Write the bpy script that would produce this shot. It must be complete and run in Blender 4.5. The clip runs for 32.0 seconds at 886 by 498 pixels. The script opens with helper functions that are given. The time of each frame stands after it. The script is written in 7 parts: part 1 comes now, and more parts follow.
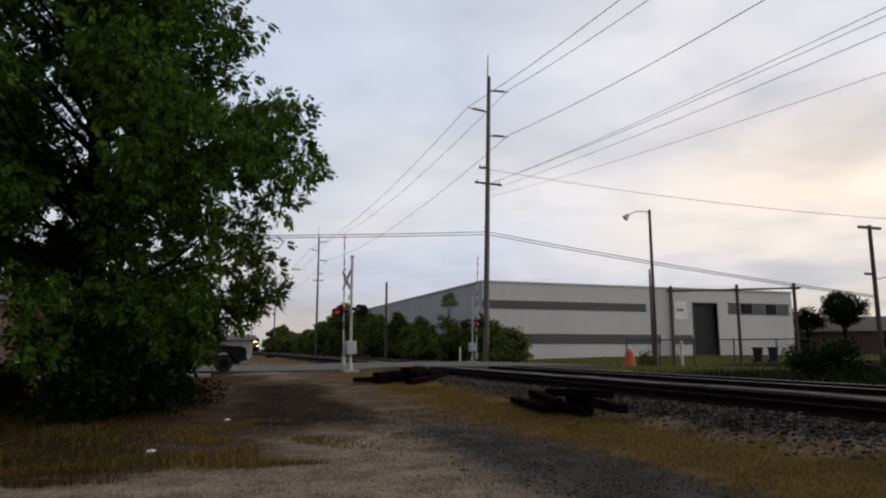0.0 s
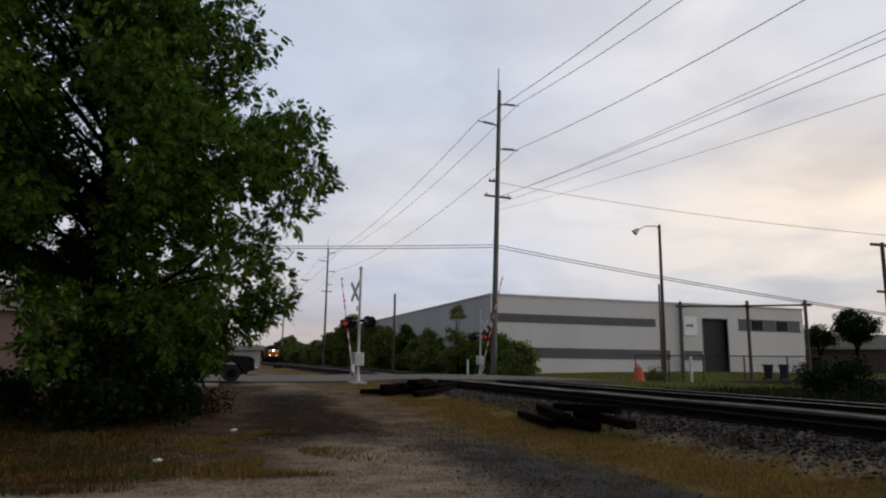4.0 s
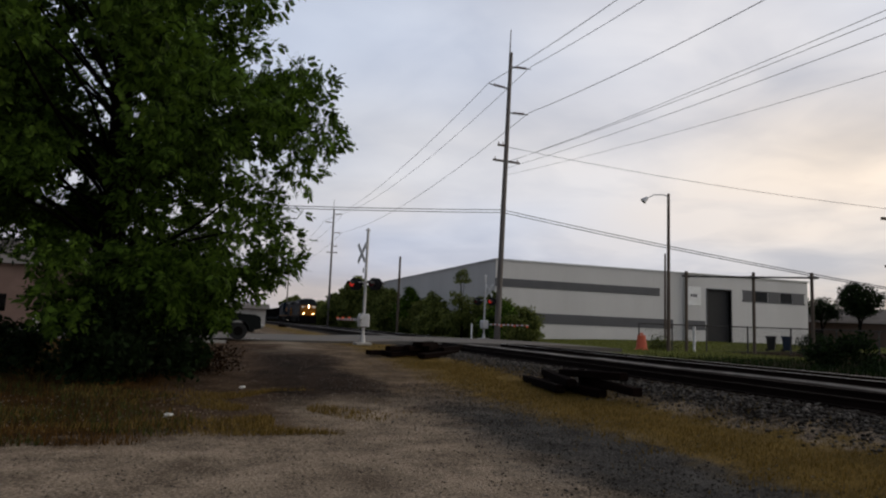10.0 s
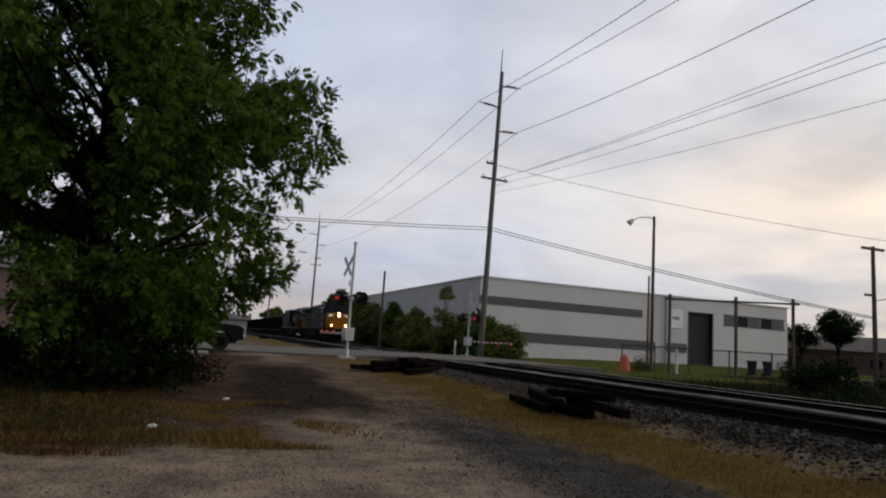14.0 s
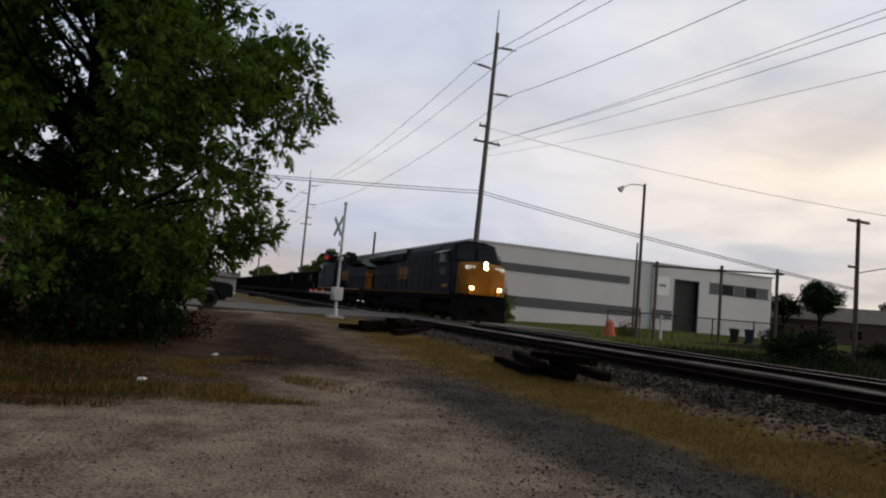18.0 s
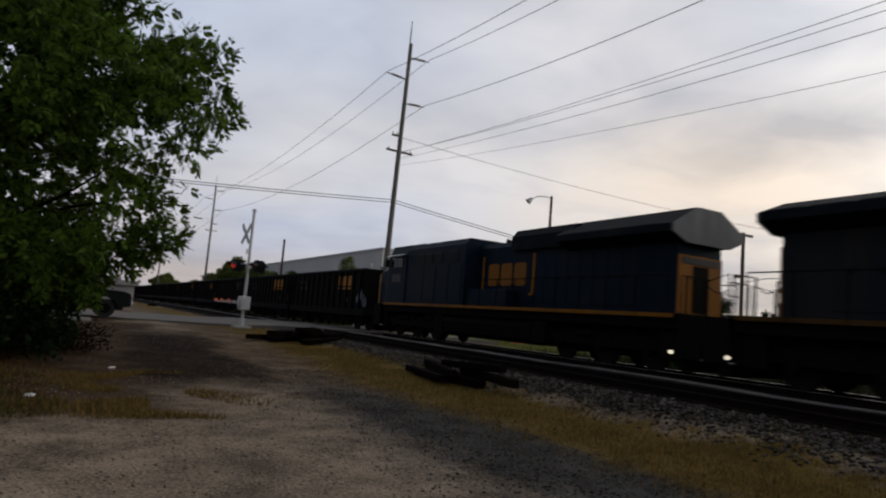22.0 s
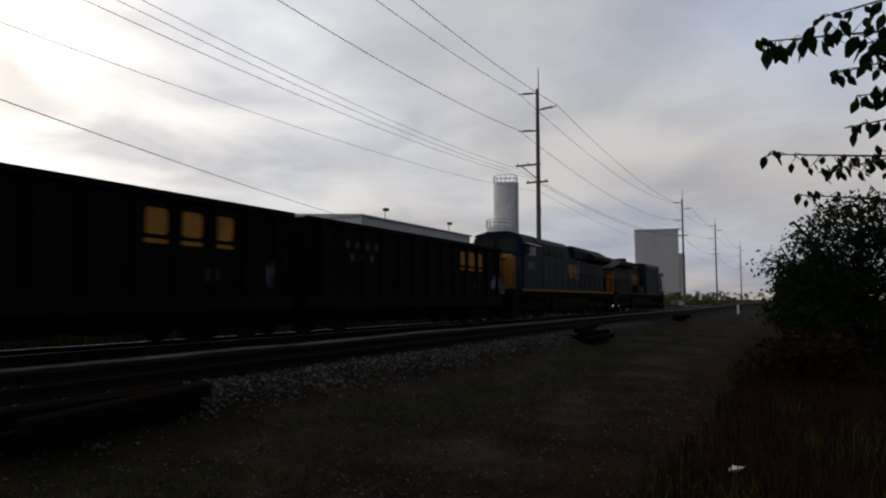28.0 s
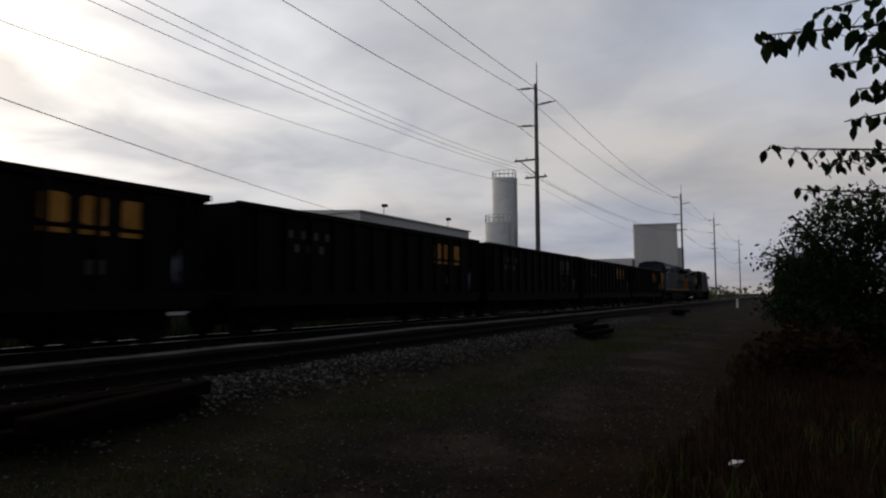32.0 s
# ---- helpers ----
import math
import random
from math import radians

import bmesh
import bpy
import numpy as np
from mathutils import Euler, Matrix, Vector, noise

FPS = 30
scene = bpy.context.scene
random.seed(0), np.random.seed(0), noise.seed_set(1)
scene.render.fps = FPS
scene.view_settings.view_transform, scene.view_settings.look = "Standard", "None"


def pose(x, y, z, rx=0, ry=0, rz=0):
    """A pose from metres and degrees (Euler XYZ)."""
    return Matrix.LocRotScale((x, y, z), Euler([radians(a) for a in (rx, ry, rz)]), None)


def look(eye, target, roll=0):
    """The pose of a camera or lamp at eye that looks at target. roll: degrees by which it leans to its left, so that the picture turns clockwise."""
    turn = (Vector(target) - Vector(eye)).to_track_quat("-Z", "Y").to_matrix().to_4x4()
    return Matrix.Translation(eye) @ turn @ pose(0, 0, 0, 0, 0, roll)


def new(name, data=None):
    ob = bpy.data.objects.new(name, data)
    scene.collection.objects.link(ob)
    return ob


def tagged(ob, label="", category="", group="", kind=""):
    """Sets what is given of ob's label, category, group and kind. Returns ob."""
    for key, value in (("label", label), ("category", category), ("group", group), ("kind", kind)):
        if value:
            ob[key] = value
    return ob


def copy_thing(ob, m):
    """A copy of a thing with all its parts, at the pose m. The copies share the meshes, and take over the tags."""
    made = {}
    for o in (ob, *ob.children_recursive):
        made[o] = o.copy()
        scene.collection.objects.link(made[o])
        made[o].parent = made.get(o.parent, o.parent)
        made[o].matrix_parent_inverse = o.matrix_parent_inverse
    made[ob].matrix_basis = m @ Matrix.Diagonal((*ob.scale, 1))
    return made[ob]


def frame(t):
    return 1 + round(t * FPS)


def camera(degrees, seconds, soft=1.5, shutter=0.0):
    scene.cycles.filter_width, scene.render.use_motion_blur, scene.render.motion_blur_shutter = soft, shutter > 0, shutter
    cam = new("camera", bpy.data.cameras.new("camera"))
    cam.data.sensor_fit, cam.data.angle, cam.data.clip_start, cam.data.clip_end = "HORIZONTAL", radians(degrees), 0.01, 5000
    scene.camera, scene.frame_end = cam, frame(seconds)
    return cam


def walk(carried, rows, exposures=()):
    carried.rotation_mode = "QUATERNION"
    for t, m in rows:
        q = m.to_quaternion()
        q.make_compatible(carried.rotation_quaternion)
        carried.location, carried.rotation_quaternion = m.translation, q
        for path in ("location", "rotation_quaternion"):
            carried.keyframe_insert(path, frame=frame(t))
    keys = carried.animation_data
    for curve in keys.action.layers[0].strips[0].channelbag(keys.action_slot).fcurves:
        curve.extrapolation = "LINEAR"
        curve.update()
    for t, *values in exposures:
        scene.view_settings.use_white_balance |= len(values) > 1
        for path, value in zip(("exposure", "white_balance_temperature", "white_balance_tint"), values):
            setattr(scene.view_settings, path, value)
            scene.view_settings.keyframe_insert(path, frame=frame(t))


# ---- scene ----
cam = camera(68.1, 32.0, 2.1, 0.5)
PATH = [
    (0, pose(0.000, -0.000, 1.600, 98.65, 0.02, -19.70)),
    (0.5, pose(0.005, -0.010, 1.601, 99.01, -0.18, -19.92)),
    (1, pose(0.007, -0.011, 1.598, 98.69, -0.39, -19.68)),
    (1.5, pose(0.000, -0.007, 1.597, 98.84, -0.43, -19.34)),
    (2, pose(-0.002, -0.014, 1.600, 99.45, -0.92, -19.10)),
    (2.5, pose(-0.001, -0.009, 1.604, 98.44, -1.19, -19.50)),
    (3, pose(-0.001, -0.002, 1.599, 99.06, -0.34, -19.26)),
    (3.5, pose(-0.000, -0.011, 1.605, 99.51, -0.58, -19.08)),
    (5.5, pose(-0.005, -0.020, 1.601, 100.33, -0.97, -19.03)),
    (6, pose(-0.007, -0.019, 1.602, 100.56, -1.30, -18.58)),
    (6.5, pose(-0.006, -0.028, 1.600, 100.75, -1.92, -18.77)),
    (7, pose(-0.016, -0.027, 1.603, 101.32, -1.31, -18.43)),
    (7.5, pose(-0.009, -0.030, 1.597, 100.57, -1.93, -18.31)),
    (8, pose(-0.019, -0.023, 1.598, 100.38, -1.23, -18.26)),
    (8.5, pose(-0.017, -0.010, 1.597, 100.25, -0.96, -18.40)),
    (9, pose(-0.014, 0.007, 1.599, 99.07, -1.30, -18.10)),
    (9.5, pose(-0.032, 0.047, 1.600, 97.25, -1.84, -18.82)),
    (10, pose(-0.086, 0.108, 1.603, 96.57, -2.21, -18.82)),
    (10.5, pose(-0.108, 0.141, 1.604, 95.65, -3.30, -16.22)),
    (11, pose(-0.093, 0.161, 1.610, 96.81, -2.78, -16.66)),
    (11.5, pose(-0.172, 0.211, 1.606, 96.63, -2.02, -18.78)),
    (12, pose(-0.203, 0.234, 1.604, 95.67, -1.99, -18.02)),
    (12.5, pose(-0.201, 0.226, 1.593, 96.18, -1.06, -17.91)),
    (13, pose(-0.211, 0.220, 1.592, 96.68, -2.82, -19.61)),
    (13.5, pose(-0.223, 0.208, 1.595, 98.64, -2.84, -20.00)),
    (14, pose(-0.229, 0.210, 1.597, 98.04, -3.75, -20.44)),
    (14.5, pose(-0.249, 0.218, 1.604, 97.15, -4.31, -17.94)),
    (16.5, pose(-0.182, 0.151, 1.598, 95.27, -5.27, -19.53)),
    (17, pose(-0.250, 0.142, 1.595, 94.56, -3.92, -19.22)),
    (17.5, pose(-0.232, 0.111, 1.597, 94.19, -5.09, -20.74)),
    (18, pose(-0.229, 0.086, 1.597, 94.82, -5.00, -21.40)),
    (18.5, pose(-0.238, 0.075, 1.600, 94.77, -4.25, -22.27)),
    (19, pose(-0.239, 0.054, 1.599, 95.12, -3.14, -24.78)),
    (19.5, pose(-0.247, 0.035, 1.598, 94.86, -3.06, -26.38)),
    (20, pose(-0.244, 0.031, 1.599, 95.10, -3.20, -25.91)),
    (20.5, pose(-0.243, 0.046, 1.602, 94.93, -3.35, -24.89)),
    (21, pose(-0.255, 0.042, 1.602, 95.00, -3.51, -26.13)),
    (21.5, pose(-0.275, 0.027, 1.606, 95.68, -3.97, -26.93)),
    (22, pose(-0.289, 0.011, 1.604, 96.24, -4.71, -29.16)),
    (22.5, pose(-0.208, -0.024, 1.613, 95.62, -4.79, -36.48)),
    (22.7, pose(-0.080, -0.080, 1.626, 94.96, -5.09, -44.22)),
    (23, pose(0.191, -0.198, 1.655, 95.30, -5.42, -59.17)),
    (23.2, pose(0.403, -0.291, 1.678, 97.55, -4.99, -72.87)),
    (23.5, pose(0.733, -0.435, 1.713, 98.97, -3.41, -92.80)),
    (23.8, pose(1.035, -0.567, 1.745, 98.93, -1.96, -113.37)),
    (24, pose(1.198, -0.638, 1.763, 96.85, -0.36, -123.16)),
    (24.2, pose(1.314, -0.688, 1.775, 95.56, -2.01, -130.82)),
    (24.5, pose(1.371, -0.713, 1.781, 93.25, -3.11, -139.50)),
    (25, pose(1.346, -0.740, 1.784, 93.25, -1.26, -141.43)),
    (25.5, pose(1.342, -0.730, 1.784, 94.37, -0.53, -139.63)),
    (26, pose(1.321, -0.748, 1.775, 95.22, 1.09, -141.06)),
    (26.5, pose(1.311, -0.781, 1.769, 95.34, 0.89, -147.93)),
    (28.5, pose(1.315, -0.792, 1.781, 94.51, 0.10, -152.08)),
    (29, pose(1.312, -0.790, 1.785, 94.99, 0.21, -152.46)),
    (29.5, pose(1.319, -0.788, 1.786, 94.51, -0.29, -152.54)),
    (30, pose(1.322, -0.791, 1.781, 94.59, -0.57, -152.56)),
    (30.5, pose(1.325, -0.795, 1.783, 94.29, -0.19, -152.36)),
    (31, pose(1.324, -0.797, 1.782, 94.37, -0.24, -150.94)),
    (31.5, pose(1.323, -0.801, 1.778, 94.45, -0.16, -151.25)),
    (32, pose(1.320, -0.800, 1.780, 93.98, 0.24, -151.86)),
]
EXPOSURES = [(0, -0.1), (5.5, -0.2), (9, -0.2), (14, -0.2), (19, -0.14), (22, -0.3), (22.5, -0.4), (23, -0.6), (23.4, -0.6), (24, -0.45), (25, -0.45), (26, -0.32), (26.6, -0.45), (28.5, -0.70), (32, -0.74)]
walk(cam, PATH, EXPOSURES)


# ---- light: a veiled evening sky, brightest low in the south-west ----
SUN_AZ, SUN_EL = -104.0, 18.0
sun_dir = Vector((-math.sin(radians(SUN_AZ)) * math.cos(radians(SUN_EL)), math.cos(radians(SUN_AZ)) * math.cos(radians(SUN_EL)), math.sin(radians(SUN_EL))))


def build_world():
    w = bpy.data.worlds.new("evening_sky")
    scene.world = w
    w.use_nodes = True
    nt = w.node_tree
    nt.nodes.clear()
    N, L = nt.nodes.new, nt.links.new

    def math_node(op, a=None, b=None, clamp=False):
        n = N("ShaderNodeMath")
        n.operation, n.use_clamp = op, clamp
        for i, v in enumerate((a, b)):
            if v is None:
                continue
            if isinstance(v, (int, float)):
                n.inputs[i].default_value = v
            else:
                L(v, n.inputs[i])
        return n.outputs[0]

    def mix(kind, fac, a, b):
        n = N("ShaderNodeMix")
        n.data_type, n.blend_type = "RGBA", kind
        for s, v in ((n.inputs[0], fac), (n.inputs[6], a), (n.inputs[7], b)):
            if isinstance(v, (int, float)):
                s.default_value = v
            elif isinstance(v, tuple):
                s.default_value = (*v, 1)
            else:
                L(v, s)
        return n.outputs[2]

    tc = N("ShaderNodeTexCoord")
    norm = N("ShaderNodeVectorMath")
    norm.operation = "NORMALIZE"
    L(tc.outputs["Generated"], norm.inputs[0])
    sep = N("ShaderNodeSeparateXYZ")
    L(norm.outputs[0], sep.inputs[0])
    up = math_node("MAXIMUM", sep.outputs[2], 0.0)
    ramp = N("ShaderNodeValToRGB")
    cr = ramp.color_ramp
    cr.elements[0].position, cr.elements[0].color = 0.0, (0.49, 0.465, 0.50, 1)
    cr.elements[1].position, cr.elements[1].color = 1.0, (0.17, 0.19, 0.23, 1)
    for p, c in ((0.10, (0.565, 0.56, 0.615)), (0.22, (0.65, 0.685, 0.77)), (0.50, (0.565, 0.64, 0.785)), (0.75, (0.28, 0.31, 0.38))):
        e = cr.elements.new(p)
        e.color = (*c, 1)
    L(up, ramp.inputs[0])
    # cloud sheets seen in perspective: plane coordinates x/z, y/z
    den = math_node("ADD", up, 0.16)
    px = math_node("DIVIDE", sep.outputs[0], den)
    py = math_node("DIVIDE", sep.outputs[1], den)
    comb = N("ShaderNodeCombineXYZ")
    L(px, comb.inputs[0]), L(py, comb.inputs[1])
    big = N("ShaderNodeTexNoise")
    big.inputs["Scale"].default_value, big.inputs["Detail"].default_value, big.inputs["Roughness"].default_value = 0.62, 5.0, 0.5
    L(comb.outputs[0], big.inputs["Vector"])
    fine = N("ShaderNodeTexNoise")
    fine.inputs["Scale"].default_value, fine.inputs["Detail"].default_value = 2.6, 5.0
    fine.inputs["Distortion"].default_value = 0.6
    L(comb.outputs[0], fine.inputs["Vector"])
    cloud = N("ShaderNodeMapRange")
    cloud.inputs[1].default_value, cloud.inputs[2].default_value, cloud.inputs[3].default_value, cloud.inputs[4].default_value = 0.42, 0.61, 0.0, 1.0
    both = math_node("ADD", math_node("MULTIPLY", big.outputs[0], 0.72), math_node("MULTIPLY", fine.outputs[0], 0.28))
    L(both, cloud.inputs[0])
    dot = N("ShaderNodeVectorMath")
    dot.operation = "DOT_PRODUCT"
    L(norm.outputs[0], dot.inputs[0])
    dot.inputs[1].default_value = sun_dir
    near_sun = math_node("MAXIMUM", dot.outputs["Value"], 0.0)
    wide = math_node("POWER", near_sun, 1.0)
    tight = math_node("POWER", near_sun, 10.0)
    # the eastern half of the sky, away from the sunset, is darker
    east = N("ShaderNodeMapRange")
    east.interpolation_type = "SMOOTHSTEP"
    east.inputs[1].default_value, east.inputs[2].default_value, east.inputs[3].default_value, east.inputs[4].default_value = -0.85, -0.20, 0.42, 1.0
    L(sep.outputs[0], east.inputs[0])
    dim = N("ShaderNodeVectorMath")
    dim.operation = "SCALE"
    L(ramp.outputs[0], dim.inputs[0]), L(east.outputs[0], dim.inputs["Scale"])
    low = N("ShaderNodeMapRange")
    low.interpolation_type = "SMOOTHSTEP"
    low.inputs[1].default_value, low.inputs[2].default_value = 0.14, 0.60
    L(up, low.inputs[0])
    # the cream of the sunset lies north of the brightest cloud
    dot2 = N("ShaderNodeVectorMath")
    dot2.operation = "DOT_PRODUCT"
    L(norm.outputs[0], dot2.inputs[0])
    dot2.inputs[1].default_value = (math.sin(radians(68)) * 0.966, math.cos(radians(68)) * 0.966, 0.259)
    cream = N("ShaderNodeMapRange")
    cream.interpolation_type = "SMOOTHSTEP"
    cream.inputs[1].default_value, cream.inputs[2].default_value = 0.30, 1.0
    L(dot2.outputs["Value"], cream.inputs[0])
    tint = mix("MIX", math_node("MULTIPLY", cream.outputs[0], math_node("SUBTRACT", 1.0, math_node("MULTIPLY", low.outputs[0], 0.5))), (0.875, 0.875, 0.89), (1.06, 0.90, 0.72))
    base = mix("MIX", math_node("MULTIPLY", wide, 0.9, True), dim.outputs[0], tint)
    grey = mix("MULTIPLY", math_node("MULTIPLY", cloud.outputs[0], math_node("ADD", math_node("MULTIPLY", wide, 0.5), 0.45)), base, (0.53, 0.575, 0.67))
    # cream and blue-grey drift through the sheet in wide soft patches
    drift = N("ShaderNodeTexNoise")
    drift.inputs["Scale"].default_value, drift.inputs["Detail"].default_value = 0.45, 2.0
    shift = N("ShaderNodeVectorMath")
    shift.operation = "ADD"
    L(comb.outputs[0], shift.inputs[0])
    shift.inputs[1].default_value = (7.3, 2.1, 0.0)
    L(shift.outputs[0], drift.inputs["Vector"])
    soft = N("ShaderNodeMapRange")
    soft.inputs[1].default_value, soft.inputs[2].default_value = 0.36, 0.64
    L(drift.outputs[0], soft.inputs[0])
    grey = mix("MULTIPLY", 1.0, grey, mix("MIX", soft.outputs[0], (0.93, 0.98, 1.06), (1.08, 1.0, 0.90)))
    glow = mix("MIX", 1.0, (0, 0, 0), (1.5, 1.42, 1.28))
    glow_n = N("ShaderNodeVectorMath")
    glow_n.operation = "SCALE"
    L(glow, glow_n.inputs[0])
    veil = math_node("SUBTRACT", 1.15, math_node("MULTIPLY", cloud.outputs[0], 0.75))
    L(math_node("MULTIPLY", tight, veil), glow_n.inputs["Scale"])
    total = mix("ADD", 1.0, grey, glow_n.outputs[0])
    sky = N("ShaderNodeTexSky")
    sky.sky_type, sky.sun_disc = "NISHITA", False
    sky.sun_elevation, sky.sun_rotation = radians(SUN_EL), radians(-SUN_AZ)
    sky.air_density, sky.dust_density = 1.0, 3.0
    b1, b2, add, out = N("ShaderNodeBackground"), N("ShaderNodeBackground"), N("ShaderNodeAddShader"), N("ShaderNodeOutputWorld")
    L(sky.outputs[0], b1.inputs[0])
    b1.inputs[1].default_value = 0.012
    L(total, b2.inputs[0])
    b2.inputs[1].default_value = 1.17
    L(b1.outputs[0], add.inputs[0]), L(b2.outputs[0], add.inputs[1]), L(add.outputs[0], out.inputs[0])
    sun = new("sun", bpy.data.lights.new("sun", "SUN"))
    sun.data.energy, sun.data.angle, sun.data.color = 0.35, radians(14), (1.0, 0.88, 0.72)
    sun.matrix_world = look((0, 0, 60), Vector((0, 0, 60)) - sun_dir)


build_world()


# ---- materials ----
def mat(name, base, rough=0.7, metal=0.0, vary=0.25, scale=6.0, fine=60.0, bump=0.2, dirt=None, dirt_amount=0.0, emit=None, power=0.0, spec=0.25, per_object=0.0, streak=1.0, alpha=1.0):
    """A surface with a broad and a fine variation of colour and a fine relief. Sizes are in metres."""
    m = bpy.data.materials.new(name)
    m.use_nodes = True
    nt = m.node_tree
    N, L = nt.nodes.new, nt.links.new
    b = nt.nodes["Principled BSDF"]
    b.inputs["Roughness"].default_value, b.inputs["Metallic"].default_value = rough, metal
    b.inputs["Specular IOR Level"].default_value = spec
    if emit:
        b.inputs["Emission Color"].default_value, b.inputs["Emission Strength"].default_value = (*emit, 1), power
        b.inputs["Base Color"].default_value = (*base, 1)
        return m
    tc, mp = N("ShaderNodeTexCoord"), N("ShaderNodeMapping")
    L(tc.outputs["Object"], mp.inputs[0])
    mp.inputs["Scale"].default_value = (1, 1, 1 / streak)
    n1, n2 = N("ShaderNodeTexNoise"), N("ShaderNodeTexNoise")
    for n, s in ((n1, scale), (n2, fine)):
        n.inputs["Scale"].default_value, n.inputs["Detail"].default_value = s, 4.0
        L(mp.outputs[0], n.inputs["Vector"])
    mx = N("ShaderNodeMix")
    mx.data_type, mx.blend_type = "RGBA", "MIX"
    mx.inputs[6].default_value = (*[c * (1 - vary) for c in base], 1)
    mx.inputs[7].default_value = (*[min(1, c * (1 + vary)) for c in base], 1)
    s = N("ShaderNodeMath")
    s.operation = "MULTIPLY_ADD"
    L(n1.outputs[0], s.inputs[0])
    s.inputs[1].default_value = 0.65
    h = N("ShaderNodeMath")
    h.operation = "MULTIPLY"
    L(n2.outputs[0], h.inputs[0])
    h.inputs[1].default_value = 0.35
    L(h.outputs[0], s.inputs[2])
    last = s.outputs[0]
    if per_object:
        oi, a = N("ShaderNodeObjectInfo"), N("ShaderNodeMath")
        a.operation = "MULTIPLY_ADD"
        L(oi.outputs["Random"], a.inputs[0])
        a.inputs[1].default_value = per_object
        L(last, a.inputs[2])
        last = a.outputs[0]
    st = N("ShaderNodeMapRange")
    st.inputs[1].default_value, st.inputs[2].default_value = 0.3, 0.7 + per_object
    L(last, st.inputs[0])
    L(st.outputs[0], mx.inputs[0])
    col = mx.outputs[2]
    if dirt:
        n3, r3, md = N("ShaderNodeTexNoise"), N("ShaderNodeMapRange"), N("ShaderNodeMix")
        n3.inputs["Scale"].default_value, n3.inputs["Detail"].default_value, n3.inputs["Roughness"].default_value = scale * 0.45, 7.0, 0.65
        L(mp.outputs[0], n3.inputs["Vector"])
        r3.inputs[1].default_value, r3.inputs[2].default_value, r3.inputs[4].default_value = 0.45, 0.7, dirt_amount
        L(n3.outputs[0], r3.inputs[0])
        md.data_type = "RGBA"
        L(r3.outputs[0], md.inputs[0]), L(col, md.inputs[6])
        md.inputs[7].default_value = (*dirt, 1)
        col = md.outputs[2]
    L(col, b.inputs["Base Color"])
    if bump:
        bp = N("ShaderNodeBump")
        bp.inputs["Strength"].default_value, bp.inputs["Distance"].default_value = bump, 0.02
        L(n2.outputs[0], bp.inputs["Height"]), L(bp.outputs[0], b.inputs["Normal"])
    return m


def glass(name, tint=(0.8, 0.9, 0.95)):
    m = bpy.data.materials.new(name)
    m.use_nodes = True
    b = m.node_tree.nodes["Principled BSDF"]
    b.inputs["Base Color"].default_value, b.inputs["Roughness"].default_value = (*tint, 1), 0.06
    b.inputs["Transmission Weight"].default_value, b.inputs["IOR"].default_value = 1.0, 1.18
    return m


def leaf_mat(name, c0, c1):
    m = bpy.data.materials.new(name)
    m.use_nodes = True
    nt = m.node_tree
    b, g, mx, tr, add = nt.nodes["Principled BSDF"], nt.nodes.new("ShaderNodeNewGeometry"), nt.nodes.new("ShaderNodeMix"), nt.nodes.new("ShaderNodeBsdfTranslucent"), nt.nodes.new("ShaderNodeMixShader")
    mx.data_type = "RGBA"
    mx.inputs[6].default_value, mx.inputs[7].default_value = (*c0, 1), (*c1, 1)
    nt.links.new(g.outputs["Random Per Island"], mx.inputs[0])
    nt.links.new(mx.outputs[2], b.inputs["Base Color"])
    nt.links.new(mx.outputs[2], tr.inputs[0])
    b.inputs["Roughness"].default_value, b.inputs["Specular IOR Level"].default_value = 0.7, 0.08
    add.inputs[0].default_value = 0.35
    out = nt.nodes["Material Output"]
    nt.links.new(b.outputs[0], add.inputs[1]), nt.links.new(tr.outputs[0], add.inputs[2]), nt.links.new(add.outputs[0], out.inputs[0])
    return m


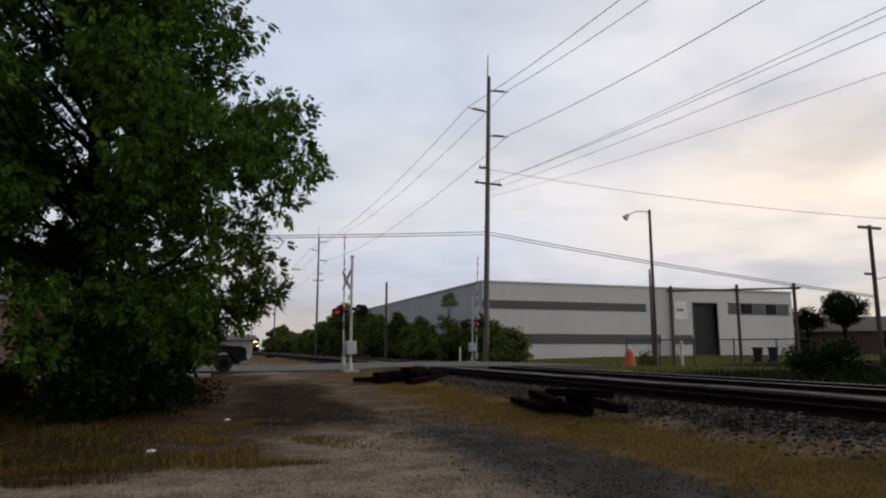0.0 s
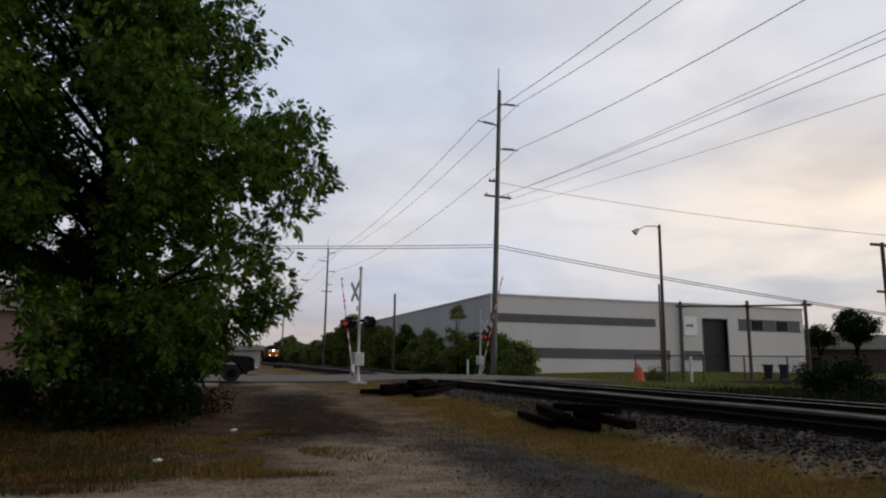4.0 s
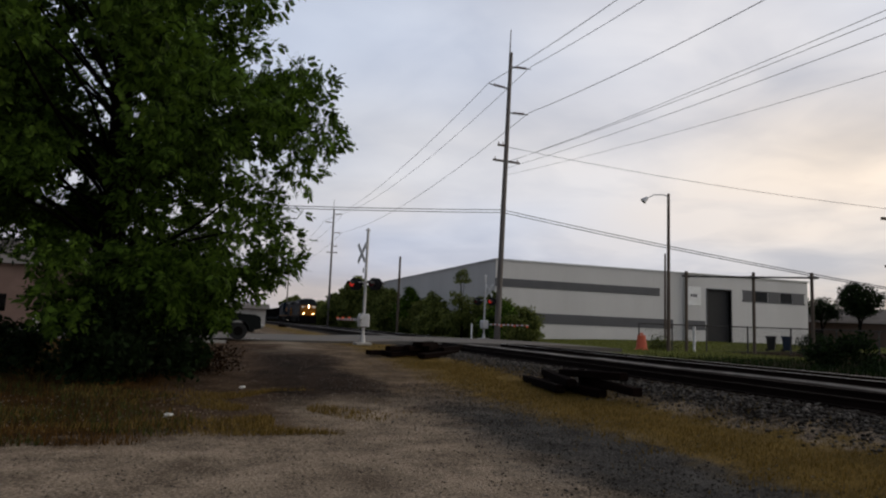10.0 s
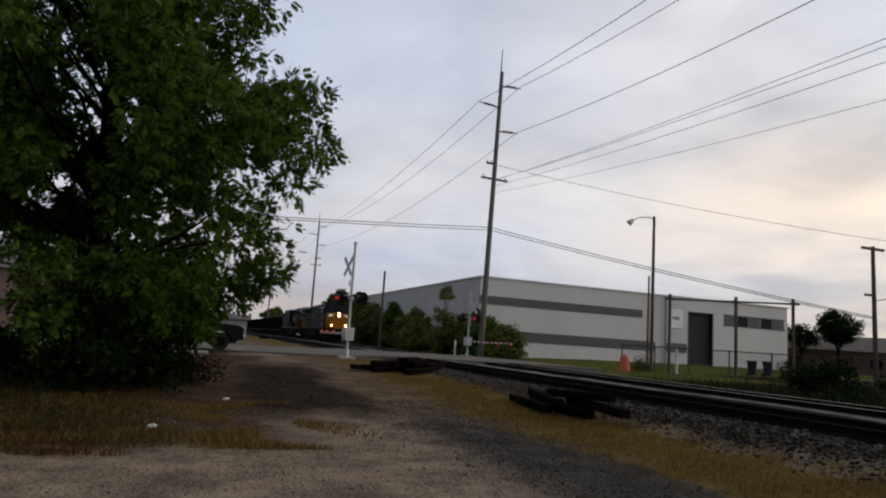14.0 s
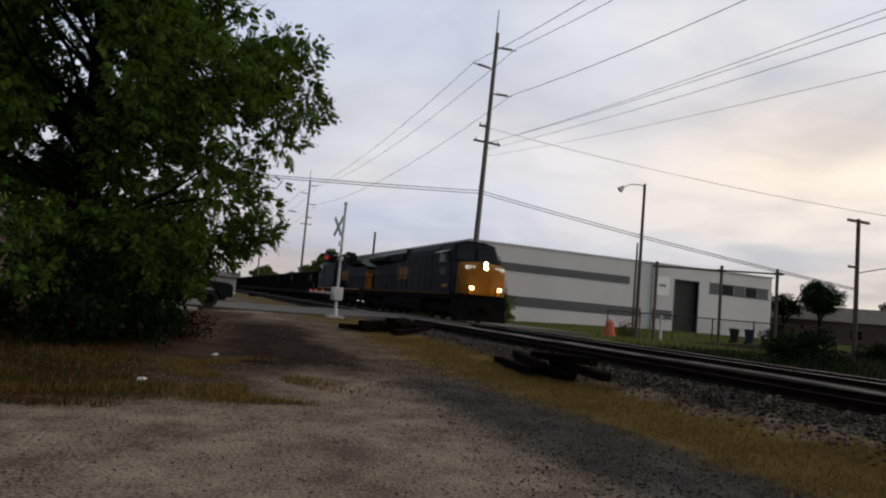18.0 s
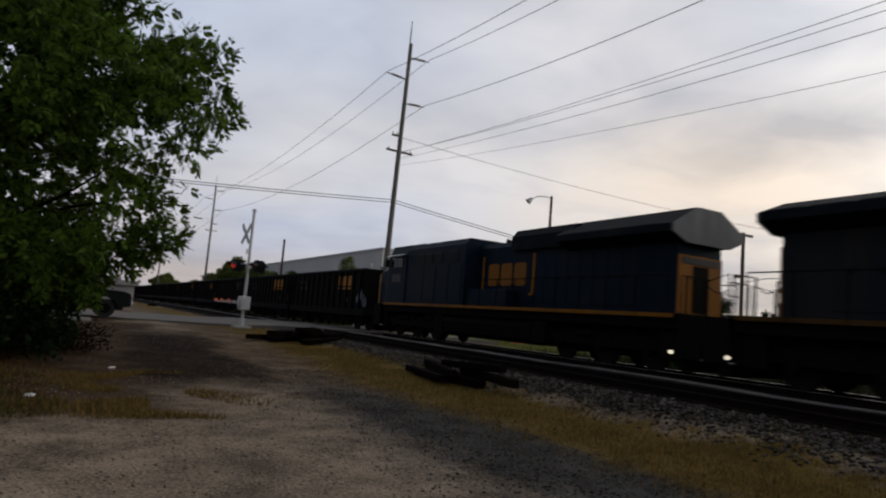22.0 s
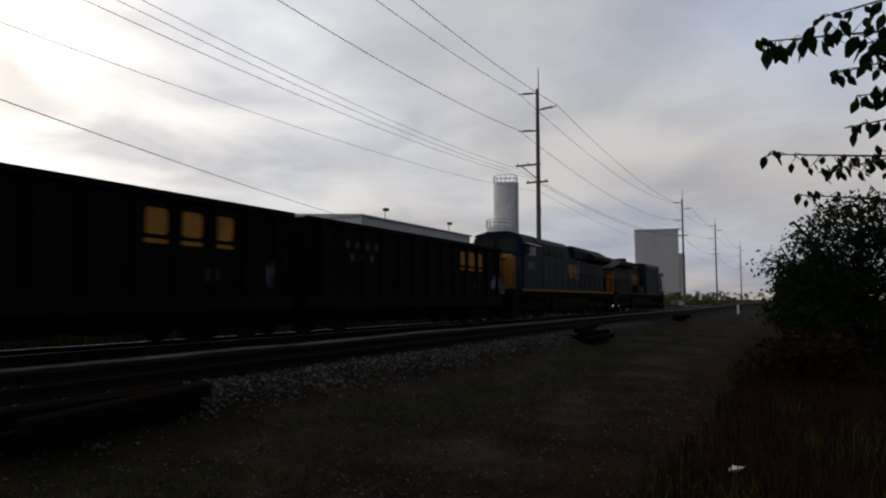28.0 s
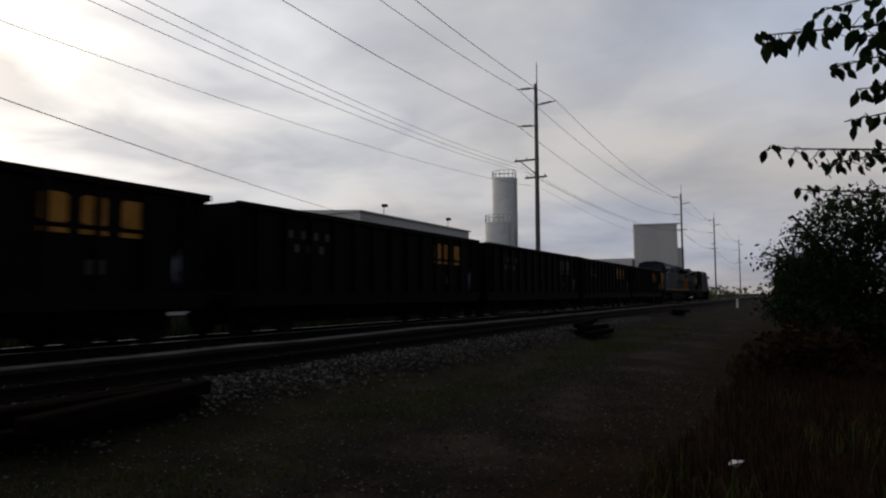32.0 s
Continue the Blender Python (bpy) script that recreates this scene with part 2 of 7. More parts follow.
M = {
    "asphalt": mat("old_asphalt", (0.105, 0.097, 0.088), 0.9, vary=0.25, scale=0.8, fine=50, bump=0.3, dirt=(0.15, 0.12, 0.09), dirt_amount=0.7),
    "rail_side": mat("rusty_rail_steel", (0.010, 0.006, 0.0045), 0.9, 0.0, spec=0.08, scale=3, fine=40),
    "rail_top": mat("polished_rail_head", (0.5, 0.5, 0.5), 0.28, 1.0, vary=0.1, scale=2, fine=30, bump=0.05),
    "tie": mat("creosoted_tie_wood", (0.018, 0.013, 0.010), 0.95, spec=0.05, vary=0.5, scale=8, fine=50, bump=0.5, per_object=0.4, dirt=(0.05, 0.04, 0.033), dirt_amount=0.5),
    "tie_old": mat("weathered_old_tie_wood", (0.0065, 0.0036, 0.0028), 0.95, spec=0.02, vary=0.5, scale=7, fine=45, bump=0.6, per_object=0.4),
    "galv": mat("galvanised_steel", (0.42, 0.43, 0.44), 0.5, 0.6, vary=0.15, scale=5, fine=60, bump=0.05),
    "alu": mat("dull_silver_painted_metal", (0.5, 0.5, 0.5), 0.5, 0.2, vary=0.15, scale=4, fine=50, bump=0.06, dirt=(0.25, 0.23, 0.2), dirt_amount=0.4),
    "black": mat("matt_black_paint", (0.012, 0.012, 0.013), 0.6, vary=0.3, bump=0.05),
    "pole_wood": mat("weathered_utility_pole_wood", (0.10, 0.078, 0.06), 0.9, vary=0.35, scale=5, fine=40, bump=0.4, streak=12),
    "pole_steel": mat("grey_weathered_steel_pole", (0.13, 0.115, 0.105), 0.7, 0.1, vary=0.3, scale=2, fine=30, streak=8),
    "wire": mat("dark_cable", (0.05, 0.05, 0.055), 0.6, vary=0.1, bump=0),
    "insulator": mat("glazed_brown_insulator", (0.16, 0.10, 0.07), 0.25, bump=0),
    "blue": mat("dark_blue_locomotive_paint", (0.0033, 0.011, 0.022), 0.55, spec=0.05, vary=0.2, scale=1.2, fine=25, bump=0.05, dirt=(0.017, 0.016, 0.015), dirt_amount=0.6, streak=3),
    "blue_dusty": mat("dust-streaked_blue_grey_paint", (0.0115, 0.015, 0.020), 0.6, spec=0.05, vary=0.3, scale=1.0, fine=20, bump=0.05, dirt=(0.032, 0.029, 0.027), dirt_amount=0.75, streak=5),
    "stripe_dusty": mat("grimy_yellow_stripe_paint", (0.085, 0.045, 0.014), 0.7, spec=0.05, vary=0.4, scale=2, fine=25, dirt=(0.025, 0.018, 0.012), dirt_amount=0.8),
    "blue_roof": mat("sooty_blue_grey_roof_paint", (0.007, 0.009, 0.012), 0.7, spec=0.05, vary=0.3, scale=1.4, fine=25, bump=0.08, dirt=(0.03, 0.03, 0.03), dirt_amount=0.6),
    "yellow": mat("yellow_orange_locomotive_paint", (0.25, 0.098, 0.010), 0.5, spec=0.06, vary=0.15, scale=1.5, fine=25, bump=0.05, dirt=(0.10, 0.05, 0.015), dirt_amount=0.5, streak=3),
    # weathered end plate, paler than the housing to carry the sky's light
    "gable": mat("sky_lit_weathered_grey", (0.14, 0.14, 0.137), 0.7, spec=0.1, vary=0.25, scale=2, fine=25, bump=0.05, dirt=(0.06, 0.058, 0.055), dirt_amount=0.6, streak=4),
    "patch": mat("chalky_blue_grey_paint", (0.16, 0.17, 0.21), 0.7, vary=0.5, scale=5, fine=30, dirt=(0.02, 0.02, 0.02), dirt_amount=0.9),
    "mark_dim": mat("faded_yellow_mark_paint", (0.42, 0.19, 0.035), 0.7, spec=0.08, vary=0.3, scale=3, fine=25, bump=0.05, dirt=(0.10, 0.05, 0.02), dirt_amount=0.5),
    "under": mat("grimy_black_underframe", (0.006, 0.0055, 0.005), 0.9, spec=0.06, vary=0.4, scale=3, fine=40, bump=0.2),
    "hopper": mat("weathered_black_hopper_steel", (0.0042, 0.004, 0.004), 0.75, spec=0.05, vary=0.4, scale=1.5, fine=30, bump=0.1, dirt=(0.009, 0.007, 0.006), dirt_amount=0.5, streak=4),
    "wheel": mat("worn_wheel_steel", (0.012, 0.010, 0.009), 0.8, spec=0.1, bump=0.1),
    "white": mat("chalky_white_paint", (0.72, 0.72, 0.70), 0.6, vary=0.08, scale=2, fine=30, bump=0.05, dirt=(0.4, 0.36, 0.3), dirt_amount=0.3),
    "red": mat("faded_red_paint", (0.36, 0.07, 0.05), 0.5, vary=0.15, bump=0.05),
    "coal": mat("coal_lumps", (0.008, 0.008, 0.009), 0.8, spec=0.1, vary=0.5, scale=8, fine=30, bump=0.8),
    "clad": mat("pale_grey_wall_panels", (0.53, 0.515, 0.495), 0.65, vary=0.07, scale=0.25, fine=12, bump=0.04, dirt=(0.38, 0.37, 0.35), dirt_amount=0.35, streak=5),
    "band": mat("charcoal_wall_band", (0.085, 0.085, 0.09), 0.6, vary=0.12, scale=0.5, fine=15, bump=0.05),
    "roof": mat("grey_metal_roofing", (0.42, 0.42, 0.42), 0.5, 0.2, vary=0.1, scale=0.4, fine=12),
    "concrete": mat("weathered_concrete", (0.36, 0.345, 0.32), 0.9, vary=0.15, scale=0.6, fine=30, dirt=(0.2, 0.19, 0.17), dirt_amount=0.5),
    "brick": mat("dull_pinkish_brick", (0.19, 0.125, 0.10), 0.9, vary=0.2, scale=0.7, fine=12),
    "shingle": mat("brown_grey_shingles", (0.13, 0.115, 0.105), 0.9, vary=0.25, scale=1, fine=15),
    "orange": mat("faded_orange_plastic", (0.55, 0.115, 0.06), 0.5, vary=0.12, bump=0.05),
    "bluebin": mat("dark_blue_plastic", (0.014, 0.026, 0.055), 0.5, vary=0.15, bump=0.05),
    "steel_dark": mat("dark_weathered_steel", (0.07, 0.065, 0.06), 0.7, 0.3, vary=0.3),
    "bark": mat("furrowed_dark_bark", (0.005, 0.0042, 0.0035), 0.95, spec=0.03, vary=0.45, scale=3, fine=25, bump=0.9, streak=6),
    "twig": mat("brown_twig_bark", (0.07, 0.055, 0.04), 0.9, vary=0.3),
    "truck": mat("dark_green_black_car_paint", (0.004, 0.006, 0.0055), 0.3, 0.0, spec=0.15, vary=0.1, bump=0),
    "rubber": mat("black_tyre_rubber", (0.018, 0.018, 0.018), 0.85, bump=0.1),
    "chrome": mat("chrome_trim", (0.7, 0.7, 0.7), 0.15, 1.0, vary=0.05, bump=0),
    "glass": glass("dark_window_glass", (0.04, 0.05, 0.055)),
    "cab_glass": mat("dark_cab_glass", (0.006, 0.007, 0.008), 0.12, spec=0.12, vary=0.1, bump=0),
    "brick_dark": mat("dark_brown_brick", (0.09, 0.06, 0.048), 0.9, vary=0.2, scale=0.7, fine=12),
    "leaf": leaf_mat("mid_green_leaves", (0.006, 0.014, 0.002), (0.095, 0.165, 0.020)),
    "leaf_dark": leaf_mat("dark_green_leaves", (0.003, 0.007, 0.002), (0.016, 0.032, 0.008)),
    "leaf_bush": leaf_mat("bush_green_leaves", (0.022, 0.036, 0.009), (0.19, 0.215, 0.055)),
    "dry": leaf_mat("dry_yellow_grass", (0.085, 0.058, 0.014), (0.24, 0.16, 0.046)),
    "green_grass": leaf_mat("rough_green_grass", (0.020, 0.030, 0.007), (0.075, 0.085, 0.023)),
    "lawn_grass": leaf_mat("yellowish_lawn_grass", (0.075, 0.09, 0.02), (0.18, 0.19, 0.05)),
    "rusty_grass": leaf_mat("rusty_brown_grass", (0.030, 0.015, 0.004), (0.15, 0.078, 0.019)),
    # dead grass, with the dimness of the southern verge put into its brown
    "brown_grass": leaf_mat("darkened_dead_grass", (0.006, 0.003, 0.0012), (0.034, 0.0165, 0.006)),
    "head": mat("lit_headlight_lens", (1, 1, 1), 0.3, emit=(1.0, 0.72, 0.38), power=45),
    "ditch": mat("lit_ditch_light_lens", (1, 1, 1), 0.3, emit=(1.0, 0.66, 0.30), power=35),
    "board": mat("lit_number_board", (0.9, 0.9, 0.85), 0.4, emit=(1.0, 0.93, 0.78), power=0.55),
    "red_lit": mat("lit_red_lens", (0.5, 0.02, 0.02), 0.3, emit=(1.0, 0.05, 0.03), power=0.3),
    "red_dark": mat("unlit_red_lens", (0.09, 0.008, 0.008), 0.2, bump=0),
    "arm_lit": mat("lit_gate_lamp", (0.6, 0.1, 0.05), 0.3, emit=(1.0, 0.22, 0.10), power=0.2),
    "step_lit": mat("lit_step_lamp", (1, 1, 1), 0.3, emit=(1.0, 0.86, 0.62), power=1.3),
}


# ---- mesh helpers ----
class MB:
    """Collects vertices and faces for one mesh."""

    def __init__(self):
        self.v, self.f = [], []

    def add(self, vs, fs):
        k = len(self.v)
        self.v += [tuple(p) for p in vs]
        self.f += [tuple(k + i for i in f) for f in fs]
        return self

    def box(self, x0, x1, y0, y1, z0, z1, m=None):
        vs = [(x, y, z) for z in (z0, z1) for y in (y0, y1) for x in (x0, x1)]
        if m is not None:
            vs = [m @ Vector(p) for p in vs]
        return self.add(vs, [(0, 2, 3, 1), (4, 5, 7, 6), (0, 1, 5, 4), (1, 3, 7, 5), (3, 2, 6, 7), (2, 0, 4, 6)])

    def cbox(self, x0, x1, y0, y1, z0, z1, c=0.03, m=None):
        """A box with chamfered edges."""
        X, Y, Z = (x0, x1), (y0, y1), (z0, z1)
        vs, idx = [], {}
        for i in (0, 1):
            for j in (0, 1):
                for k in (0, 1):
                    sx, sy, sz = c * (1 - 2 * i), c * (1 - 2 * j), c * (1 - 2 * k)
                    for a, p in enumerate(((X[i], Y[j] + sy, Z[k] + sz), (X[i] + sx, Y[j], Z[k] + sz), (X[i] + sx, Y[j] + sy, Z[k]))):
                        idx[i, j, k, a] = len(vs)
                        vs.append(p)
        if m is not None:
            vs = [m @ Vector(p) for p in vs]
        fs = []
        for i in (0, 1):
            fs.append([idx[i, j, k, 0] for j, k in ((0, 0), (1, 0), (1, 1), (0, 1))][:: 1 if i else -1])
            fs.append([idx[j, i, k, 1] for j, k in ((0, 0), (1, 0), (1, 1), (0, 1))][:: -1 if i else 1])
            fs.append([idx[j, k, i, 2] for j, k in ((0, 0), (1, 0), (1, 1), (0, 1))][:: 1 if i else -1])
        for a in (0, 1):
            for b in (0, 1):
                fs.append((idx[a, b, 0, 0], idx[a, b, 1, 0], idx[a, b, 1, 1], idx[a, b, 0, 1]))
                fs.append((idx[a, 0, b, 0], idx[a, 1, b, 0], idx[a, 1, b, 2], idx[a, 0, b, 2]))
                fs.append((idx[0, a, b, 1], idx[1, a, b, 1], idx[1, a, b, 2], idx[0, a, b, 2]))
                for k in (0, 1):
                    fs.append((idx[a, b, k, 0], idx[a, b, k, 1], idx[a, b, k, 2]))
        return self.add(vs, fs)

    def cyl(self, p0, p1, r0, r1=None, n=10, caps=True):
        p0, p1 = Vector(p0), Vector(p1)
        r1 = r0 if r1 is None else r1
        q = (p1 - p0).to_track_quat("Z", "Y")
        vs = []
        for p, r in ((p0, r0), (p1, r1)):
            vs += [p + q @ Vector((r * math.cos(2 * math.pi * i / n), r * math.sin(2 * math.pi * i / n), 0)) for i in range(n)]
        fs = [(i, (i + 1) % n, n + (i + 1) % n, n + i) for i in range(n)]
        if caps:
            fs += [tuple(range(n))[::-1], tuple(range(n, 2 * n))]
        return self.add(vs, fs)

    def tube(self, pts, r, n=6):
        """One bent pipe through the points; r: one radius or one for each point."""
        pts = [Vector(p) for p in pts]
        rs = r if isinstance(r, (list, tuple)) else [r] * len(pts)
        rings, k = [], len(pts)
        q0 = None
        for i, p in enumerate(pts):
            d = (pts[min(i + 1, k - 1)] - pts[max(i - 1, 0)]).normalized()
            q0 = d.to_track_quat("Z", "Y") if q0 is None else (q0 @ Vector((0, 0, 1))).rotation_difference(d) @ q0
            rings.append([p + q0 @ Vector((rs[i] * math.cos(2 * math.pi * j / n), rs[i] * math.sin(2 * math.pi * j / n), 0)) for j in range(n)])
        return self.loft(rings)

    def loft(self, rings, caps=True):
        """Closed rings with the same number of points."""
        n = len(rings[0])
        vs = [p for ring in rings for p in ring]
        fs = [(k * n + i, k * n + (i + 1) % n, (k + 1) * n + (i + 1) % n, (k + 1) * n + i) for k in range(len(rings) - 1) for i in range(n)]
        if caps:
            fs += [tuple(range(n))[::-1], tuple(range((len(rings) - 1) * n, len(rings) * n))]
        return self.add(vs, fs)

    def along_y(self, profile, y0, y1):
        """A profile of (x, z) points swept from y0 to y1."""
        return self.loft([[(x, y0, z) for x, z in profile], [(x, y1, z) for x, z in profile]])

    def along_x(self, profile, x0, x1):
        """A profile of (y, z) points swept from x0 to x1."""
        return self.loft([[(x0, y, z) for y, z in profile], [(x1, y, z) for y, z in profile]])

    def mesh(self, name, material, smooth=False):
        me = bpy.data.meshes.new(name)
        me.from_pydata(self.v, [], self.f)
        bm = bmesh.new()
        bm.from_mesh(me)
        bmesh.ops.recalc_face_normals(bm, faces=bm.faces)
        bm.to_mesh(me)
        bm.free()
        me.materials.append(material)
        if smooth:
            me.polygons.foreach_set("use_smooth", [True] * len(me.polygons))
            me.set_sharp_from_angle(angle=radians(40))
        return me


def raw_mesh(name, vs, fs, material):
    """A large mesh from arrays of triangles or quads, with no further work on it."""
    me = bpy.data.meshes.new(name)
    vs, fs = np.asarray(vs, np.float32), np.asarray(fs, np.int32)
    k = fs.shape[1]
    me.vertices.add(len(vs))
    me.vertices.foreach_set("co", vs.ravel())
    me.loops.add(fs.size)
    me.loops.foreach_set("vertex_index", fs.ravel())
    me.polygons.add(len(fs))
    me.polygons.foreach_set("loop_start", np.arange(0, fs.size, k, dtype=np.int32))
    me.update(calc_edges=True)
    me.materials.append(material)
    return me


def part(name, mb, material, parent, label="", smooth=False):
    me = mb if isinstance(mb, bpy.types.Mesh) else mb.mesh(name, material, smooth)
    ob = new(name, me)
    ob.parent = parent
    return tagged(ob, label)


def thing(name, m, label, category, group="", kind=""):
    ob = new(name)
    ob.matrix_world = m
    return tagged(ob, label, category, group, kind)


def solid(name, mb, material, label="", category="", group="", kind="", m=None, smooth=False):
    ob = new(name, mb if isinstance(mb, bpy.types.Mesh) else mb.mesh(name, material, smooth))
    if m is not None:
        ob.matrix_world = m
    return tagged(ob, label, category, group, kind)


def smooth(a, b, x):
    u = min(1.0, max(0.0, (x - a) / (b - a)))
    return u * u * (3 - 2 * u)


# ---- the plan: tracks run along y; the camera stands near the origin ----
RAIL_Z = 0.67
NEAR_X, FAR_X = 10.57, 15.50
POLE_X = 21.0
ROAD_Y0, ROAD_Y1 = 33.6, 45.5


def ground_z(x, y):
    left = 0.46 * smooth(11, 31, y) + 0.10 * smooth(4.5, 7.5, x) * (1 - smooth(11, 31, y))
    bed = 0.47
    far = 0.40 + 0.40 * smooth(24, 48, x)
    t1, t2 = smooth(7.4, 9.2, x), smooth(17.2, 19.2, x)
    z = left * (1 - t1) + bed * t1
    z = z * (1 - t2) + far * t2
    z += 0.15 * smooth(12.1, 12.5, x) * (1 - smooth(13.25, 13.7, x))
    if abs(x) < 40 and abs(y) < 90:
        z += 0.035 * noise.noise(Vector((x * 0.35, y * 0.35, 1.7))) + 0.012 * noise.noise(Vector((x * 1.7, y * 1.7, 4.2)))
    return z


def ground_material():
    """Dirt and gravel with strips of other cover, whose edges are broken up by noise."""
    m = bpy.data.materials.new("ground_cover")
    m.use_nodes = True
    nt = m.node_tree
    N, L = nt.nodes.new, nt.links.new
    b = nt.nodes["Principled BSDF"]
    b.inputs["Roughness"].default_value = 0.95
    b.inputs["Specular IOR Level"].default_value = 0.03
    tc = N("ShaderNodeTexCoord")

    def tex(scale, detail=5.0, rough=0.6, kind="ShaderNodeTexNoise"):
        n = N(kind)
        n.inputs["Scale"].default_value = scale
        if kind == "ShaderNodeTexNoise":
            n.inputs["Detail"].default_value, n.inputs["Roughness"].default_value = detail, rough
        L(tc.outputs["Object"], n.inputs["Vector"])
        return n.outputs[0]

    def op(o, a, c=None, clamp=False):
        n = N("ShaderNodeMath")
        n.operation, n.use_clamp = o, clamp
        for i, v in enumerate((a, c)):
            if v is None:
                continue
            if isinstance(v, (int, float)):
                n.inputs[i].default_value = v
            else:
                L(v, n.inputs[i])
        return n.outputs[0]

    def step(v, a, c):
        n = N("ShaderNodeMapRange")
        n.interpolation_type = "SMOOTHSTEP"
        n.inputs[1].default_value, n.inputs[2].default_value = a, c
        L(v, n.inputs[0])
        return n.outputs[0]

    def mix(f, a, c):
        n = N("ShaderNodeMix")
        n.data_type = "RGBA"
        for s, v in ((n.inputs[0], f), (n.inputs[6], a), (n.inputs[7], c)):
            if isinstance(v, tuple):
                s.default_value = (*v, 1)
            else:
                L(v, s)
        return n.outputs[2]

    sep = N("ShaderNodeSeparateXYZ")
    L(tc.outputs["Object"], sep.inputs[0])
    wob = op("MULTIPLY", op("SUBTRACT", tex(0.45), 0.5), 2.4)
    wob2 = op("MULTIPLY", op("SUBTRACT", tex(2.4), 0.5), 1.3)
    x = op("ADD", op("ADD", sep.outputs[0], wob), wob2)
    y = op("ADD", op("ADD", sep.outputs[1], op("MULTIPLY", wob, 1.4)), wob2)
    speck = tex(26, 3, 0.7)
    coarse = tex(1.1, 6, 0.62)
    tone = op("ADD", op("MULTIPLY", speck, 0.55), op("MULTIPLY", coarse, 0.45))
    tone = step(tone, 0.38, 0.63)
    pale = mix(tone, (0.10, 0.077, 0.056), (0.36, 0.285, 0.212))     # trodden pale grit
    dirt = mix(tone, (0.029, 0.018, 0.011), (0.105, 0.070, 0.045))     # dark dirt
    grey = mix(tone, (0.018, 0.0168, 0.0155), (0.088, 0.083, 0.077))      # blue-grey gravel
    straw = mix(tone, (0.064, 0.043, 0.012), (0.19, 0.125, 0.036))    # dry grass thatch
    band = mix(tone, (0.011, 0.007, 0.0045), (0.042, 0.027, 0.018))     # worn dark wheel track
    tan = mix(tone, (0.055, 0.039, 0.025), (0.20, 0.144, 0.093))     # trodden tan dirt
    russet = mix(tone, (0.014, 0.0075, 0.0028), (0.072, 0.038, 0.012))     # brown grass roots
    lawn = mix(tone, (0.05, 0.06, 0.015), (0.12, 0.125, 0.034))
    rust = mix(tone, (0.008, 0.0045, 0.0020), (0.032, 0.0175, 0.0075))     # dead brown grass, its colour darkened like the path
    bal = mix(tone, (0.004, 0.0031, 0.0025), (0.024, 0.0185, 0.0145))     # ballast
    dim_path = mix(tone, (0.006, 0.0046, 0.0036), (0.027, 0.021, 0.016))     # path dirt, low exposure to the south put into its colour
    olive = mix(tone, (0.009, 0.008, 0.0045), (0.036, 0.031, 0.017))     # thin grass beside the path, darkened with it
    chalk = mix(tone, (0.14, 0.13, 0.125), (0.32, 0.30, 0.285))       # pale fines between the tracks
    c = mix(step(tex(0.28, 4), 0.46, 0.60), pale, dirt)
    # the pale apron by the camera, the dirt track beyond it
    c = mix(step(y, 9.0, 12.5), pale, c)
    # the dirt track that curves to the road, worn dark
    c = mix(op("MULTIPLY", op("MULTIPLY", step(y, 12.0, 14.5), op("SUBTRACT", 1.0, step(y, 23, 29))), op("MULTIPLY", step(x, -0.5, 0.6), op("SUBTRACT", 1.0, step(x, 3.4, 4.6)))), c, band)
    c = mix(op("MULTIPLY", step(x, 3.0, 4.4), op("SUBTRACT", 1.0, step(x, 5.6, 6.6))), c, mix(step(y, 11.0, 16.0), grey, tan))
    c = mix(op("MULTIPLY", step(x, 5.1, 6.2), op("SUBTRACT", 1.0, step(x, 7.9, 8.5))), c, straw)
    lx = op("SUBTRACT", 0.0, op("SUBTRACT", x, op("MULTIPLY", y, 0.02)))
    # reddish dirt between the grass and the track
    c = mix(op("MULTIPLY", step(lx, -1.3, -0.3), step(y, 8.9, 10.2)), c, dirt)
    # the southern path is dirt, its colour darkened to the dim exposure there
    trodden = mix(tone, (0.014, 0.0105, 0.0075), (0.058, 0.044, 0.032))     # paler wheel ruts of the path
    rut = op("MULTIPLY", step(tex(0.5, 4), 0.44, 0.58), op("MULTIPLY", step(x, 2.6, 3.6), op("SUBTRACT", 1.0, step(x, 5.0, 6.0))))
    c = mix(step(op("SUBTRACT", 0.0, y), -1.5, 1.5), c, mix(rut, dim_path, trodden))
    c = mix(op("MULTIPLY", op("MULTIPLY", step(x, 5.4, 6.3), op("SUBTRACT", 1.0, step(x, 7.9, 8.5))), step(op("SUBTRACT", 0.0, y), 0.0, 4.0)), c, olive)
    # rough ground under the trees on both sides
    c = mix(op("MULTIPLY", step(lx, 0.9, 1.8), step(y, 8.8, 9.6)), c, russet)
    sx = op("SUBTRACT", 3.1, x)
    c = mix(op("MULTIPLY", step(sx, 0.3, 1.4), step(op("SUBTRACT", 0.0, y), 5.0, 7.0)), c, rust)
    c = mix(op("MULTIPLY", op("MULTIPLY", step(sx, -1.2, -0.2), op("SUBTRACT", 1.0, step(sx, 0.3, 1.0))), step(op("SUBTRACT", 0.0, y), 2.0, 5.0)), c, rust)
    c = mix(step(x, 8.2, 8.8), c, bal)
    # the strip between the tracks keeps a clean edge
    c = mix(op("MULTIPLY", step(sep.outputs[0], 12.5, 12.62), op("SUBTRACT", 1.0, step(sep.outputs[0], 12.85, 13.0))), c, mix(op("ADD", 0.7, op("MULTIPLY", 0.3, step(y, 13.0, 20.0))), bal, chalk))
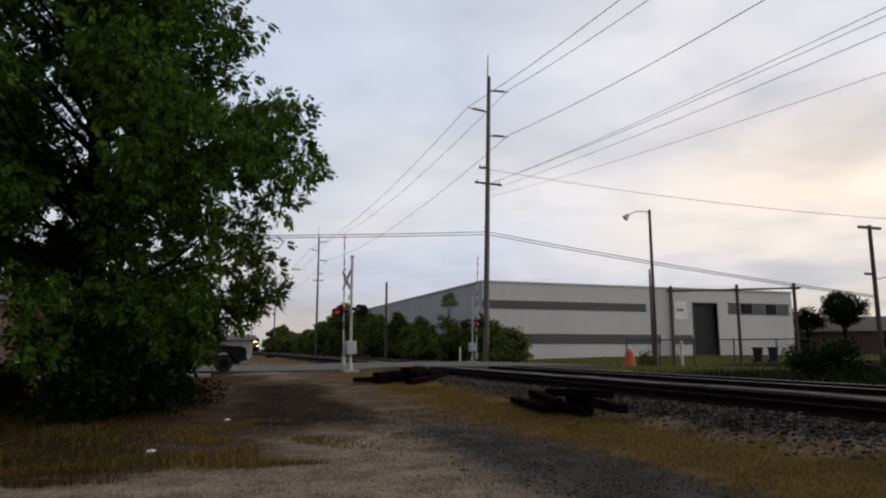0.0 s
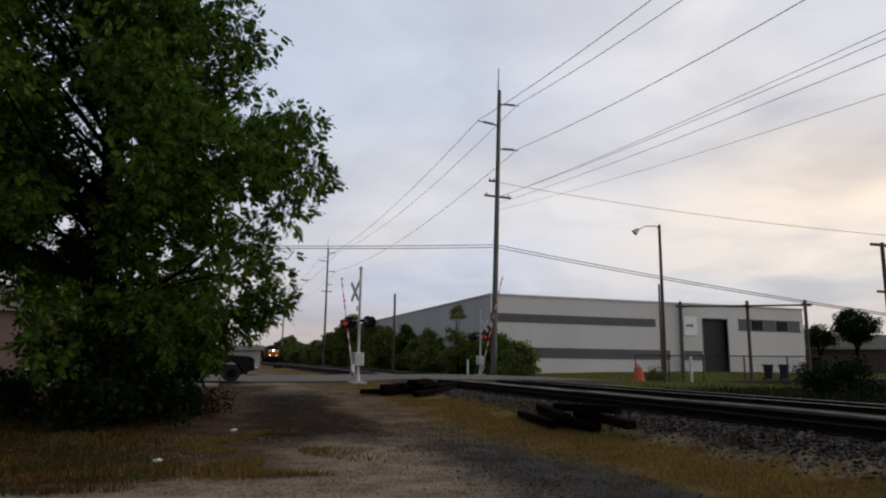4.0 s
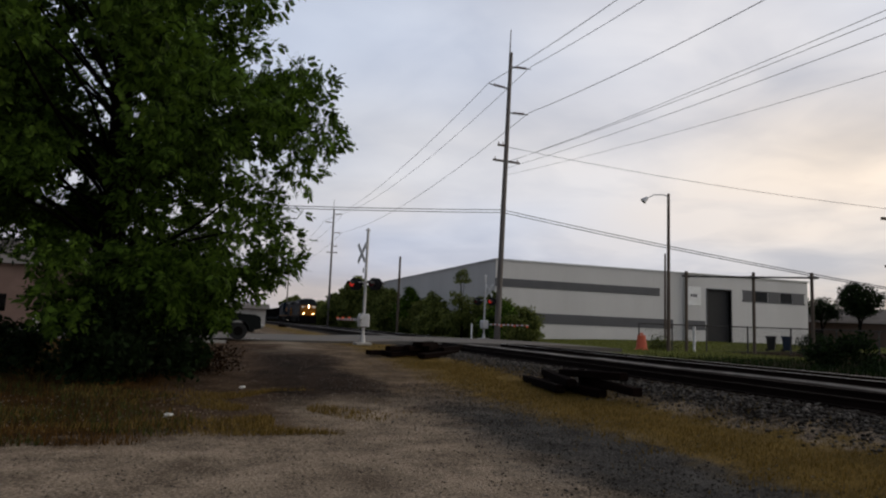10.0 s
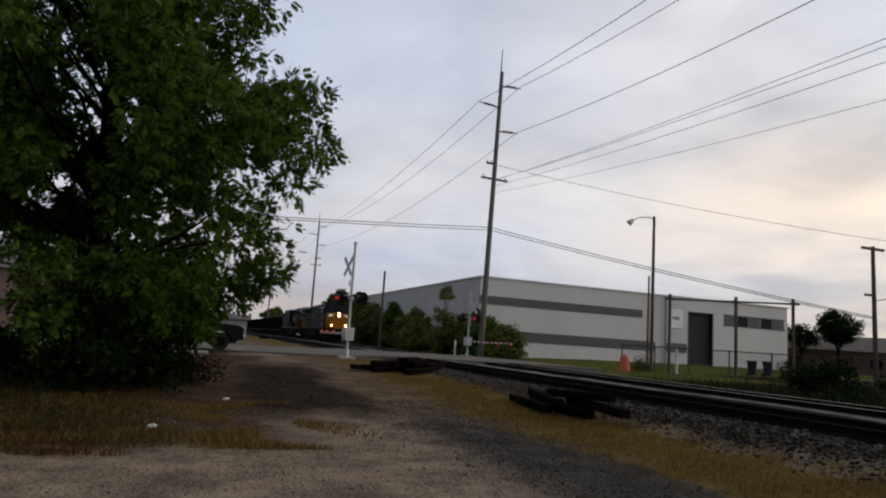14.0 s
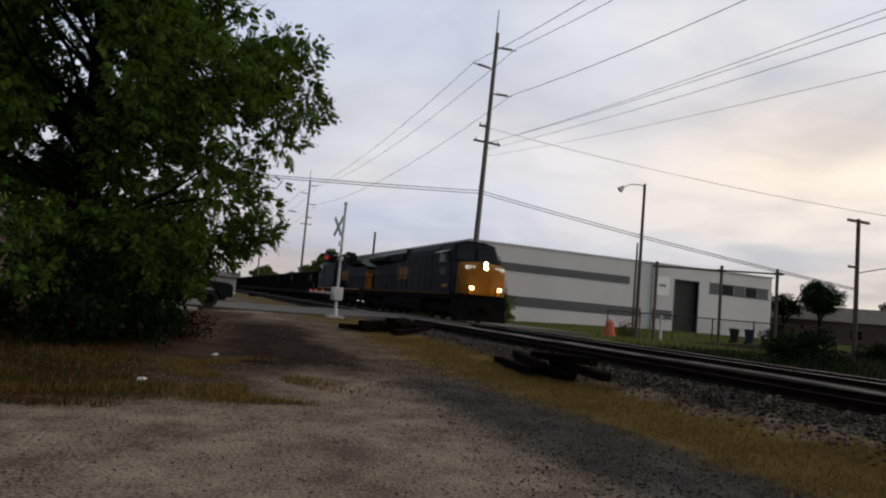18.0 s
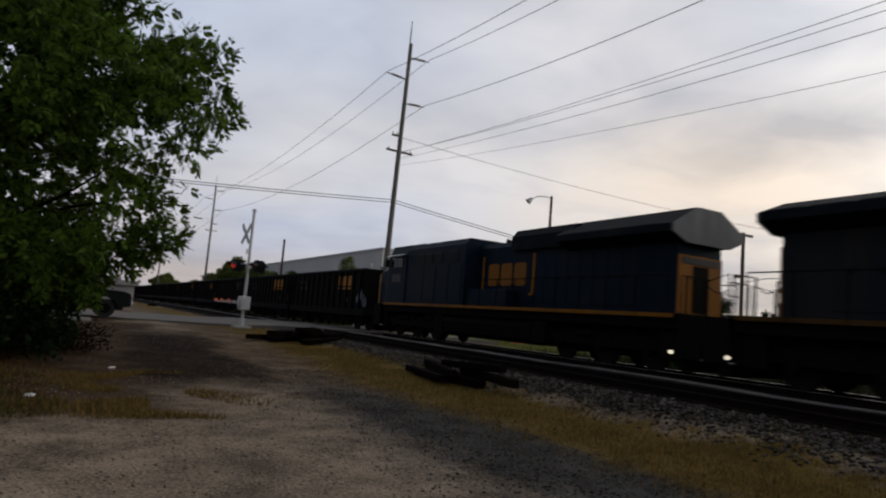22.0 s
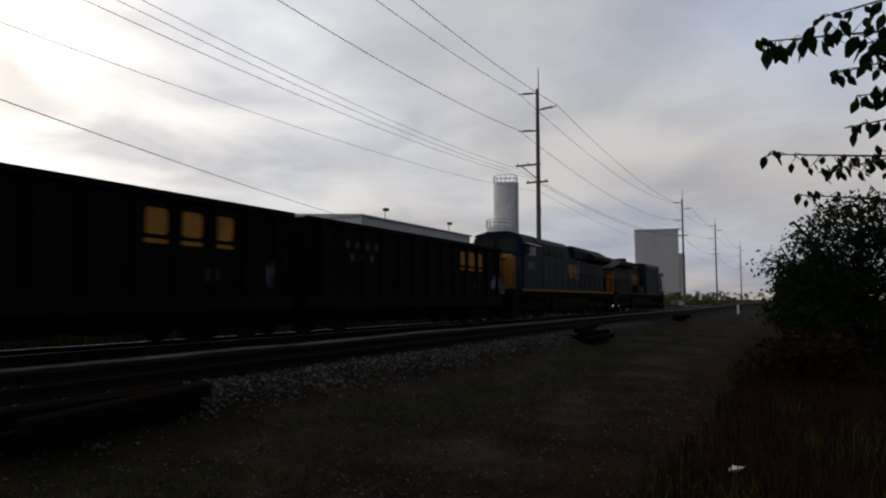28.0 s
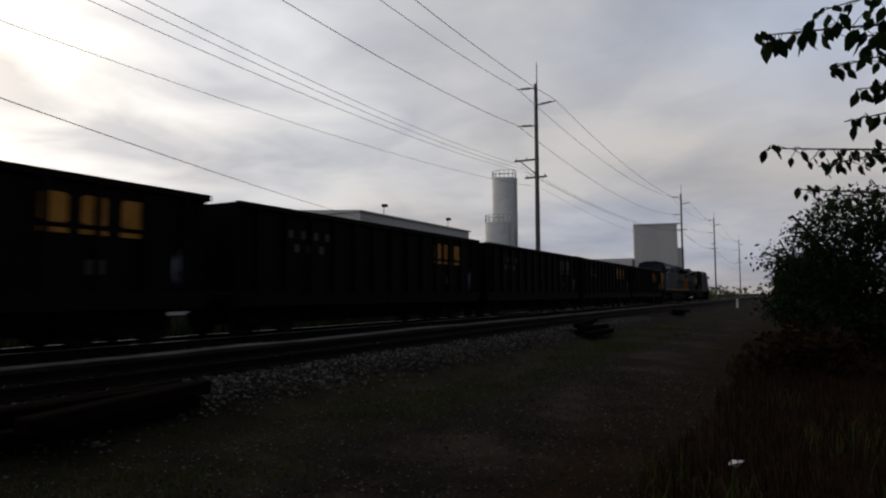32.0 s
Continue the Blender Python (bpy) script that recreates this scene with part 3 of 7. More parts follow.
    c = mix(step(x, 17.8, 18.8), c, mix(op("MULTIPLY", step(y, 24.0, 30.0), op("SUBTRACT", 1.0, op("MULTIPLY", step(x, 30.0, 33.0), op("SUBTRACT", 1.0, step(y, 35.0, 38.0))))), rust, lawn))
    L(c, b.inputs["Base Color"])
    bp = N("ShaderNodeBump")
    bp.inputs["Strength"].default_value, bp.inputs["Distance"].default_value = 0.9, 0.05
    L(speck, bp.inputs["Height"]), L(bp.outputs[0], b.inputs["Normal"])
    return m


def axis(parts):
    out = []
    for a, b, s in parts:
        n = max(1, round((b - a) / s))
        out += [a + (b - a) * i / n for i in range(n)]
    return out + [parts[-1][1]]


def build_ground():
    xs = axis([(-1800, -200, 200), (-200, -40, 20), (-40, -6, 2), (-6, 20, 0.35), (20, 40, 2), (40, 200, 20), (200, 1800, 200)])
    ys = axis([(-1800, -300, 200), (-300, -90, 21), (-90, -14, 2), (-14, 26, 0.35), (26, 90, 2), (90, 300, 21), (300, 1800, 200)])
    nx, ny = len(xs), len(ys)
    vs = [(x, y, ground_z(x, y)) for y in ys for x in xs]
    fs = [(j * nx + i, j * nx + i + 1, (j + 1) * nx + i + 1, (j + 1) * nx + i) for j in range(ny - 1) for i in range(nx - 1)]
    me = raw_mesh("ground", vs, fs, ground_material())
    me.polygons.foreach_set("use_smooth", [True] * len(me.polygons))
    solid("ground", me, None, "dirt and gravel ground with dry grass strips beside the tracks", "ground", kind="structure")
    # road over the crossing
    prof = [(-90, 0.50), (-20, 0.52), (2, 0.53), (7.0, 0.57), (9.0, 0.665), (17.2, 0.675), (20, 0.66), (22.5, 0.60)]
    mb = MB()
    for (xa, za), (xb, zb) in zip(prof[:-1], prof[1:]):
        k = len(mb.v)
        mb.v += [(xa, ROAD_Y0, za), (xb, ROAD_Y0, zb), (xb, ROAD_Y1, zb), (xa, ROAD_Y1, za), (xa, ROAD_Y0, za - 0.5), (xb, ROAD_Y0, zb - 0.5), (xb, ROAD_Y1, zb - 0.5), (xa, ROAD_Y1, za - 0.5)]
        mb.f += [(k, k + 1, k + 2, k + 3), (k, k + 4, k + 5, k + 1), (k + 3, k + 2, k + 6, k + 7)]
    solid("road", mb, M["asphalt"], "worn grey asphalt road over the level crossing", "road", kind="structure")
    for yy in (ROAD_Y0 + 0.25, ROAD_Y1 - 0.35):
        mb = MB()
        for (xa, za), (xb, zb) in zip(prof[:2], prof[1:3]):
            k = len(mb.v)
            mb.v += [(xa, yy, za + 0.006), (xb, yy, zb + 0.006), (xb, yy + 0.12, zb + 0.006), (xa, yy + 0.12, za + 0.006)]
            mb.f += [(k, k + 1, k + 2, k + 3)]
        solid("road_line", mb, M["white"], "worn white edge line on the asphalt", "road marking", kind="structure")


build_ground()
solid("kerb", MB().cbox(-9.0, 0.3, 30.0, 30.2, 0.2, 0.56, 0.02), M["concrete"], "pale concrete kerb beside the road", "kerb", kind="structure")


# ---- tracks ----
def rail_profile(cx):
    return [(cx - 0.07, 0), (cx + 0.07, 0), (cx + 0.07, 0.015), (cx + 0.012, 0.035), (cx + 0.012, 0.12), (cx + 0.036, 0.135), (cx + 0.036, 0.165), (cx - 0.036, 0.165), (cx - 0.036, 0.135), (cx - 0.012, 0.12), (cx - 0.012, 0.035), (cx - 0.07, 0.015)]


def build_track(cx, label, group, single, head):
    t = thing("railway_track", pose(cx, 0, RAIL_Z - 0.172), label, "railway track", group, "structure")
    for side in (-0.753, 0.753):
        r = part("rail", MB().along_y(rail_profile(side), -420, 520), M["rail_side"], t, "rusty steel rail")
        part("rail_head", MB().box(side - 0.034, side + 0.034, -420, 520, 0.1655, 0.172), M[head], r, "rail head")
    tie = MB().cbox(-1.3, 1.3, -0.115, 0.115, -0.16, 0.0, 0.012).mesh("tie", M["tie"])
    rest = MB()
    rng = random.Random(3 + int(cx))
    for k in range(-230, 420):
        y = k * 0.52 + rng.uniform(-0.02, 0.02)
        if ROAD_Y0 - 0.3 < y < ROAD_Y1 + 0.3:
            continue
        if k in single:
            o = new("tie", tie)
            o.parent = t
            o.matrix_basis = pose(rng.uniform(-0.04, 0.04), y, -0.004, 0, 0, rng.uniform(-1, 1))
        else:
            rest.box(-1.3, 1.3, y - 0.115, y + 0.115, -0.16, -0.004)
    tagged(part("ties", rest, M["tie"], t), kind="stuff")
    plates = MB()
    for k in range(-40, 70):
        for side in (-0.753, 0.753):
            plates.box(side - 0.16, side + 0.16, k * 0.52 - 0.09, k * 0.52 + 0.09, -0.004, 0.012)
    tagged(part("tie_plates", plates, M["rail_side"], t), kind="stuff")
    return t




# ---- poles and wires ----
ARMS = ((1, 1.78), (-1, 1.78), (1, 1.78))


def pole_x(y):
    """The line of poles draws slightly towards the tracks in the north."""
    return POLE_X - 0.009 * max(0.0, y)


def sag(a, b, drop, n=14):
    a, b = Vector(a), Vector(b)
    return [a.lerp(b, i / n) - Vector((0, 0, drop * 4 * (i / n) * (1 - i / n))) for i in range(n + 1)]


def line_pole(x, y, base, top, arms, cross, brace=False, transformers=False, lean=(0, 0)):
    p = thing("transmission_pole", pose(x, y, base, lean[0], lean[1], 0), "tall grey wooden transmission pole with staggered insulator arms", "utility pole", "poles along the tracks")
    h = top - base
    part("shaft", MB().cyl((0, 0, -0.4), (0, 0, h - 1.95), 0.24, 0.15, 14), M["pole_steel"], p, smooth=True)
    part("lightning_mast", MB().cyl((-0.1, 0, h - 2.6), (-0.1, 0, h), 0.06, 0.035, 8), M["pole_steel"], p)
    k = h / 24.2
    for z, (s, ln) in zip(arms, ARMS):
        zz = z - base
        arm = part("insulator_arm", MB().cyl((0.1 * s, 0, zz - 0.12), (ln * s, 0, zz), 0.075, 0.05, 8), M["galv"], p, "grey post insulator arm")
        pts, rad = [], []
        for i in range(6):
            for dx, r in ((0.0, 0.07), (0.02, 0.12), (0.05, 0.12), (0.07, 0.07)):
                pts.append(((0.45 + i * 0.17 + dx) * s, 0, zz - 0.08 + i * 0.012))
                rad.append(r)
        part("ribbed_insulator", MB().tube(pts, rad, 8), M["insulator"], arm)
    for z, x0, x1 in cross:
        z -= base
        cr = part("crossarm", MB().box(x0, x1, -0.08, 0.08, z - 0.07, z + 0.07), M["pole_wood"], p, "wooden crossarm")
        for i in range(3):
            xx = x0 + (x1 - x0) * (0.08 + 0.42 * i)
            part("pin_insulator", MB().cyl((xx, 0, z + 0.07), (xx, 0, z + 0.27), 0.05, 0.035, 6), M["insulator"], cr)
    if brace:
        part("brace", MB().cyl((1.5, 0, 13.6 - base), (0.1, 0, 12.4 - base), 0.05, n=6), M["pole_wood"], p)
    if transformers:
        for dx, dy in ((0.05, 0.34), (-0.3, -0.16), (0.26, -0.24)):
            can = part("transformer", MB().cyl((dx, dy, 10.45), (dx, dy, 11.1), 0.17, 0.17, 12), M["steel_dark"], p, "dark can transformer", True)
            part("lid", MB().cyl((dx, dy, 11.1), (dx, dy, 11.16), 0.185, 0.10, 12), M["steel_dark"], can)
            part("bushing", MB().cyl((dx, dy, 11.16), (dx, dy, 11.36), 0.05, 0.03, 6), M["insulator"], can)
        for z, y0, y1 in ((11.3, -1.0, 1.0), (10.55, -0.5, 0.75), (10.35, -0.8, 0.1), (9.6, -0.4, 0.4)):
            cr = part("crossarm", MB().box(-0.24, -0.14, y0, y1, z - 0.05, z + 0.05), M["pole_wood"], p, "wooden crossarm")
            for yy in (y0 + 0.12, y1 - 0.12):
                part("fuse", MB().cyl((-0.19, yy, z - 0.05), (-0.27, yy, z - 0.34), 0.035, 0.025, 6), M["insulator"], cr)
        part("riser_pipe", MB().cyl((-0.22, 0.14, 0.0), (-0.16, 0.14, 10.2), 0.045, 0.045, 8), M["steel_dark"], p, "dark riser pipe")
    for z in (10.2 * k, 9.9 * k):
        part("cable_clamp", MB().box(-0.26, -0.2, -0.06, 0.06, z - 0.05, z + 0.05), M["galv"], p)
    return p


# place along the track, height of the top and of the three arms
LINE = [(295.0, 25.5, (22.9, 21.3, 19.2)), (204.0, 25.5, (22.9, 21.3, 19.2)), (127.5, 25.2, (22.4, 20.7, 18.7)), (47.0, 25.7, (22.7, 20.83, 18.84)), (-5.5, 23.6, (20.85, 19.3, 17.1)), (-55.3, 22.45, (20.25, 18.7, 16.85)), (-140.4, 24.0, (21.5, 20.1, 17.9)), (-203.0, 25.4, (22.9, 21.5, 19.3)), (-300.0, 26.0, (23.5, 22.1, 19.9))]


CROSS = {47.0: ((14.7, -1.1, 1.2), (15.95, -0.75, 0.1)), -5.5: ((13.0, -1.2, 1.2), (11.8, -1.1, 1.1), (9.6, -0.2, 0.9)), -55.3: ((13.7, -0.2, 2.1), (12.1, -0.9, 1.1))}


def cable(name, pts, r, label, category="cable"):
    mb = MB()
    mb.tube(pts, r, 5)
    return solid(name, mb, M["wire"], label, category, "overhead wires")


def build_lines():
    for i, (y, top, arms) in enumerate(LINE):
        x = pole_x(y) - (0.26 if i == 3 else 0.0)
        line_pole(x, y, ground_z(x, y), top, arms, CROSS.get(y, ((16.0, -0.2, 0.9), (14.7, -1.0, 1.1))), brace=(i == 5), transformers=(i == 4), lean=(0, 1.3 if i == 3 else 0))
    for (ya, ta, aa), (yb, tb, ab) in zip(LINE[:-1], LINE[1:]):
        d = abs(ya - yb)
        for (s, ln), za, zb in zip(ARMS, aa, ab):
            cable("overhead_wire", sag((pole_x(ya) + s * ln + (0.2 if ya == 47.0 else 0), ya, za + 0.1), (pole_x(yb) + s * ln + (0.2 if yb == 47.0 else 0), yb, zb + 0.1), d * 0.021), 0.022, "thin dark overhead power line strung along the poles")
        if ya < 60:
            low = {47.0: (14.7, 14.65, 14.05, 13.5), -5.5: (12.9, 12.3, 11.6, 9.7), -55.3: (13.45, 12.95, 12.55, 11.2)}
            dip = d * (0.011 if ya > 0 else 0.0165)
            za, zb = low.get(ya, (14.6, 14.5, 14.4, 12.5)), low.get(yb, (14.6, 14.5, 14.4, 12.5))
            out = {-55.3: (1.9, 1.4, 0.9)}
            xa, xb = out.get(ya, (0.3, 0.1, -0.1)), out.get(yb, (0.3, 0.1, -0.1))
            for k in range(3):
                cable("overhead_wire", sag((pole_x(ya) + xa[k], ya, za[k]), (pole_x(yb) + xb[k], yb, zb[k]), dip), 0.013, "thin dark overhead power line strung along the poles")
            cable("overhead_wire", sag((pole_x(ya) - 0.2, ya, za[3]), (pole_x(yb) - 0.2, yb, zb[3]), dip), 0.010, "thin dark overhead power line strung along the poles")
    # cables over the road and out to the far poles
    for dz in (0.0, 0.22):
        cable("overhead_wire", sag((20.55, 47, 10.55 + dz), (-22, 44.0, 7.7 + dz * 0.3), 0.3), 0.028, "dark telephone cable slung across the road")
        cable("overhead_wire", sag((20.55, 47, 10.55 + dz), (40.6, 30.4, 4.85 + dz * 0.5), 0.2), 0.028, "dark telephone cable slung towards the street pole")
    cable("overhead_wire", sag((20.55, 47, 15.9), (60, 30, 10.5), 0.8), 0.018, "thin dark service wire")
    cable("overhead_wire", sag((POLE_X, -5.5, 12.5), (44, 28.6, 8.4), 0.6), 0.018, "thin dark service wire")
    cable("overhead_wire", sag((POLE_X, -5.5, 8.06), (40, -60, 9.4), 0.35), 0.018, "thin dark service wire")
    # plain poles by the road
    g = "plain wooden poles"
    def plain(x, y, top, r, label):
        b = ground_z(x, y)
        p = thing("utility_pole", pose(x, y, b), label, "utility pole", g)
        part("shaft", MB().cyl((0, 0, -0.4), (0, 0, top - b), r, r * 0.75, 10), M["pole_wood"], p, smooth=True)
        return p, top - b
    plain(20.3, 77.0, 9.6, 0.17, "short bare wooden pole beside the bushes")
    plain(35.4, 46.5, 8.3, 0.10, "thin bare wooden pole before the warehouse")
    p, h = plain(40.6, 30.4, 9.6, 0.16, "wooden street pole with a flat crossarm and a lamp arm")
    part("crossarm", MB().box(-1.0, 1.0, -0.07, 0.07, h - 0.25, h - 0.08), M["pole_wood"], p)
    part("lower_crossarm", MB().box(-0.8, 0.1, -0.06, 0.06, h - 3.3, h - 3.15), M["pole_wood"], p)
    a = part("lamp_arm", MB().tube([(0, 0, h - 3.6), (1.2, -1.0, h - 3.2), (2.2, -1.8, h - 3.1)], 0.04), M["galv"], p)
    part("lamp_head", MB().cbox(2.0, 2.6, -2.2, -1.7, h - 3.2, h - 3.0, 0.05), M["galv"], a)
    # street lamp near the warehouse
    lx, ly = 28.25, 36.8
    b = ground_z(lx, ly)
    p = thing("street_lamp", pose(lx, ly, b), "wooden street lamp pole with a curved arm and round lamp head", "street lamp")
    part("shaft", MB().cyl((0, 0, -0.3), (0, 0, 10.6), 0.13, 0.09, 12), M["pole_wood"], p, smooth=True)
    a = part("lamp_arm", MB().tube([(0, 0, 10.4), (-0.3, 0.12, 10.52), (-0.9, 0.35, 10.5), (-1.35, 0.5, 10.25)], 0.035), M["galv"], p)
    part("lamp_head", MB().cyl((-1.33, 0.5, 10.3), (-1.6, 0.6, 10.02), 0.10, 0.22, 12), M["galv"], a, "grey bell-shaped lamp head", True)


build_lines()


# ---- level crossing signals ----
NEAR_GATE = [(0, 4), (2.2, 9), (3.5, 30), (4.5, 48), (5.5, 65), (6, 71), (7, 79), (8, 88), (8.6, 90), (32, 90)]
FAR_GATE = [(0, 3), (2.2, 6), (3, 14), (4.5, 38), (6, 62), (7, 70), (8.5, 84), (9.5, 90), (32, 90)]
gates = []


def crossing_signal(x, y, base, face, gate_to, tall, lit, reach, rows):
    """face: the way along x in which the lamps look; gate_to: the way along y of the lowered gate."""
    s = thing("crossing_signal", pose(x, y, base), "silver level crossing signal mast with crossbuck, flashing lamps and gate", "crossing signal", "level crossing signals")
    part("footing", MB().cbox(-0.4, 0.4, -0.4, 0.4, -0.5, 0.12, 0.04), M["concrete"], s)
    part("mast", MB().cyl((0, 0, 0.1), (0, 0, tall), 0.075, 0.065, 12), M["alu"], s, smooth=True)
    part("junction_collar", MB().cyl((0, 0, 0.1), (0, 0, 0.45), 0.14, 0.11, 10), M["alu"], s)
    # crossbuck and lamps look along the slanting approach
    skew = pose(0, 0, 0, 0, 0, 38)
    for a in (42, -42):
        m = pose(0.14 * face, 0.32 * gate_to, tall - 1.1, a, 0, 0)
        bd = part("crossbuck_board", MB().cbox(-0.012 + 0.03 * (a > 0), 0.012 + 0.03 * (a > 0), -0.11, 0.11, -0.62, 0.62, 0.008, m), M["white"], s, "white crossbuck board")
        bd.matrix_basis = pose(0, 0, 0, 0, 0, 15)
    part("track_sign", MB().cbox(0.13 * face - 0.01, 0.13 * face + 0.01, -0.15, 0.15, tall - 2.1, tall - 1.85, 0.006), M["white"], s, "small white plate")
    for lx, f in ((-1, 1), (1, -1)):
        yy = 0.62 * lx
        arm = part("lamp_arm", MB().cyl((0, 0, 3.05), (0, yy, 3.05), 0.03, n=8), M["alu"], s)
        arm.matrix_basis = skew
        for d in (face, -face):
            lamp = part("flashing_lamp", MB().cyl((0.12 * d, yy, 2.95), (0.30 * d, yy, 2.95), 0.16, 0.15, 14), M["black"], arm, "black signal lamp housing")
            back = MB().cyl((0.145 * d, yy, 2.95), (0.16 * d, yy, 2.95), 0.30, 0.30, 20)
            part("backplate", back, M["black"], arm, "round black backing disc")
            hood = MB()
            for i in range(8):
                a0, a1 = math.pi * i / 8, math.pi * (i + 1) / 8
                hood.add([(0.30 * d, yy + 0.16 * math.cos(a0), 2.95 + 0.16 * math.sin(a0)), (0.30 * d, yy + 0.16 * math.cos(a1), 2.95 + 0.16 * math.sin(a1)), (0.55 * d, yy + 0.15 * math.cos(a1), 2.93 + 0.15 * math.sin(a1)), (0.55 * d, yy + 0.15 * math.cos(a0), 2.93 + 0.15 * math.sin(a0))], [(0, 1, 2, 3)])
            part("hood", hood, M["black"], arm)
            part("lens", MB().cyl((0.30 * d, yy, 2.95), (0.315 * d, yy, 2.95), 0.14, 0.14, 14), M["red_lit"] if (lx > 0) == lit else M["red_dark"], arm, "red signal lens")
    part("gate_mechanism", MB().cbox(-0.24, 0.24, -0.28, 0.28, 0.85, 1.5, 0.04), M["alu"], s, "silver gate machine box")
    part("bell", MB().cyl((0, 0, tall), (0, 0, tall + 0.12), 0.13, 0.05, 12), M["alu"], s)
    g = new("gate_arm")
    g.parent = s
    tagged(g, "striped red and white gate arm with lamps")
    px = 0.34 * face
    L = reach
    n = round(reach * 2.4)
    for i in range(n):
        w = 0.06 - 0.025 * i / n
        part("arm_stripe", MB().box(px - 0.02, px + 0.02, -w, w, 0.45 + (L - 0.45) * i / n, 0.45 + (L - 0.45) * (i + 1) / n), M["red"] if i % 2 else M["white"], g, "red stripe" if i % 2 else "white stripe")
    part("counterweight", MB().cbox(px - 0.08, px + 0.08, -0.16, 0.16, -0.95, -0.45, 0.03), M["alu"], g)
    part("counterweight_arm", MB().box(px - 0.03, px + 0.03, -0.05, 0.05, -0.95, 0.5), M["alu"], g)
    for z in (reach * 0.35, reach * 0.68, reach * 0.97):
        part("gate_lamp", MB().cyl((px, -0.13 * 1, z), (px, -0.03, z), 0.06, 0.06, 8), M["arm_lit"], g, "lit red gate lamp")
    g.matrix_basis = pose(0, 0, 1.2)
    gates.append((g, gate_to, rows))
    return s


crossing_signal(6.62, 31.8, ground_z(6.62, 31.8), -1, 1, 5.6, True, 5.6, NEAR_GATE)
crossing_signal(19.35, 47.3, 0.55, 1, -1, 4.9, False, 7.0, FAR_GATE)


# ---- piles of old ties ----
def tie_pile(x, y, turn, n, rng_seed, spread):
    rng = random.Random(rng_seed)
    base = ground_z(x, y)
    p = thing("tie_pile", pose(x, y, base - 0.03, 0, 0, turn), "heap of old dark rotten railway ties beside the track", "railway ties", "tie piles")
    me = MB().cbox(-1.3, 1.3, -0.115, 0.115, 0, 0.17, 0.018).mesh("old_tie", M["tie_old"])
    for i in range(n):
        layer = 0 if i < n * 0.5 else (1 if i < n * 0.85 else 2)
        k = i - (0 if layer == 0 else (n * 0.5 if layer == 1 else n * 0.85))
        w = n * (0.5, 0.35, 0.15)[layer]
        o = new("old_tie", me)
        o.parent = p
        o.matrix_basis = pose(rng.uniform(-spread, spread), (k - w / 2 + 0.5) * 0.27 + rng.uniform(-0.05, 0.05), layer * 0.172 + 0.01, rng.uniform(-3, 3), rng.uniform(-2.5, 2.5), rng.uniform(-11, 11))
    return p


tie_pile(7.7, 25.0, 48, 16, 1, 1.3)
tie_pile(8.0, 13.7, 86, 7, 2, 1.1)
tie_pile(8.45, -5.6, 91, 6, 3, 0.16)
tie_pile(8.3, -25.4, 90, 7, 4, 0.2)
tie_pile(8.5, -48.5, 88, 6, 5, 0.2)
tie_pile(8.0, 88.0, 80, 6, 7, 0.4)


# ---- the train: two locomotives back to back, then hoppers; local y points to the cab end, z = 0 is the rail ----
def wheelset(parent, y, r):
    w = new("wheelset")
    w.parent = parent
    w.matrix_basis = pose(0, y, r)
    for s in (-1, 1):
        part("wheel", MB().cyl((s * 0.68, 0, 0), (s * 0.80, 0, 0), r + 0.02, r, 24), M["wheel"], w)
        part("bearing_cap", MB().cyl((s * 0.98, 0, 0), (s * 1.18, 0, 0), 0.16, 0.13, 10), M["under"], w)
    part("axle", MB().cyl((-0.98, 0, 0), (0.98, 0, 0), 0.09, n=8), M["wheel"], w)
    return w


def loco_bogie(parent, y):
    b = new("bogie")
    b.parent = parent
    b.matrix_basis = pose(0, y, 0)
    for s in (-1, 1):
        fr = MB()
        fr.loft([[(s * x, yy, z) for x, yy, z in ring] for ring in (
            [(1.0, -2.75, 0.62), (1.0, -2.75, 0.86), (1.0, -1.5, 1.02), (1.0, 1.5, 1.02), (1.0, 2.75, 0.86), (1.0, 2.75, 0.62), (1.0, 1.3, 0.55), (1.0, -1.3, 0.55)],
            [(1.16, -2.75, 0.62), (1.16, -2.75, 0.86), (1.16, -1.5, 1.02), (1.16, 1.5, 1.02), (1.16, 2.75, 0.86), (1.16, 2.75, 0.62), (1.16, 1.3, 0.55), (1.16, -1.3, 0.55)])])
        part("side_frame", fr, M["under"], b, "grimy black bogie side frame")
        for yy in (-2.4, -1.5, -0.55, 0.55, 1.5, 2.4):
            part("spring", MB().cyl((s * 1.1, yy, 0.80), (s * 1.1, yy, 1.18), 0.10, 0.10, 8), M["under"], b)
        part("brake_cylinder", MB().cyl((s * 1.18, 0.2, 0.92), (s * 1.18, 1.0, 0.92), 0.11, n=10), M["under"], b)
    for yy in (-1.35, 0.65, 2.0):
        part("traction_motor", MB().cbox(-0.6, 0.6, yy - 0.62, yy + 0.5, 0.28, 1.1, 0.05), M["under"], b)
    part("bolster", MB().box(-0.95, 0.95, -2.7, 2.7, 0.75, 1.2), M["under"], b)
    return [wheelset(b, yy, 0.53) for yy in (-2.0, 0.0, 2.0)]


def rails_of(points, r=0.022):
    return MB().tube([Vector(p) for p in points], r, 6)


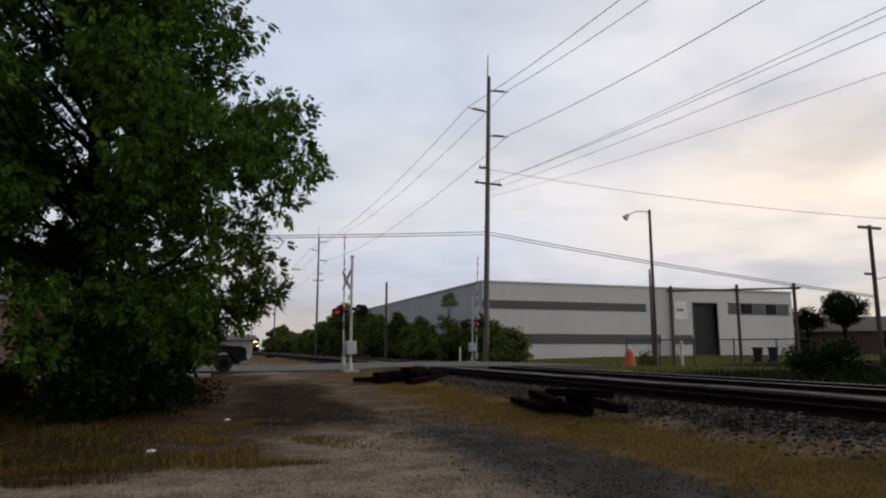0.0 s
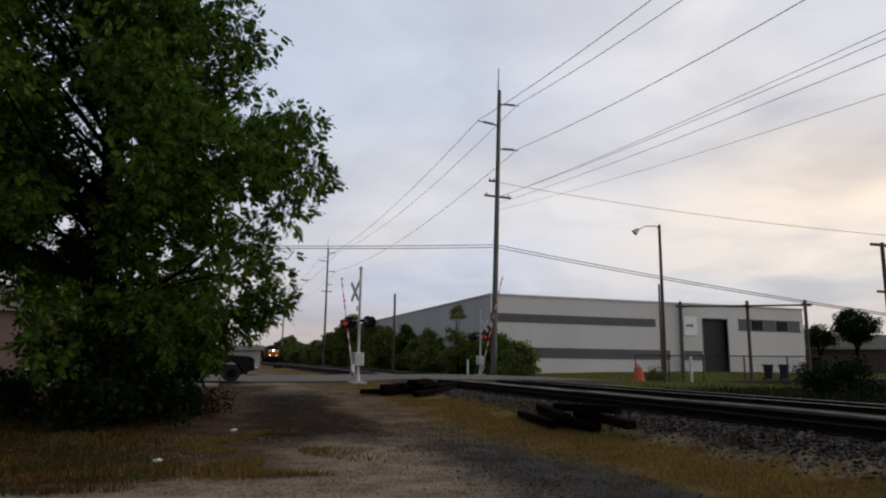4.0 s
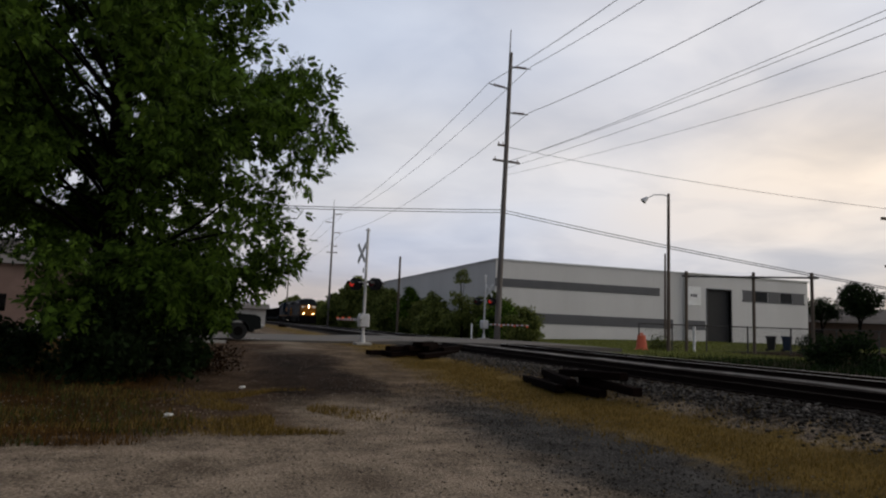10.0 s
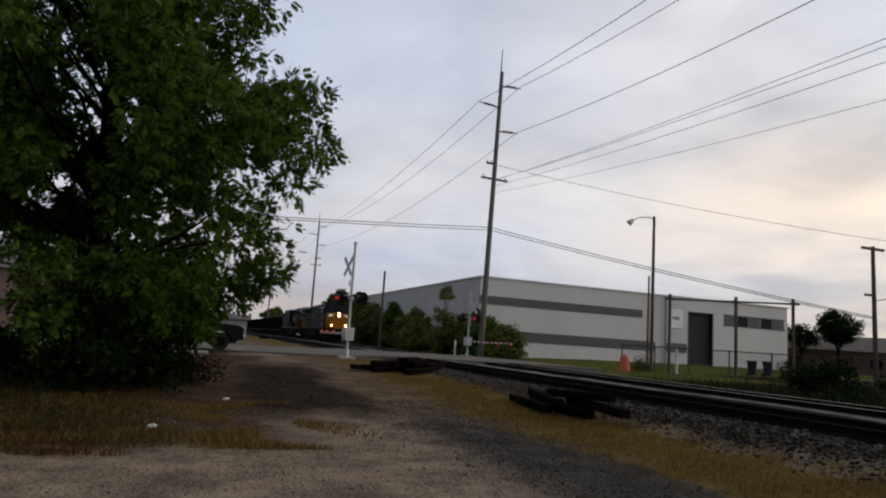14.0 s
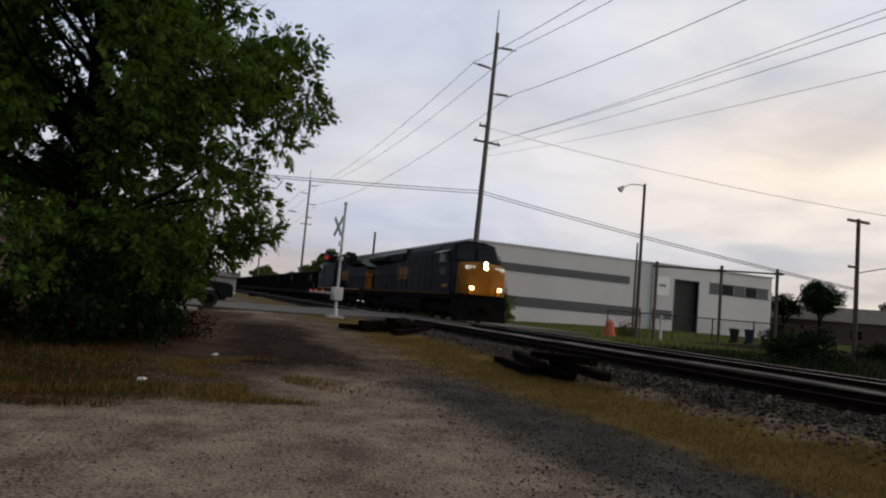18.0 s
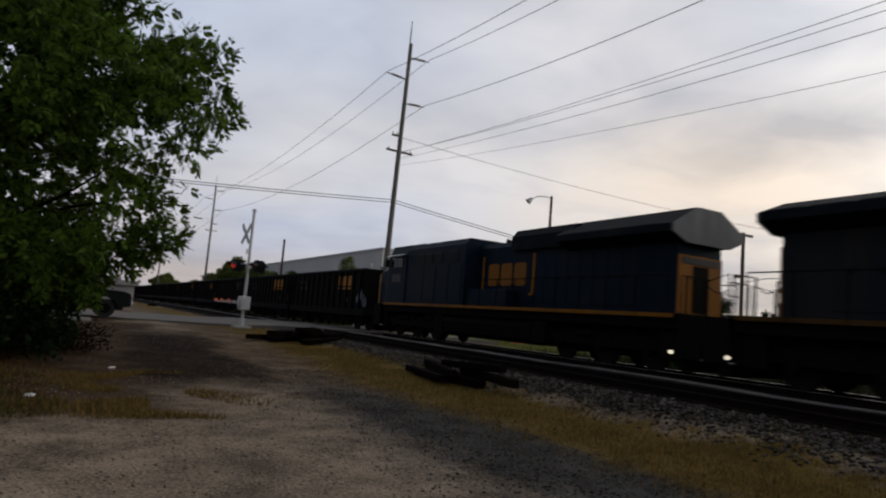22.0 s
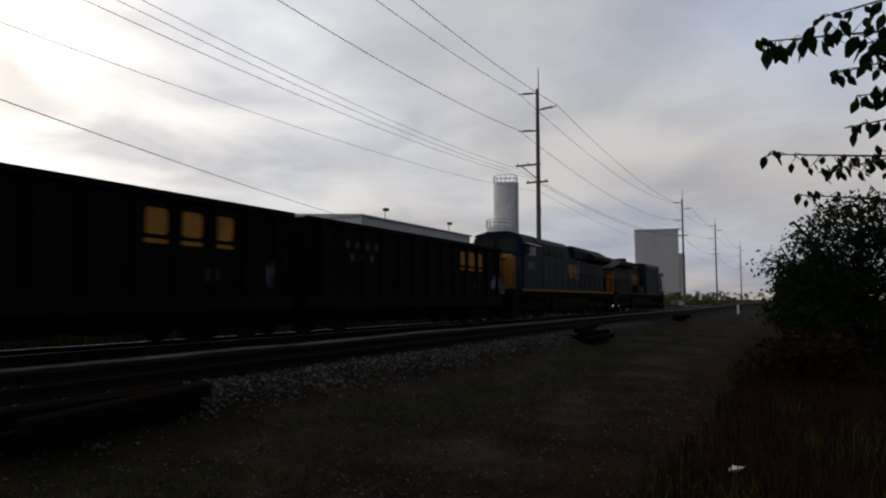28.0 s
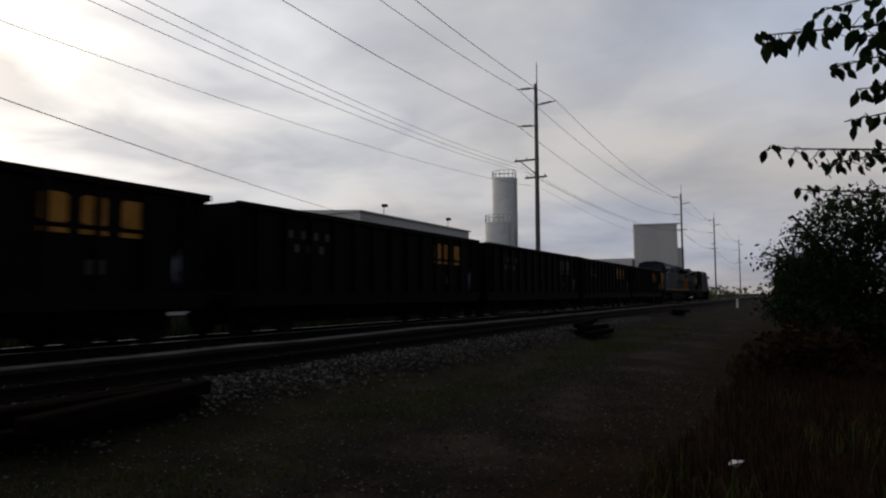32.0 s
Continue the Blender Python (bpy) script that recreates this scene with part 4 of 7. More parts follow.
def plain_mark(x, y0, y1, z0, z1):
    """A plain slanting block of paint with cut corners, x on the wall's face."""
    lean = 0.0
    c = (z1 - z0) * 0.10
    def ring(a):
        k = c * (1 - a / (z1 - z0))
        return [(y0 + a + k, z0 + a), (y1 - a - k, z0 + a), (y1 - a, z0 + a + k), (y1 - a, z1 - a - k), (y1 - a - k, z1 - a), (y0 + a + k, z1 - a), (y0 + a, z1 - a - k), (y0 + a, z0 + a + k)]
    return MB().loft([[(xx, y + lean * (z - (z0 + z1) / 2), z) for y, z in ring(0.0)] for xx in (x - 0.005, x + 0.005)])


def locomotive(label, lights, dusty):
    lo = thing("locomotive", Matrix(), label, "locomotive", "locomotives")
    blue = M["blue_dusty"] if dusty else M["blue"]
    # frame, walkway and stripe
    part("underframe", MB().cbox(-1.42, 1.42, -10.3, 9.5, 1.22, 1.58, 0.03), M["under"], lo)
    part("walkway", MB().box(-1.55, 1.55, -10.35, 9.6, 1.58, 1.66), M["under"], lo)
    for s in (-1, 1):
        n = 14
        for i in range(n):
            y0 = -10.2 + i * 1.4
            part("sill_stripe", MB().box(s * 1.553, s * 1.572, y0, y0 + (1.36 if i < n - 1 else 1.3), 1.54, 1.655), M["stripe_dusty"] if dusty else M["yellow"], lo, "dusty yellow sill stripe")
    part("fuel_tank", MB().along_y([(-1.25, 1.2), (-1.42, 0.95), (-1.30, 0.5), (-0.95, 0.33), (0.95, 0.33), (1.30, 0.5), (1.42, 0.95), (1.25, 1.2)], -3.6, 3.0), M["under"], lo)
    for s in (-1, 1):
        for yy in (3.4, 4.2):
            part("air_reservoir", MB().cyl((s * 1.12, yy - 0.0, 1.0), (s * 1.12, yy + 0.62, 1.0), 0.19, n=12), M["under"], lo, smooth=True)
    wheels = loco_bogie(lo, 6.6) + loco_bogie(lo, -6.9)
    # auxiliary cab and operator's cab as wide bodies
    part("auxiliary_cab", MB().along_y([(-1.50, 1.66), (-1.50, 4.30), (-1.28, 4.58), (1.28, 4.58), (1.50, 4.30), (1.50, 1.66)], 1.2, 6.9), blue, lo, "dark blue full-width equipment body")
    for s in (-1, 1):
        for yy in (1.9, 3.1, 4.3, 5.5):
            part("body_door", MB().cbox(s * 1.505 - 0.012, s * 1.505 + 0.012, yy - 0.5, yy + 0.5, 1.8, 3.45, 0.008), blue, lo)
        for yy in (2.2, 3.6, 4.5, 5.4):
            lv = part("intake_grille", MB().box(s * 1.50 - 0.02, s * 1.50 + 0.02, yy - 0.36, yy + 0.36, 3.58, 4.05), M["black"], lo, "black air intake grille")
            sl = MB()
            for i in range(6):
                sl.box(s * 1.525 - 0.012, s * 1.525 + 0.012, yy - 0.34, yy + 0.34, 3.61 + i * 0.07, 3.64 + i * 0.07)
            part("grille_slats", sl, M["blue_roof"], lv)
    cab = part("cab", MB().loft([
        [(x, 6.9, z) for x, z in ((-1.55, 1.66), (-1.55, 4.05), (-1.30, 4.55), (-0.6, 4.70), (0.6, 4.70), (1.30, 4.55), (1.55, 4.05), (1.55, 1.66))],
        [(x, 9.0, z) for x, z in ((-1.55, 1.66), (-1.55, 4.05), (-1.30, 4.55), (-0.6, 4.70), (0.6, 4.70), (1.30, 4.55), (1.55, 4.05), (1.55, 1.66))],
        [(x, y, z) for x, y, z in ((-1.50, 9.25, 1.66), (-1.45, 9.30, 3.5), (-1.20, 9.12, 4.45), (-0.5, 9.08, 4.58), (0.5, 9.08, 4.58), (1.20, 9.12, 4.45), (1.45, 9.30, 3.5), (1.50, 9.25, 1.66))]]), blue, lo, "dark blue wide operator's cab")
    part("cab_roof", MB().loft([[(x, y, z) for x, z in ((-1.34, 4.53), (-0.6, 4.705), (0.6, 4.705), (1.34, 4.53), (1.30, 4.60), (0.6, 4.78), (-0.6, 4.78), (-1.30, 4.60))] for y in (6.85, 9.05)]), M["blue_roof"], lo, "grey-blue cab roof")
    for s in (-1, 1):
        w = part("side_window", MB().box(s * 1.556 - 0.01, s * 1.556 + 0.01, 7.25, 8.65, 3.42, 4.08), M["black"], cab, "side window in a black gasket")
        for y0, y1 in ((7.32, 7.92), (7.98, 8.58)):
            part("pane", MB().box(s * 1.57 - 0.004, s * 1.57 + 0.004, y0, y1, 3.48, 4.02), M["cab_glass"], w)
        part("sun_visor", MB().add([(s * 1.55, 7.1, 4.14), (s * 1.55, 8.8, 4.14), (s * 1.86, 8.8, 4.03), (s * 1.86, 7.1, 4.03), (s * 1.55, 7.1, 4.12), (s * 1.55, 8.8, 4.12), (s * 1.86, 8.8, 4.01), (s * 1.86, 7.1, 4.01)], [(0, 1, 2, 3), (4, 5, 6, 7), (0, 1, 5, 4), (2, 3, 7, 6), (1, 2, 6, 5), (0, 3, 7, 4)]), M["alu"], cab, "pale awning over the side window")
        part("mirror", MB().box(s * 1.60, s * 1.82, 8.85, 8.89, 3.5, 3.9), M["black"], cab)
        # windscreen halves lean back with the front
        fx0, fx1 = (0.10, 1.25) if s > 0 else (-1.25, -0.10)
        ws = part("windscreen", MB().add([(fx0, 9.30, 3.62), (fx1, 9.30, 3.62), (fx1 * 0.93, 9.165, 4.34), (fx0, 9.165, 4.34)], [(0, 1, 2, 3)]), M["cab_glass"], cab, "sloping windscreen pane")
        part("number_plate", MB().box(s * 1.553 - 0.004, s * 1.553 + 0.004, 8.0, 8.9, 1.98, 2.14), M["mark_dim"], cab, "row of white figures, unreadable") if lights else None
    # nose
    def nose_ring(y, w, zt, c):
        return [(-w, y, 1.62), (-w, y, zt - c * 1.4), (-w + c, y, zt - 0.10), (0, y, zt), (w - c, y, zt - 0.10), (w, y, zt - c * 1.4), (w, y, 1.62)]
    part("nose_side", MB().loft([nose_ring(9.0, 1.48, 3.64, 0.18), nose_ring(10.05, 1.45, 3.54, 0.20)]), blue, lo, "dark blue side of the nose", True)
    nose = part("nose", MB().loft([nose_ring(10.052, 1.45, 3.54, 0.20), nose_ring(10.35, 1.42, 3.48, 0.26), nose_ring(10.60, 1.30, 3.36, 0.30), nose_ring(10.72, 1.08, 3.08, 0.28)]), M["yellow"], lo, "yellow-orange rounded nose front", True)
    part("nose_door", MB().cbox(-0.42, 0.02, 10.68, 10.73, 1.75, 2.9, 0.012), M["yellow"], nose)
    for s in (-1, 1):
        nb = part("number_board", MB().cbox(s * 0.92 - 0.28, s * 0.92 + 0.28, 10.56, 10.66, 3.05, 3.24, 0.015), M["board"] if lights else M["steel_dark"], nose, "white number board")
        bars = MB()
        for i in range(4):
            bars.box(s * 0.92 - 0.19 + i * 0.11, s * 0.92 - 0.13 + i * 0.11, 10.657, 10.664, 3.08, 3.21)
        part("figures", bars, M["black"], nb)
        part("ditch_light", MB().cyl((s * 0.86, 10.85, 1.98), (s * 0.86, 10.96, 1.98), 0.085, 0.085, 14), M["ditch"] if lights else M["steel_dark"], lo, "round ditch light")
        part("ditch_light_bracket", MB().box(s * 0.86 - 0.13, s * 0.86 + 0.13, 10.6, 10.85, 1.66, 2.1), M["yellow"], lo)
    hl = part("headlight_housing", MB().cbox(-0.2, 0.2, 10.45, 10.74, 3.02, 3.56, 0.04), M["yellow"], nose)
    for zz in (3.17, 3.41):
        part("headlight", MB().cyl((0, 10.72, zz), (0, 10.755, zz), 0.095, 0.095, 14), M["head"] if lights else M["steel_dark"], hl, "lit round headlight" if lights else "unlit round headlight")
    # engine hood, narrow, with doors
    back, lift = (0.35, -0.16) if dusty else (0.0, 0.05)
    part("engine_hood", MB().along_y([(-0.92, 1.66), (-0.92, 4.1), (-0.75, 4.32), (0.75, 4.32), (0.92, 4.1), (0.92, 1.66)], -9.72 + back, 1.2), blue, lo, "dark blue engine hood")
    for s in (-1, 1):
        for i in range(9):
            yy = -7.9 + i * 0.66
            part("hood_door", MB().cbox(s * 0.925 - 0.012, s * 0.925 + 0.012, yy - 0.28, yy + 0.28, 1.85, 3.6, 0.008), blue, lo)
            part("door_latch", MB().box(s * 0.945 - 0.012, s * 0.945 + 0.012, yy + 0.16, yy + 0.22, 2.7, 2.84), M["under"], lo)
    # engine roof and raised radiator with overhanging wings
    part("engine_roof", MB().along_y([(-1.10, 3.9), (-1.10, 4.42), (-0.85, 4.66 + lift), (0.85, 4.66 + lift), (1.10, 4.42), (1.10, 3.9)], -5.2, -1.6), M["blue_roof"], lo, "sooty raised engine roof")
    part("exhaust", MB().cbox(-0.40, 0.40, -3.0, -2.2, 4.4, 4.86 if dusty else 4.76, 0.03), M["under"], lo)
    part("horn", MB().cyl((-0.35, -0.25, 4.46), (0.2, 0.05, 4.46), 0.10, 0.05, 8).box(-0.2, 0.3, -0.4, -0.1, 4.3, 4.4), M["under"], lo)
    gable = ((-0.92, 3.72), (-1.52, 3.98), (-1.52, 4.20), (-0.5, 4.74 + lift), (0.5, 4.74 + lift), (1.52, 4.20), (1.52, 3.98), (0.92, 3.72))
    part("radiator", MB().along_y(gable, -9.95 + back, -4.9), M["blue_roof"], lo, "overhanging grey radiator housing")
    # the sky light on this end is put into the plate's colour
    part("radiator_end", MB().loft([[(x * 0.99, y, z - 0.01) for x, z in gable] for y in (-10.04 + back, -9.952 + back)]), M["gable"], lo, "weathered radiator end plate with sky light in its pale grey")
    for s in (-1, 1):
        for i in range(4):
            sc = part("radiator_screen", MB().box(s * 1.502 - 0.012, s * 1.502 + 0.012, -9.45 + i * 1.1, -8.5 + i * 1.1, 4.03, 4.23), M["black"], lo, "black radiator screen")
    # gear that closes the gaps under the frame
    part("equipment_box", MB().cbox(-1.38, 1.38, -4.35, -3.62, 0.42, 1.22, 0.04), M["under"], lo)
    part("equipment_box", MB().cbox(-1.38, 1.38, 3.02, 3.9, 0.42, 1.22, 0.04), M["under"], lo)
    for e in (-1, 1):
        y0, y1 = (-10.34, -9.5) if e < 0 else (9.2, 10.44)
        part("draft_gear_box", MB().cbox(-1.3, 1.3, y0, y1, 0.38, 1.24, 0.04), M["under"], lo)
    # rear end
    part("rear_end_panel", MB().cbox(-0.93, 0.93, -9.77 + back, -9.723 + back, 1.7, 3.4, 0.01), M["yellow"], lo, "yellow rear hood end")
    part("rear_door", MB().cbox(-0.32, 0.32, -9.80 + back, -9.772 + back, 1.75, 3.1, 0.01), M["under"], lo, "dark rear hood door")
    part("rear_grille", MB().cbox(-0.8, 0.8, -9.79 + back, -9.771 + back, 3.14, 3.34, 0.008), M["black"], lo, "black rear grille")
    for s in (-1, 1):
        part("battery_box", MB().cbox(min(s * 0.93, s * 1.4), max(s * 0.93, s * 1.4), -1.9, 1.1, 1.66, 2.35, 0.03), blue, lo)
        part("step_lamp", MB().cyl((s * 1.50, -10.15 - back * 0.6, 0.60), (s * 1.56, -10.15 - back * 0.6, 0.60), 0.05, n=8), M["step_lit"], lo, "small lit step lamp")
        # maker's mark on the hood as plain blocks, held by brackets
        for k, (y0, y1) in enumerate(((-0.68, 0.18), (-1.60, -0.74), (-2.52, -1.66))):
            part("mark_block", plain_mark(s * 0.95, y0 + 0.04, y1 - 0.04, 2.52, 3.42), M["yellow"], lo, "plain yellow block of the painted mark")
        for yy, dd in ((0.55, -1), (-2.95, 1)):
            part("mark_bracket", MB().box(s * 0.95 - 0.006, s * 0.95 + 0.006, yy - 0.07, yy + 0.07, 2.25, 3.75).box(s * 0.95 - 0.006, s * 0.95 + 0.006, min(yy, yy + 0.22 * dd), max(yy, yy + 0.22 * dd), 2.15, 2.25), M["yellow"], lo)
        part("cab_emblem", MB().cbox(s * 1.553 - 0.004, s * 1.553 + 0.004, 7.45, 8.45, 2.72, 3.12, 0.003), M["steel_dark"], lo, "faded plain emblem under the window")
        # handrails
        hr = MB()
        ys = [-9.9 + i * 1.22 for i in range(10)]
        for yy in ys:
            hr.cyl((s * 1.5, yy, 1.66), (s * 1.5, yy, 2.72), 0.02, n=6)
        hr.tube([Vector((s * 1.5, yy, 2.72)) for yy in ys], 0.02)
        part("side_handrail", hr, M["under"], lo, "dark walkway handrail")
        for e in (-1, 1):
            y = -10.35 if e < 0 else 9.7
            y2 = y + 0.75 * e
            st = part("step_well", MB().box(s * 1.5 - 0.03, s * 1.5 + 0.03, min(y, y2), max(y, y2), 0.45, 1.6), M["under"], lo)
            for k in range(4):
                part("step", MB().box(min(s * 1.02, s * 1.5), max(s * 1.02, s * 1.5), min(y, y2), max(y, y2), 0.45 + k * 0.32, 0.48 + k * 0.32), M["alu" if k == 0 else "under"], st)
            part("grab_rail", rails_of([(s * 1.5, y + 0.05 * e, 1.66), (s * 1.5, y + 0.05 * e, 2.7), (s * 1.5, y2, 2.5), (s * 1.5, y2, 0.5)]), M["under"], lo, "dark grab rail")
    for e, y in ((-1, -10.4), (1, 10.5)):
        part("end_plate", MB().cbox(-1.5, 1.5, y - 0.05, y + 0.05, 0.8, 1.66, 0.02), M["under"], lo)
        plow = MB().loft([[(-1.5, y, 0.82), (1.5, y, 0.82), (1.5, y - 0.1 * e, 0.82), (-1.5, y - 0.1 * e, 0.82)], [(-1.5, y + 0.22 * e, 0.12), (1.5, y + 0.22 * e, 0.12), (1.5, y + 0.1 * e, 0.12), (-1.5, y + 0.1 * e, 0.12)]])
        part("pilot_plow", plow, M["under"], lo, "black snow plough pilot")
        cp = MB().box(-0.12, 0.12, min(y, y + 0.7 * e), max(y, y + 0.7 * e), 0.72, 1.0)
        cp.cbox(-0.24, 0.24, min(y + 0.62 * e, y + 0.95 * e), max(y + 0.62 * e, y + 0.95 * e), 0.68, 1.04, 0.05)
        part("coupler", cp, M["under"], lo, "knuckle coupler")
        for k in range(4):
            xx = (-0.75, -0.5, 0.5, 0.75)[k]
            part("air_hose", MB().tube([Vector((xx, y, 1.0)), Vector((xx, y + 0.25 * e, 0.75)), Vector((xx * 0.8, y + 0.45 * e, 0.5)), Vector((xx * 0.5, y + 0.55 * e, 0.6))], 0.03), M["under"], lo)
        if e < 0:
            part("end_handrail", rails_of([(-1.3, y, 1.66), (-1.3, y, 2.7), (-0.45, y, 2.7), (-0.45, y, 1.66)], 0.03), M["under"], lo)
            part("end_handrail", rails_of([(1.3, y, 1.66), (1.3, y, 2.7), (0.45, y, 2.7), (0.45, y, 1.66)], 0.03), M["under"], lo)
            part("chain", rails_of([(-0.45, y, 2.5), (-0.2, y, 2.38), (0, y, 2.34), (0.2, y, 2.38), (0.45, y, 2.5)], 0.015), M["under"], lo)
    return lo, wheels


def hopper(peaked, marks, smeared, paint):
    """A coal hopper, 15.6 m over the couplers; y runs along it."""
    h = thing("hopper_car", Matrix(), "black weathered steel coal hopper car with ribbed sides", "hopper car", "hopper cars")
    top = 3.55
    body = MB()
    W = 1.52
    # side sheets lean in below, end sheets slope
    body.loft([[(-W, y0, 1.15), (W, y0, 1.15), (W, y1, top), (-W, y1, top)] for y0, y1 in ((-6.8, -7.3),)] + [[(-W, -4.4, 1.05), (W, -4.4, 1.05), (W, -4.4, top), (-W, -4.4, top)], [(-W, 4.4, 1.05), (W, 4.4, 1.05), (W, 4.4, top), (-W, 4.4, top)], [(-W, 6.8, 1.15), (W, 6.8, 1.15), (W, 7.3, top), (-W, 7.3, top)]])
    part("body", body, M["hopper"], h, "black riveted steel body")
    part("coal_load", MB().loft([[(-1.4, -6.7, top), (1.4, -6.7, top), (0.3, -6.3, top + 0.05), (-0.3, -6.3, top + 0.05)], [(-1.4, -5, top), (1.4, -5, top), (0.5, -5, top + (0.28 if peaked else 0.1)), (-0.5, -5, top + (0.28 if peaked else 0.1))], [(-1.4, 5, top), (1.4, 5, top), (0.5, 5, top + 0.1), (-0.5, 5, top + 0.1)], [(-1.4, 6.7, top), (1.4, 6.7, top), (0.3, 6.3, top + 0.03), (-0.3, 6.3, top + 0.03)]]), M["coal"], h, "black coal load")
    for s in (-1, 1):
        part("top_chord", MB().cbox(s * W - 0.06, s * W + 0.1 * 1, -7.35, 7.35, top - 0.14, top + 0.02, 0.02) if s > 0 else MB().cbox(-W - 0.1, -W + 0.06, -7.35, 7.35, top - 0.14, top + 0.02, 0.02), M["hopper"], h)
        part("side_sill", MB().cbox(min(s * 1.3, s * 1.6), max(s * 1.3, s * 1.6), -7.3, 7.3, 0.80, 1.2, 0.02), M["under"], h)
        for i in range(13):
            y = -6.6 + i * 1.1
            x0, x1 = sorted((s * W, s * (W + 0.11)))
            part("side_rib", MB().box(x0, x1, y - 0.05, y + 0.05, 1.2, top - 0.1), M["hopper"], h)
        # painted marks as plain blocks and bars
        for k in range(3):
            y = marks[k]
            part("mark_block", plain_mark(s * (W + 0.014), y - 0.28, y + 0.28, 2.56, 3.16), paint, h, "plain painted block")
            part("mark_underline", MB().box(s * (W + 0.014) - 0.006, s * (W + 0.014) + 0.006, y - 0.30, y + 0.30, 2.36, 2.46), paint, h)
        for k in range(7):
            y = (-3.6 - k * 0.28)
            part("number_bar", MB().box(s * (W + 0.012) - 0.005, s * (W + 0.012) + 0.005, y - 0.09, y + 0.09, 2.35 if k % 2 else 2.75, 2.58 if k % 2 else 2.98), M["steel_dark"], h, "unreadable grey figure bar")
        rg = random.Random(9 if smeared else 4)
        for k in range(7 if smeared else 3):
            yc, zc = (6.2 + 0.2 * k, 1.55 + 0.5 * rg.random()) if smeared else (6.35 + 0.16 * k, 1.75)
            wy, wz = (0.16 + 0.14 * rg.random(), 0.22 + 0.24 * rg.random()) if smeared else (0.045, 0.34 + 0.12 * (k == 1))
            ring = [(yc + wy * math.cos(a) * rg.uniform(0.6, 1.1), zc + wz * math.sin(a) * rg.uniform(0.7, 1.1)) for a in [2 * math.pi * i / 9 for i in range(9)]]
            part("pale_smear", MB().loft([[(s * (W + xx), yy, zz) for yy, zz in ring] for xx in (0.004 + 0.002 * k, 0.012 + 0.002 * k)]), M["patch"], h, "pale smeared paint patch")
        part("data_plate", MB().box(s * (W + 0.012) - 0.005, s * (W + 0.012) + 0.005, 4.2, 4.6, 1.55, 1.85), M["steel_dark"], h)
        for e in (-1, 1):
            lad = MB()
            for yy in (6.98, 7.36):
                lad.box(s * 1.55 - 0.02, s * 1.55 + 0.02, e * yy - 0.02, e * yy + 0.02, 1.0, 3.3)
            for k in range(6):
                lad.box(s * 1.55 - 0.015, s * 1.55 + 0.015, min(e * 6.98, e * 7.36), max(e * 6.98, e * 7.36), 1.15 + k * 0.38, 1.18 + k * 0.38)
            part("ladder", lad, M["hopper"], h, "end ladder")
    for e in (-1, 1):
        part("end_sill", MB().cbox(-1.5, 1.5, min(e * 7.0, e * 7.35), max(e * 7.0, e * 7.35), 0.9, 1.2, 0.03), M["under"], h)
        part("coupler", MB().box(-0.14, 0.14, min(e * 7.3, e * 7.8), max(e * 7.3, e * 7.8), 0.7, 1.0), M["under"], h)
        for x0 in (-1.5, 1.4):
            part("end_post", MB().box(x0, x0 + 0.1, min(e * 6.9, e * 7.2), max(e * 6.9, e * 7.2), 1.2, top), M["hopper"], h)
        b = new("bogie")
        b.parent = h
        b.matrix_basis = pose(0, e * 5.5, 0)
        for s in (-1, 1):
            part("side_frame", MB().loft([[(s * x, yy, z) for yy, z in ((-1.15, 0.38), (-1.15, 0.62), (-0.45, 0.72), (0.45, 0.72), (1.15, 0.62), (1.15, 0.38), (0.4, 0.24), (-0.4, 0.24))] for x in (0.92, 1.08)]), M["under"], b)
        part("bolster", MB().cbox(-1.0, 1.0, -0.5, 0.5, 0.35, 0.95, 0.04), M["under"], b)
        for yy in (-0.88, 0.88):
            wheelset(b, yy, 0.46)
    part("centre_sill", MB().box(-0.35, 0.35, -7.3, 7.3, 0.7, 1.1), M["under"], h)
    for k in (-2.7, 0.0, 2.7):
        part("discharge_gate", MB().loft([[(-1.2, k - 1.3, 1.1), (1.2, k - 1.3, 1.1), (1.2, k + 1.3, 1.1), (-1.2, k + 1.3, 1.1)], [(-0.9, k - 0.9, 0.30), (0.9, k - 0.9, 0.30), (0.9, k + 0.9, 0.30), (-0.9, k + 0.9, 0.30)]]), M["under"], h, "sloped discharge hopper")
    return h


lead, lead_wheels = locomotive("dark blue and yellow diesel locomotive leading with lit headlights", True, True)
second, second_wheels = locomotive("dark blue diesel locomotive with yellow nose, running backwards behind the first", False, False)
CAR = 15.6
cars = [hopper(False, (4.72, 3.92, 3.12), True, M["mark_dim"])]
cars.append(hopper(True, (4.75, 3.75, 2.75), False, M["mark_dim"]))
cars.append(hopper(False, (5.25, 4.35, 3.5), False, M["steel_dark"]))
cars.append(hopper(False, (5.25, 4.35, 3.5), False, M["mark_dim"]))
for k in range(4, 20):
    cars.append(copy_thing(cars[(3, 1, 1, 3)[k % 4]], Matrix()))

# place of the coupling between the two locomotives along the track
JOINT = [(0, 253.5), (6, 188.4), (10, 144.8), (14, 100.4), (18, 55.9), (22, 11.74), (24, -10.05), (26, -31.95), (29, -64.5), (32, -97.4)]


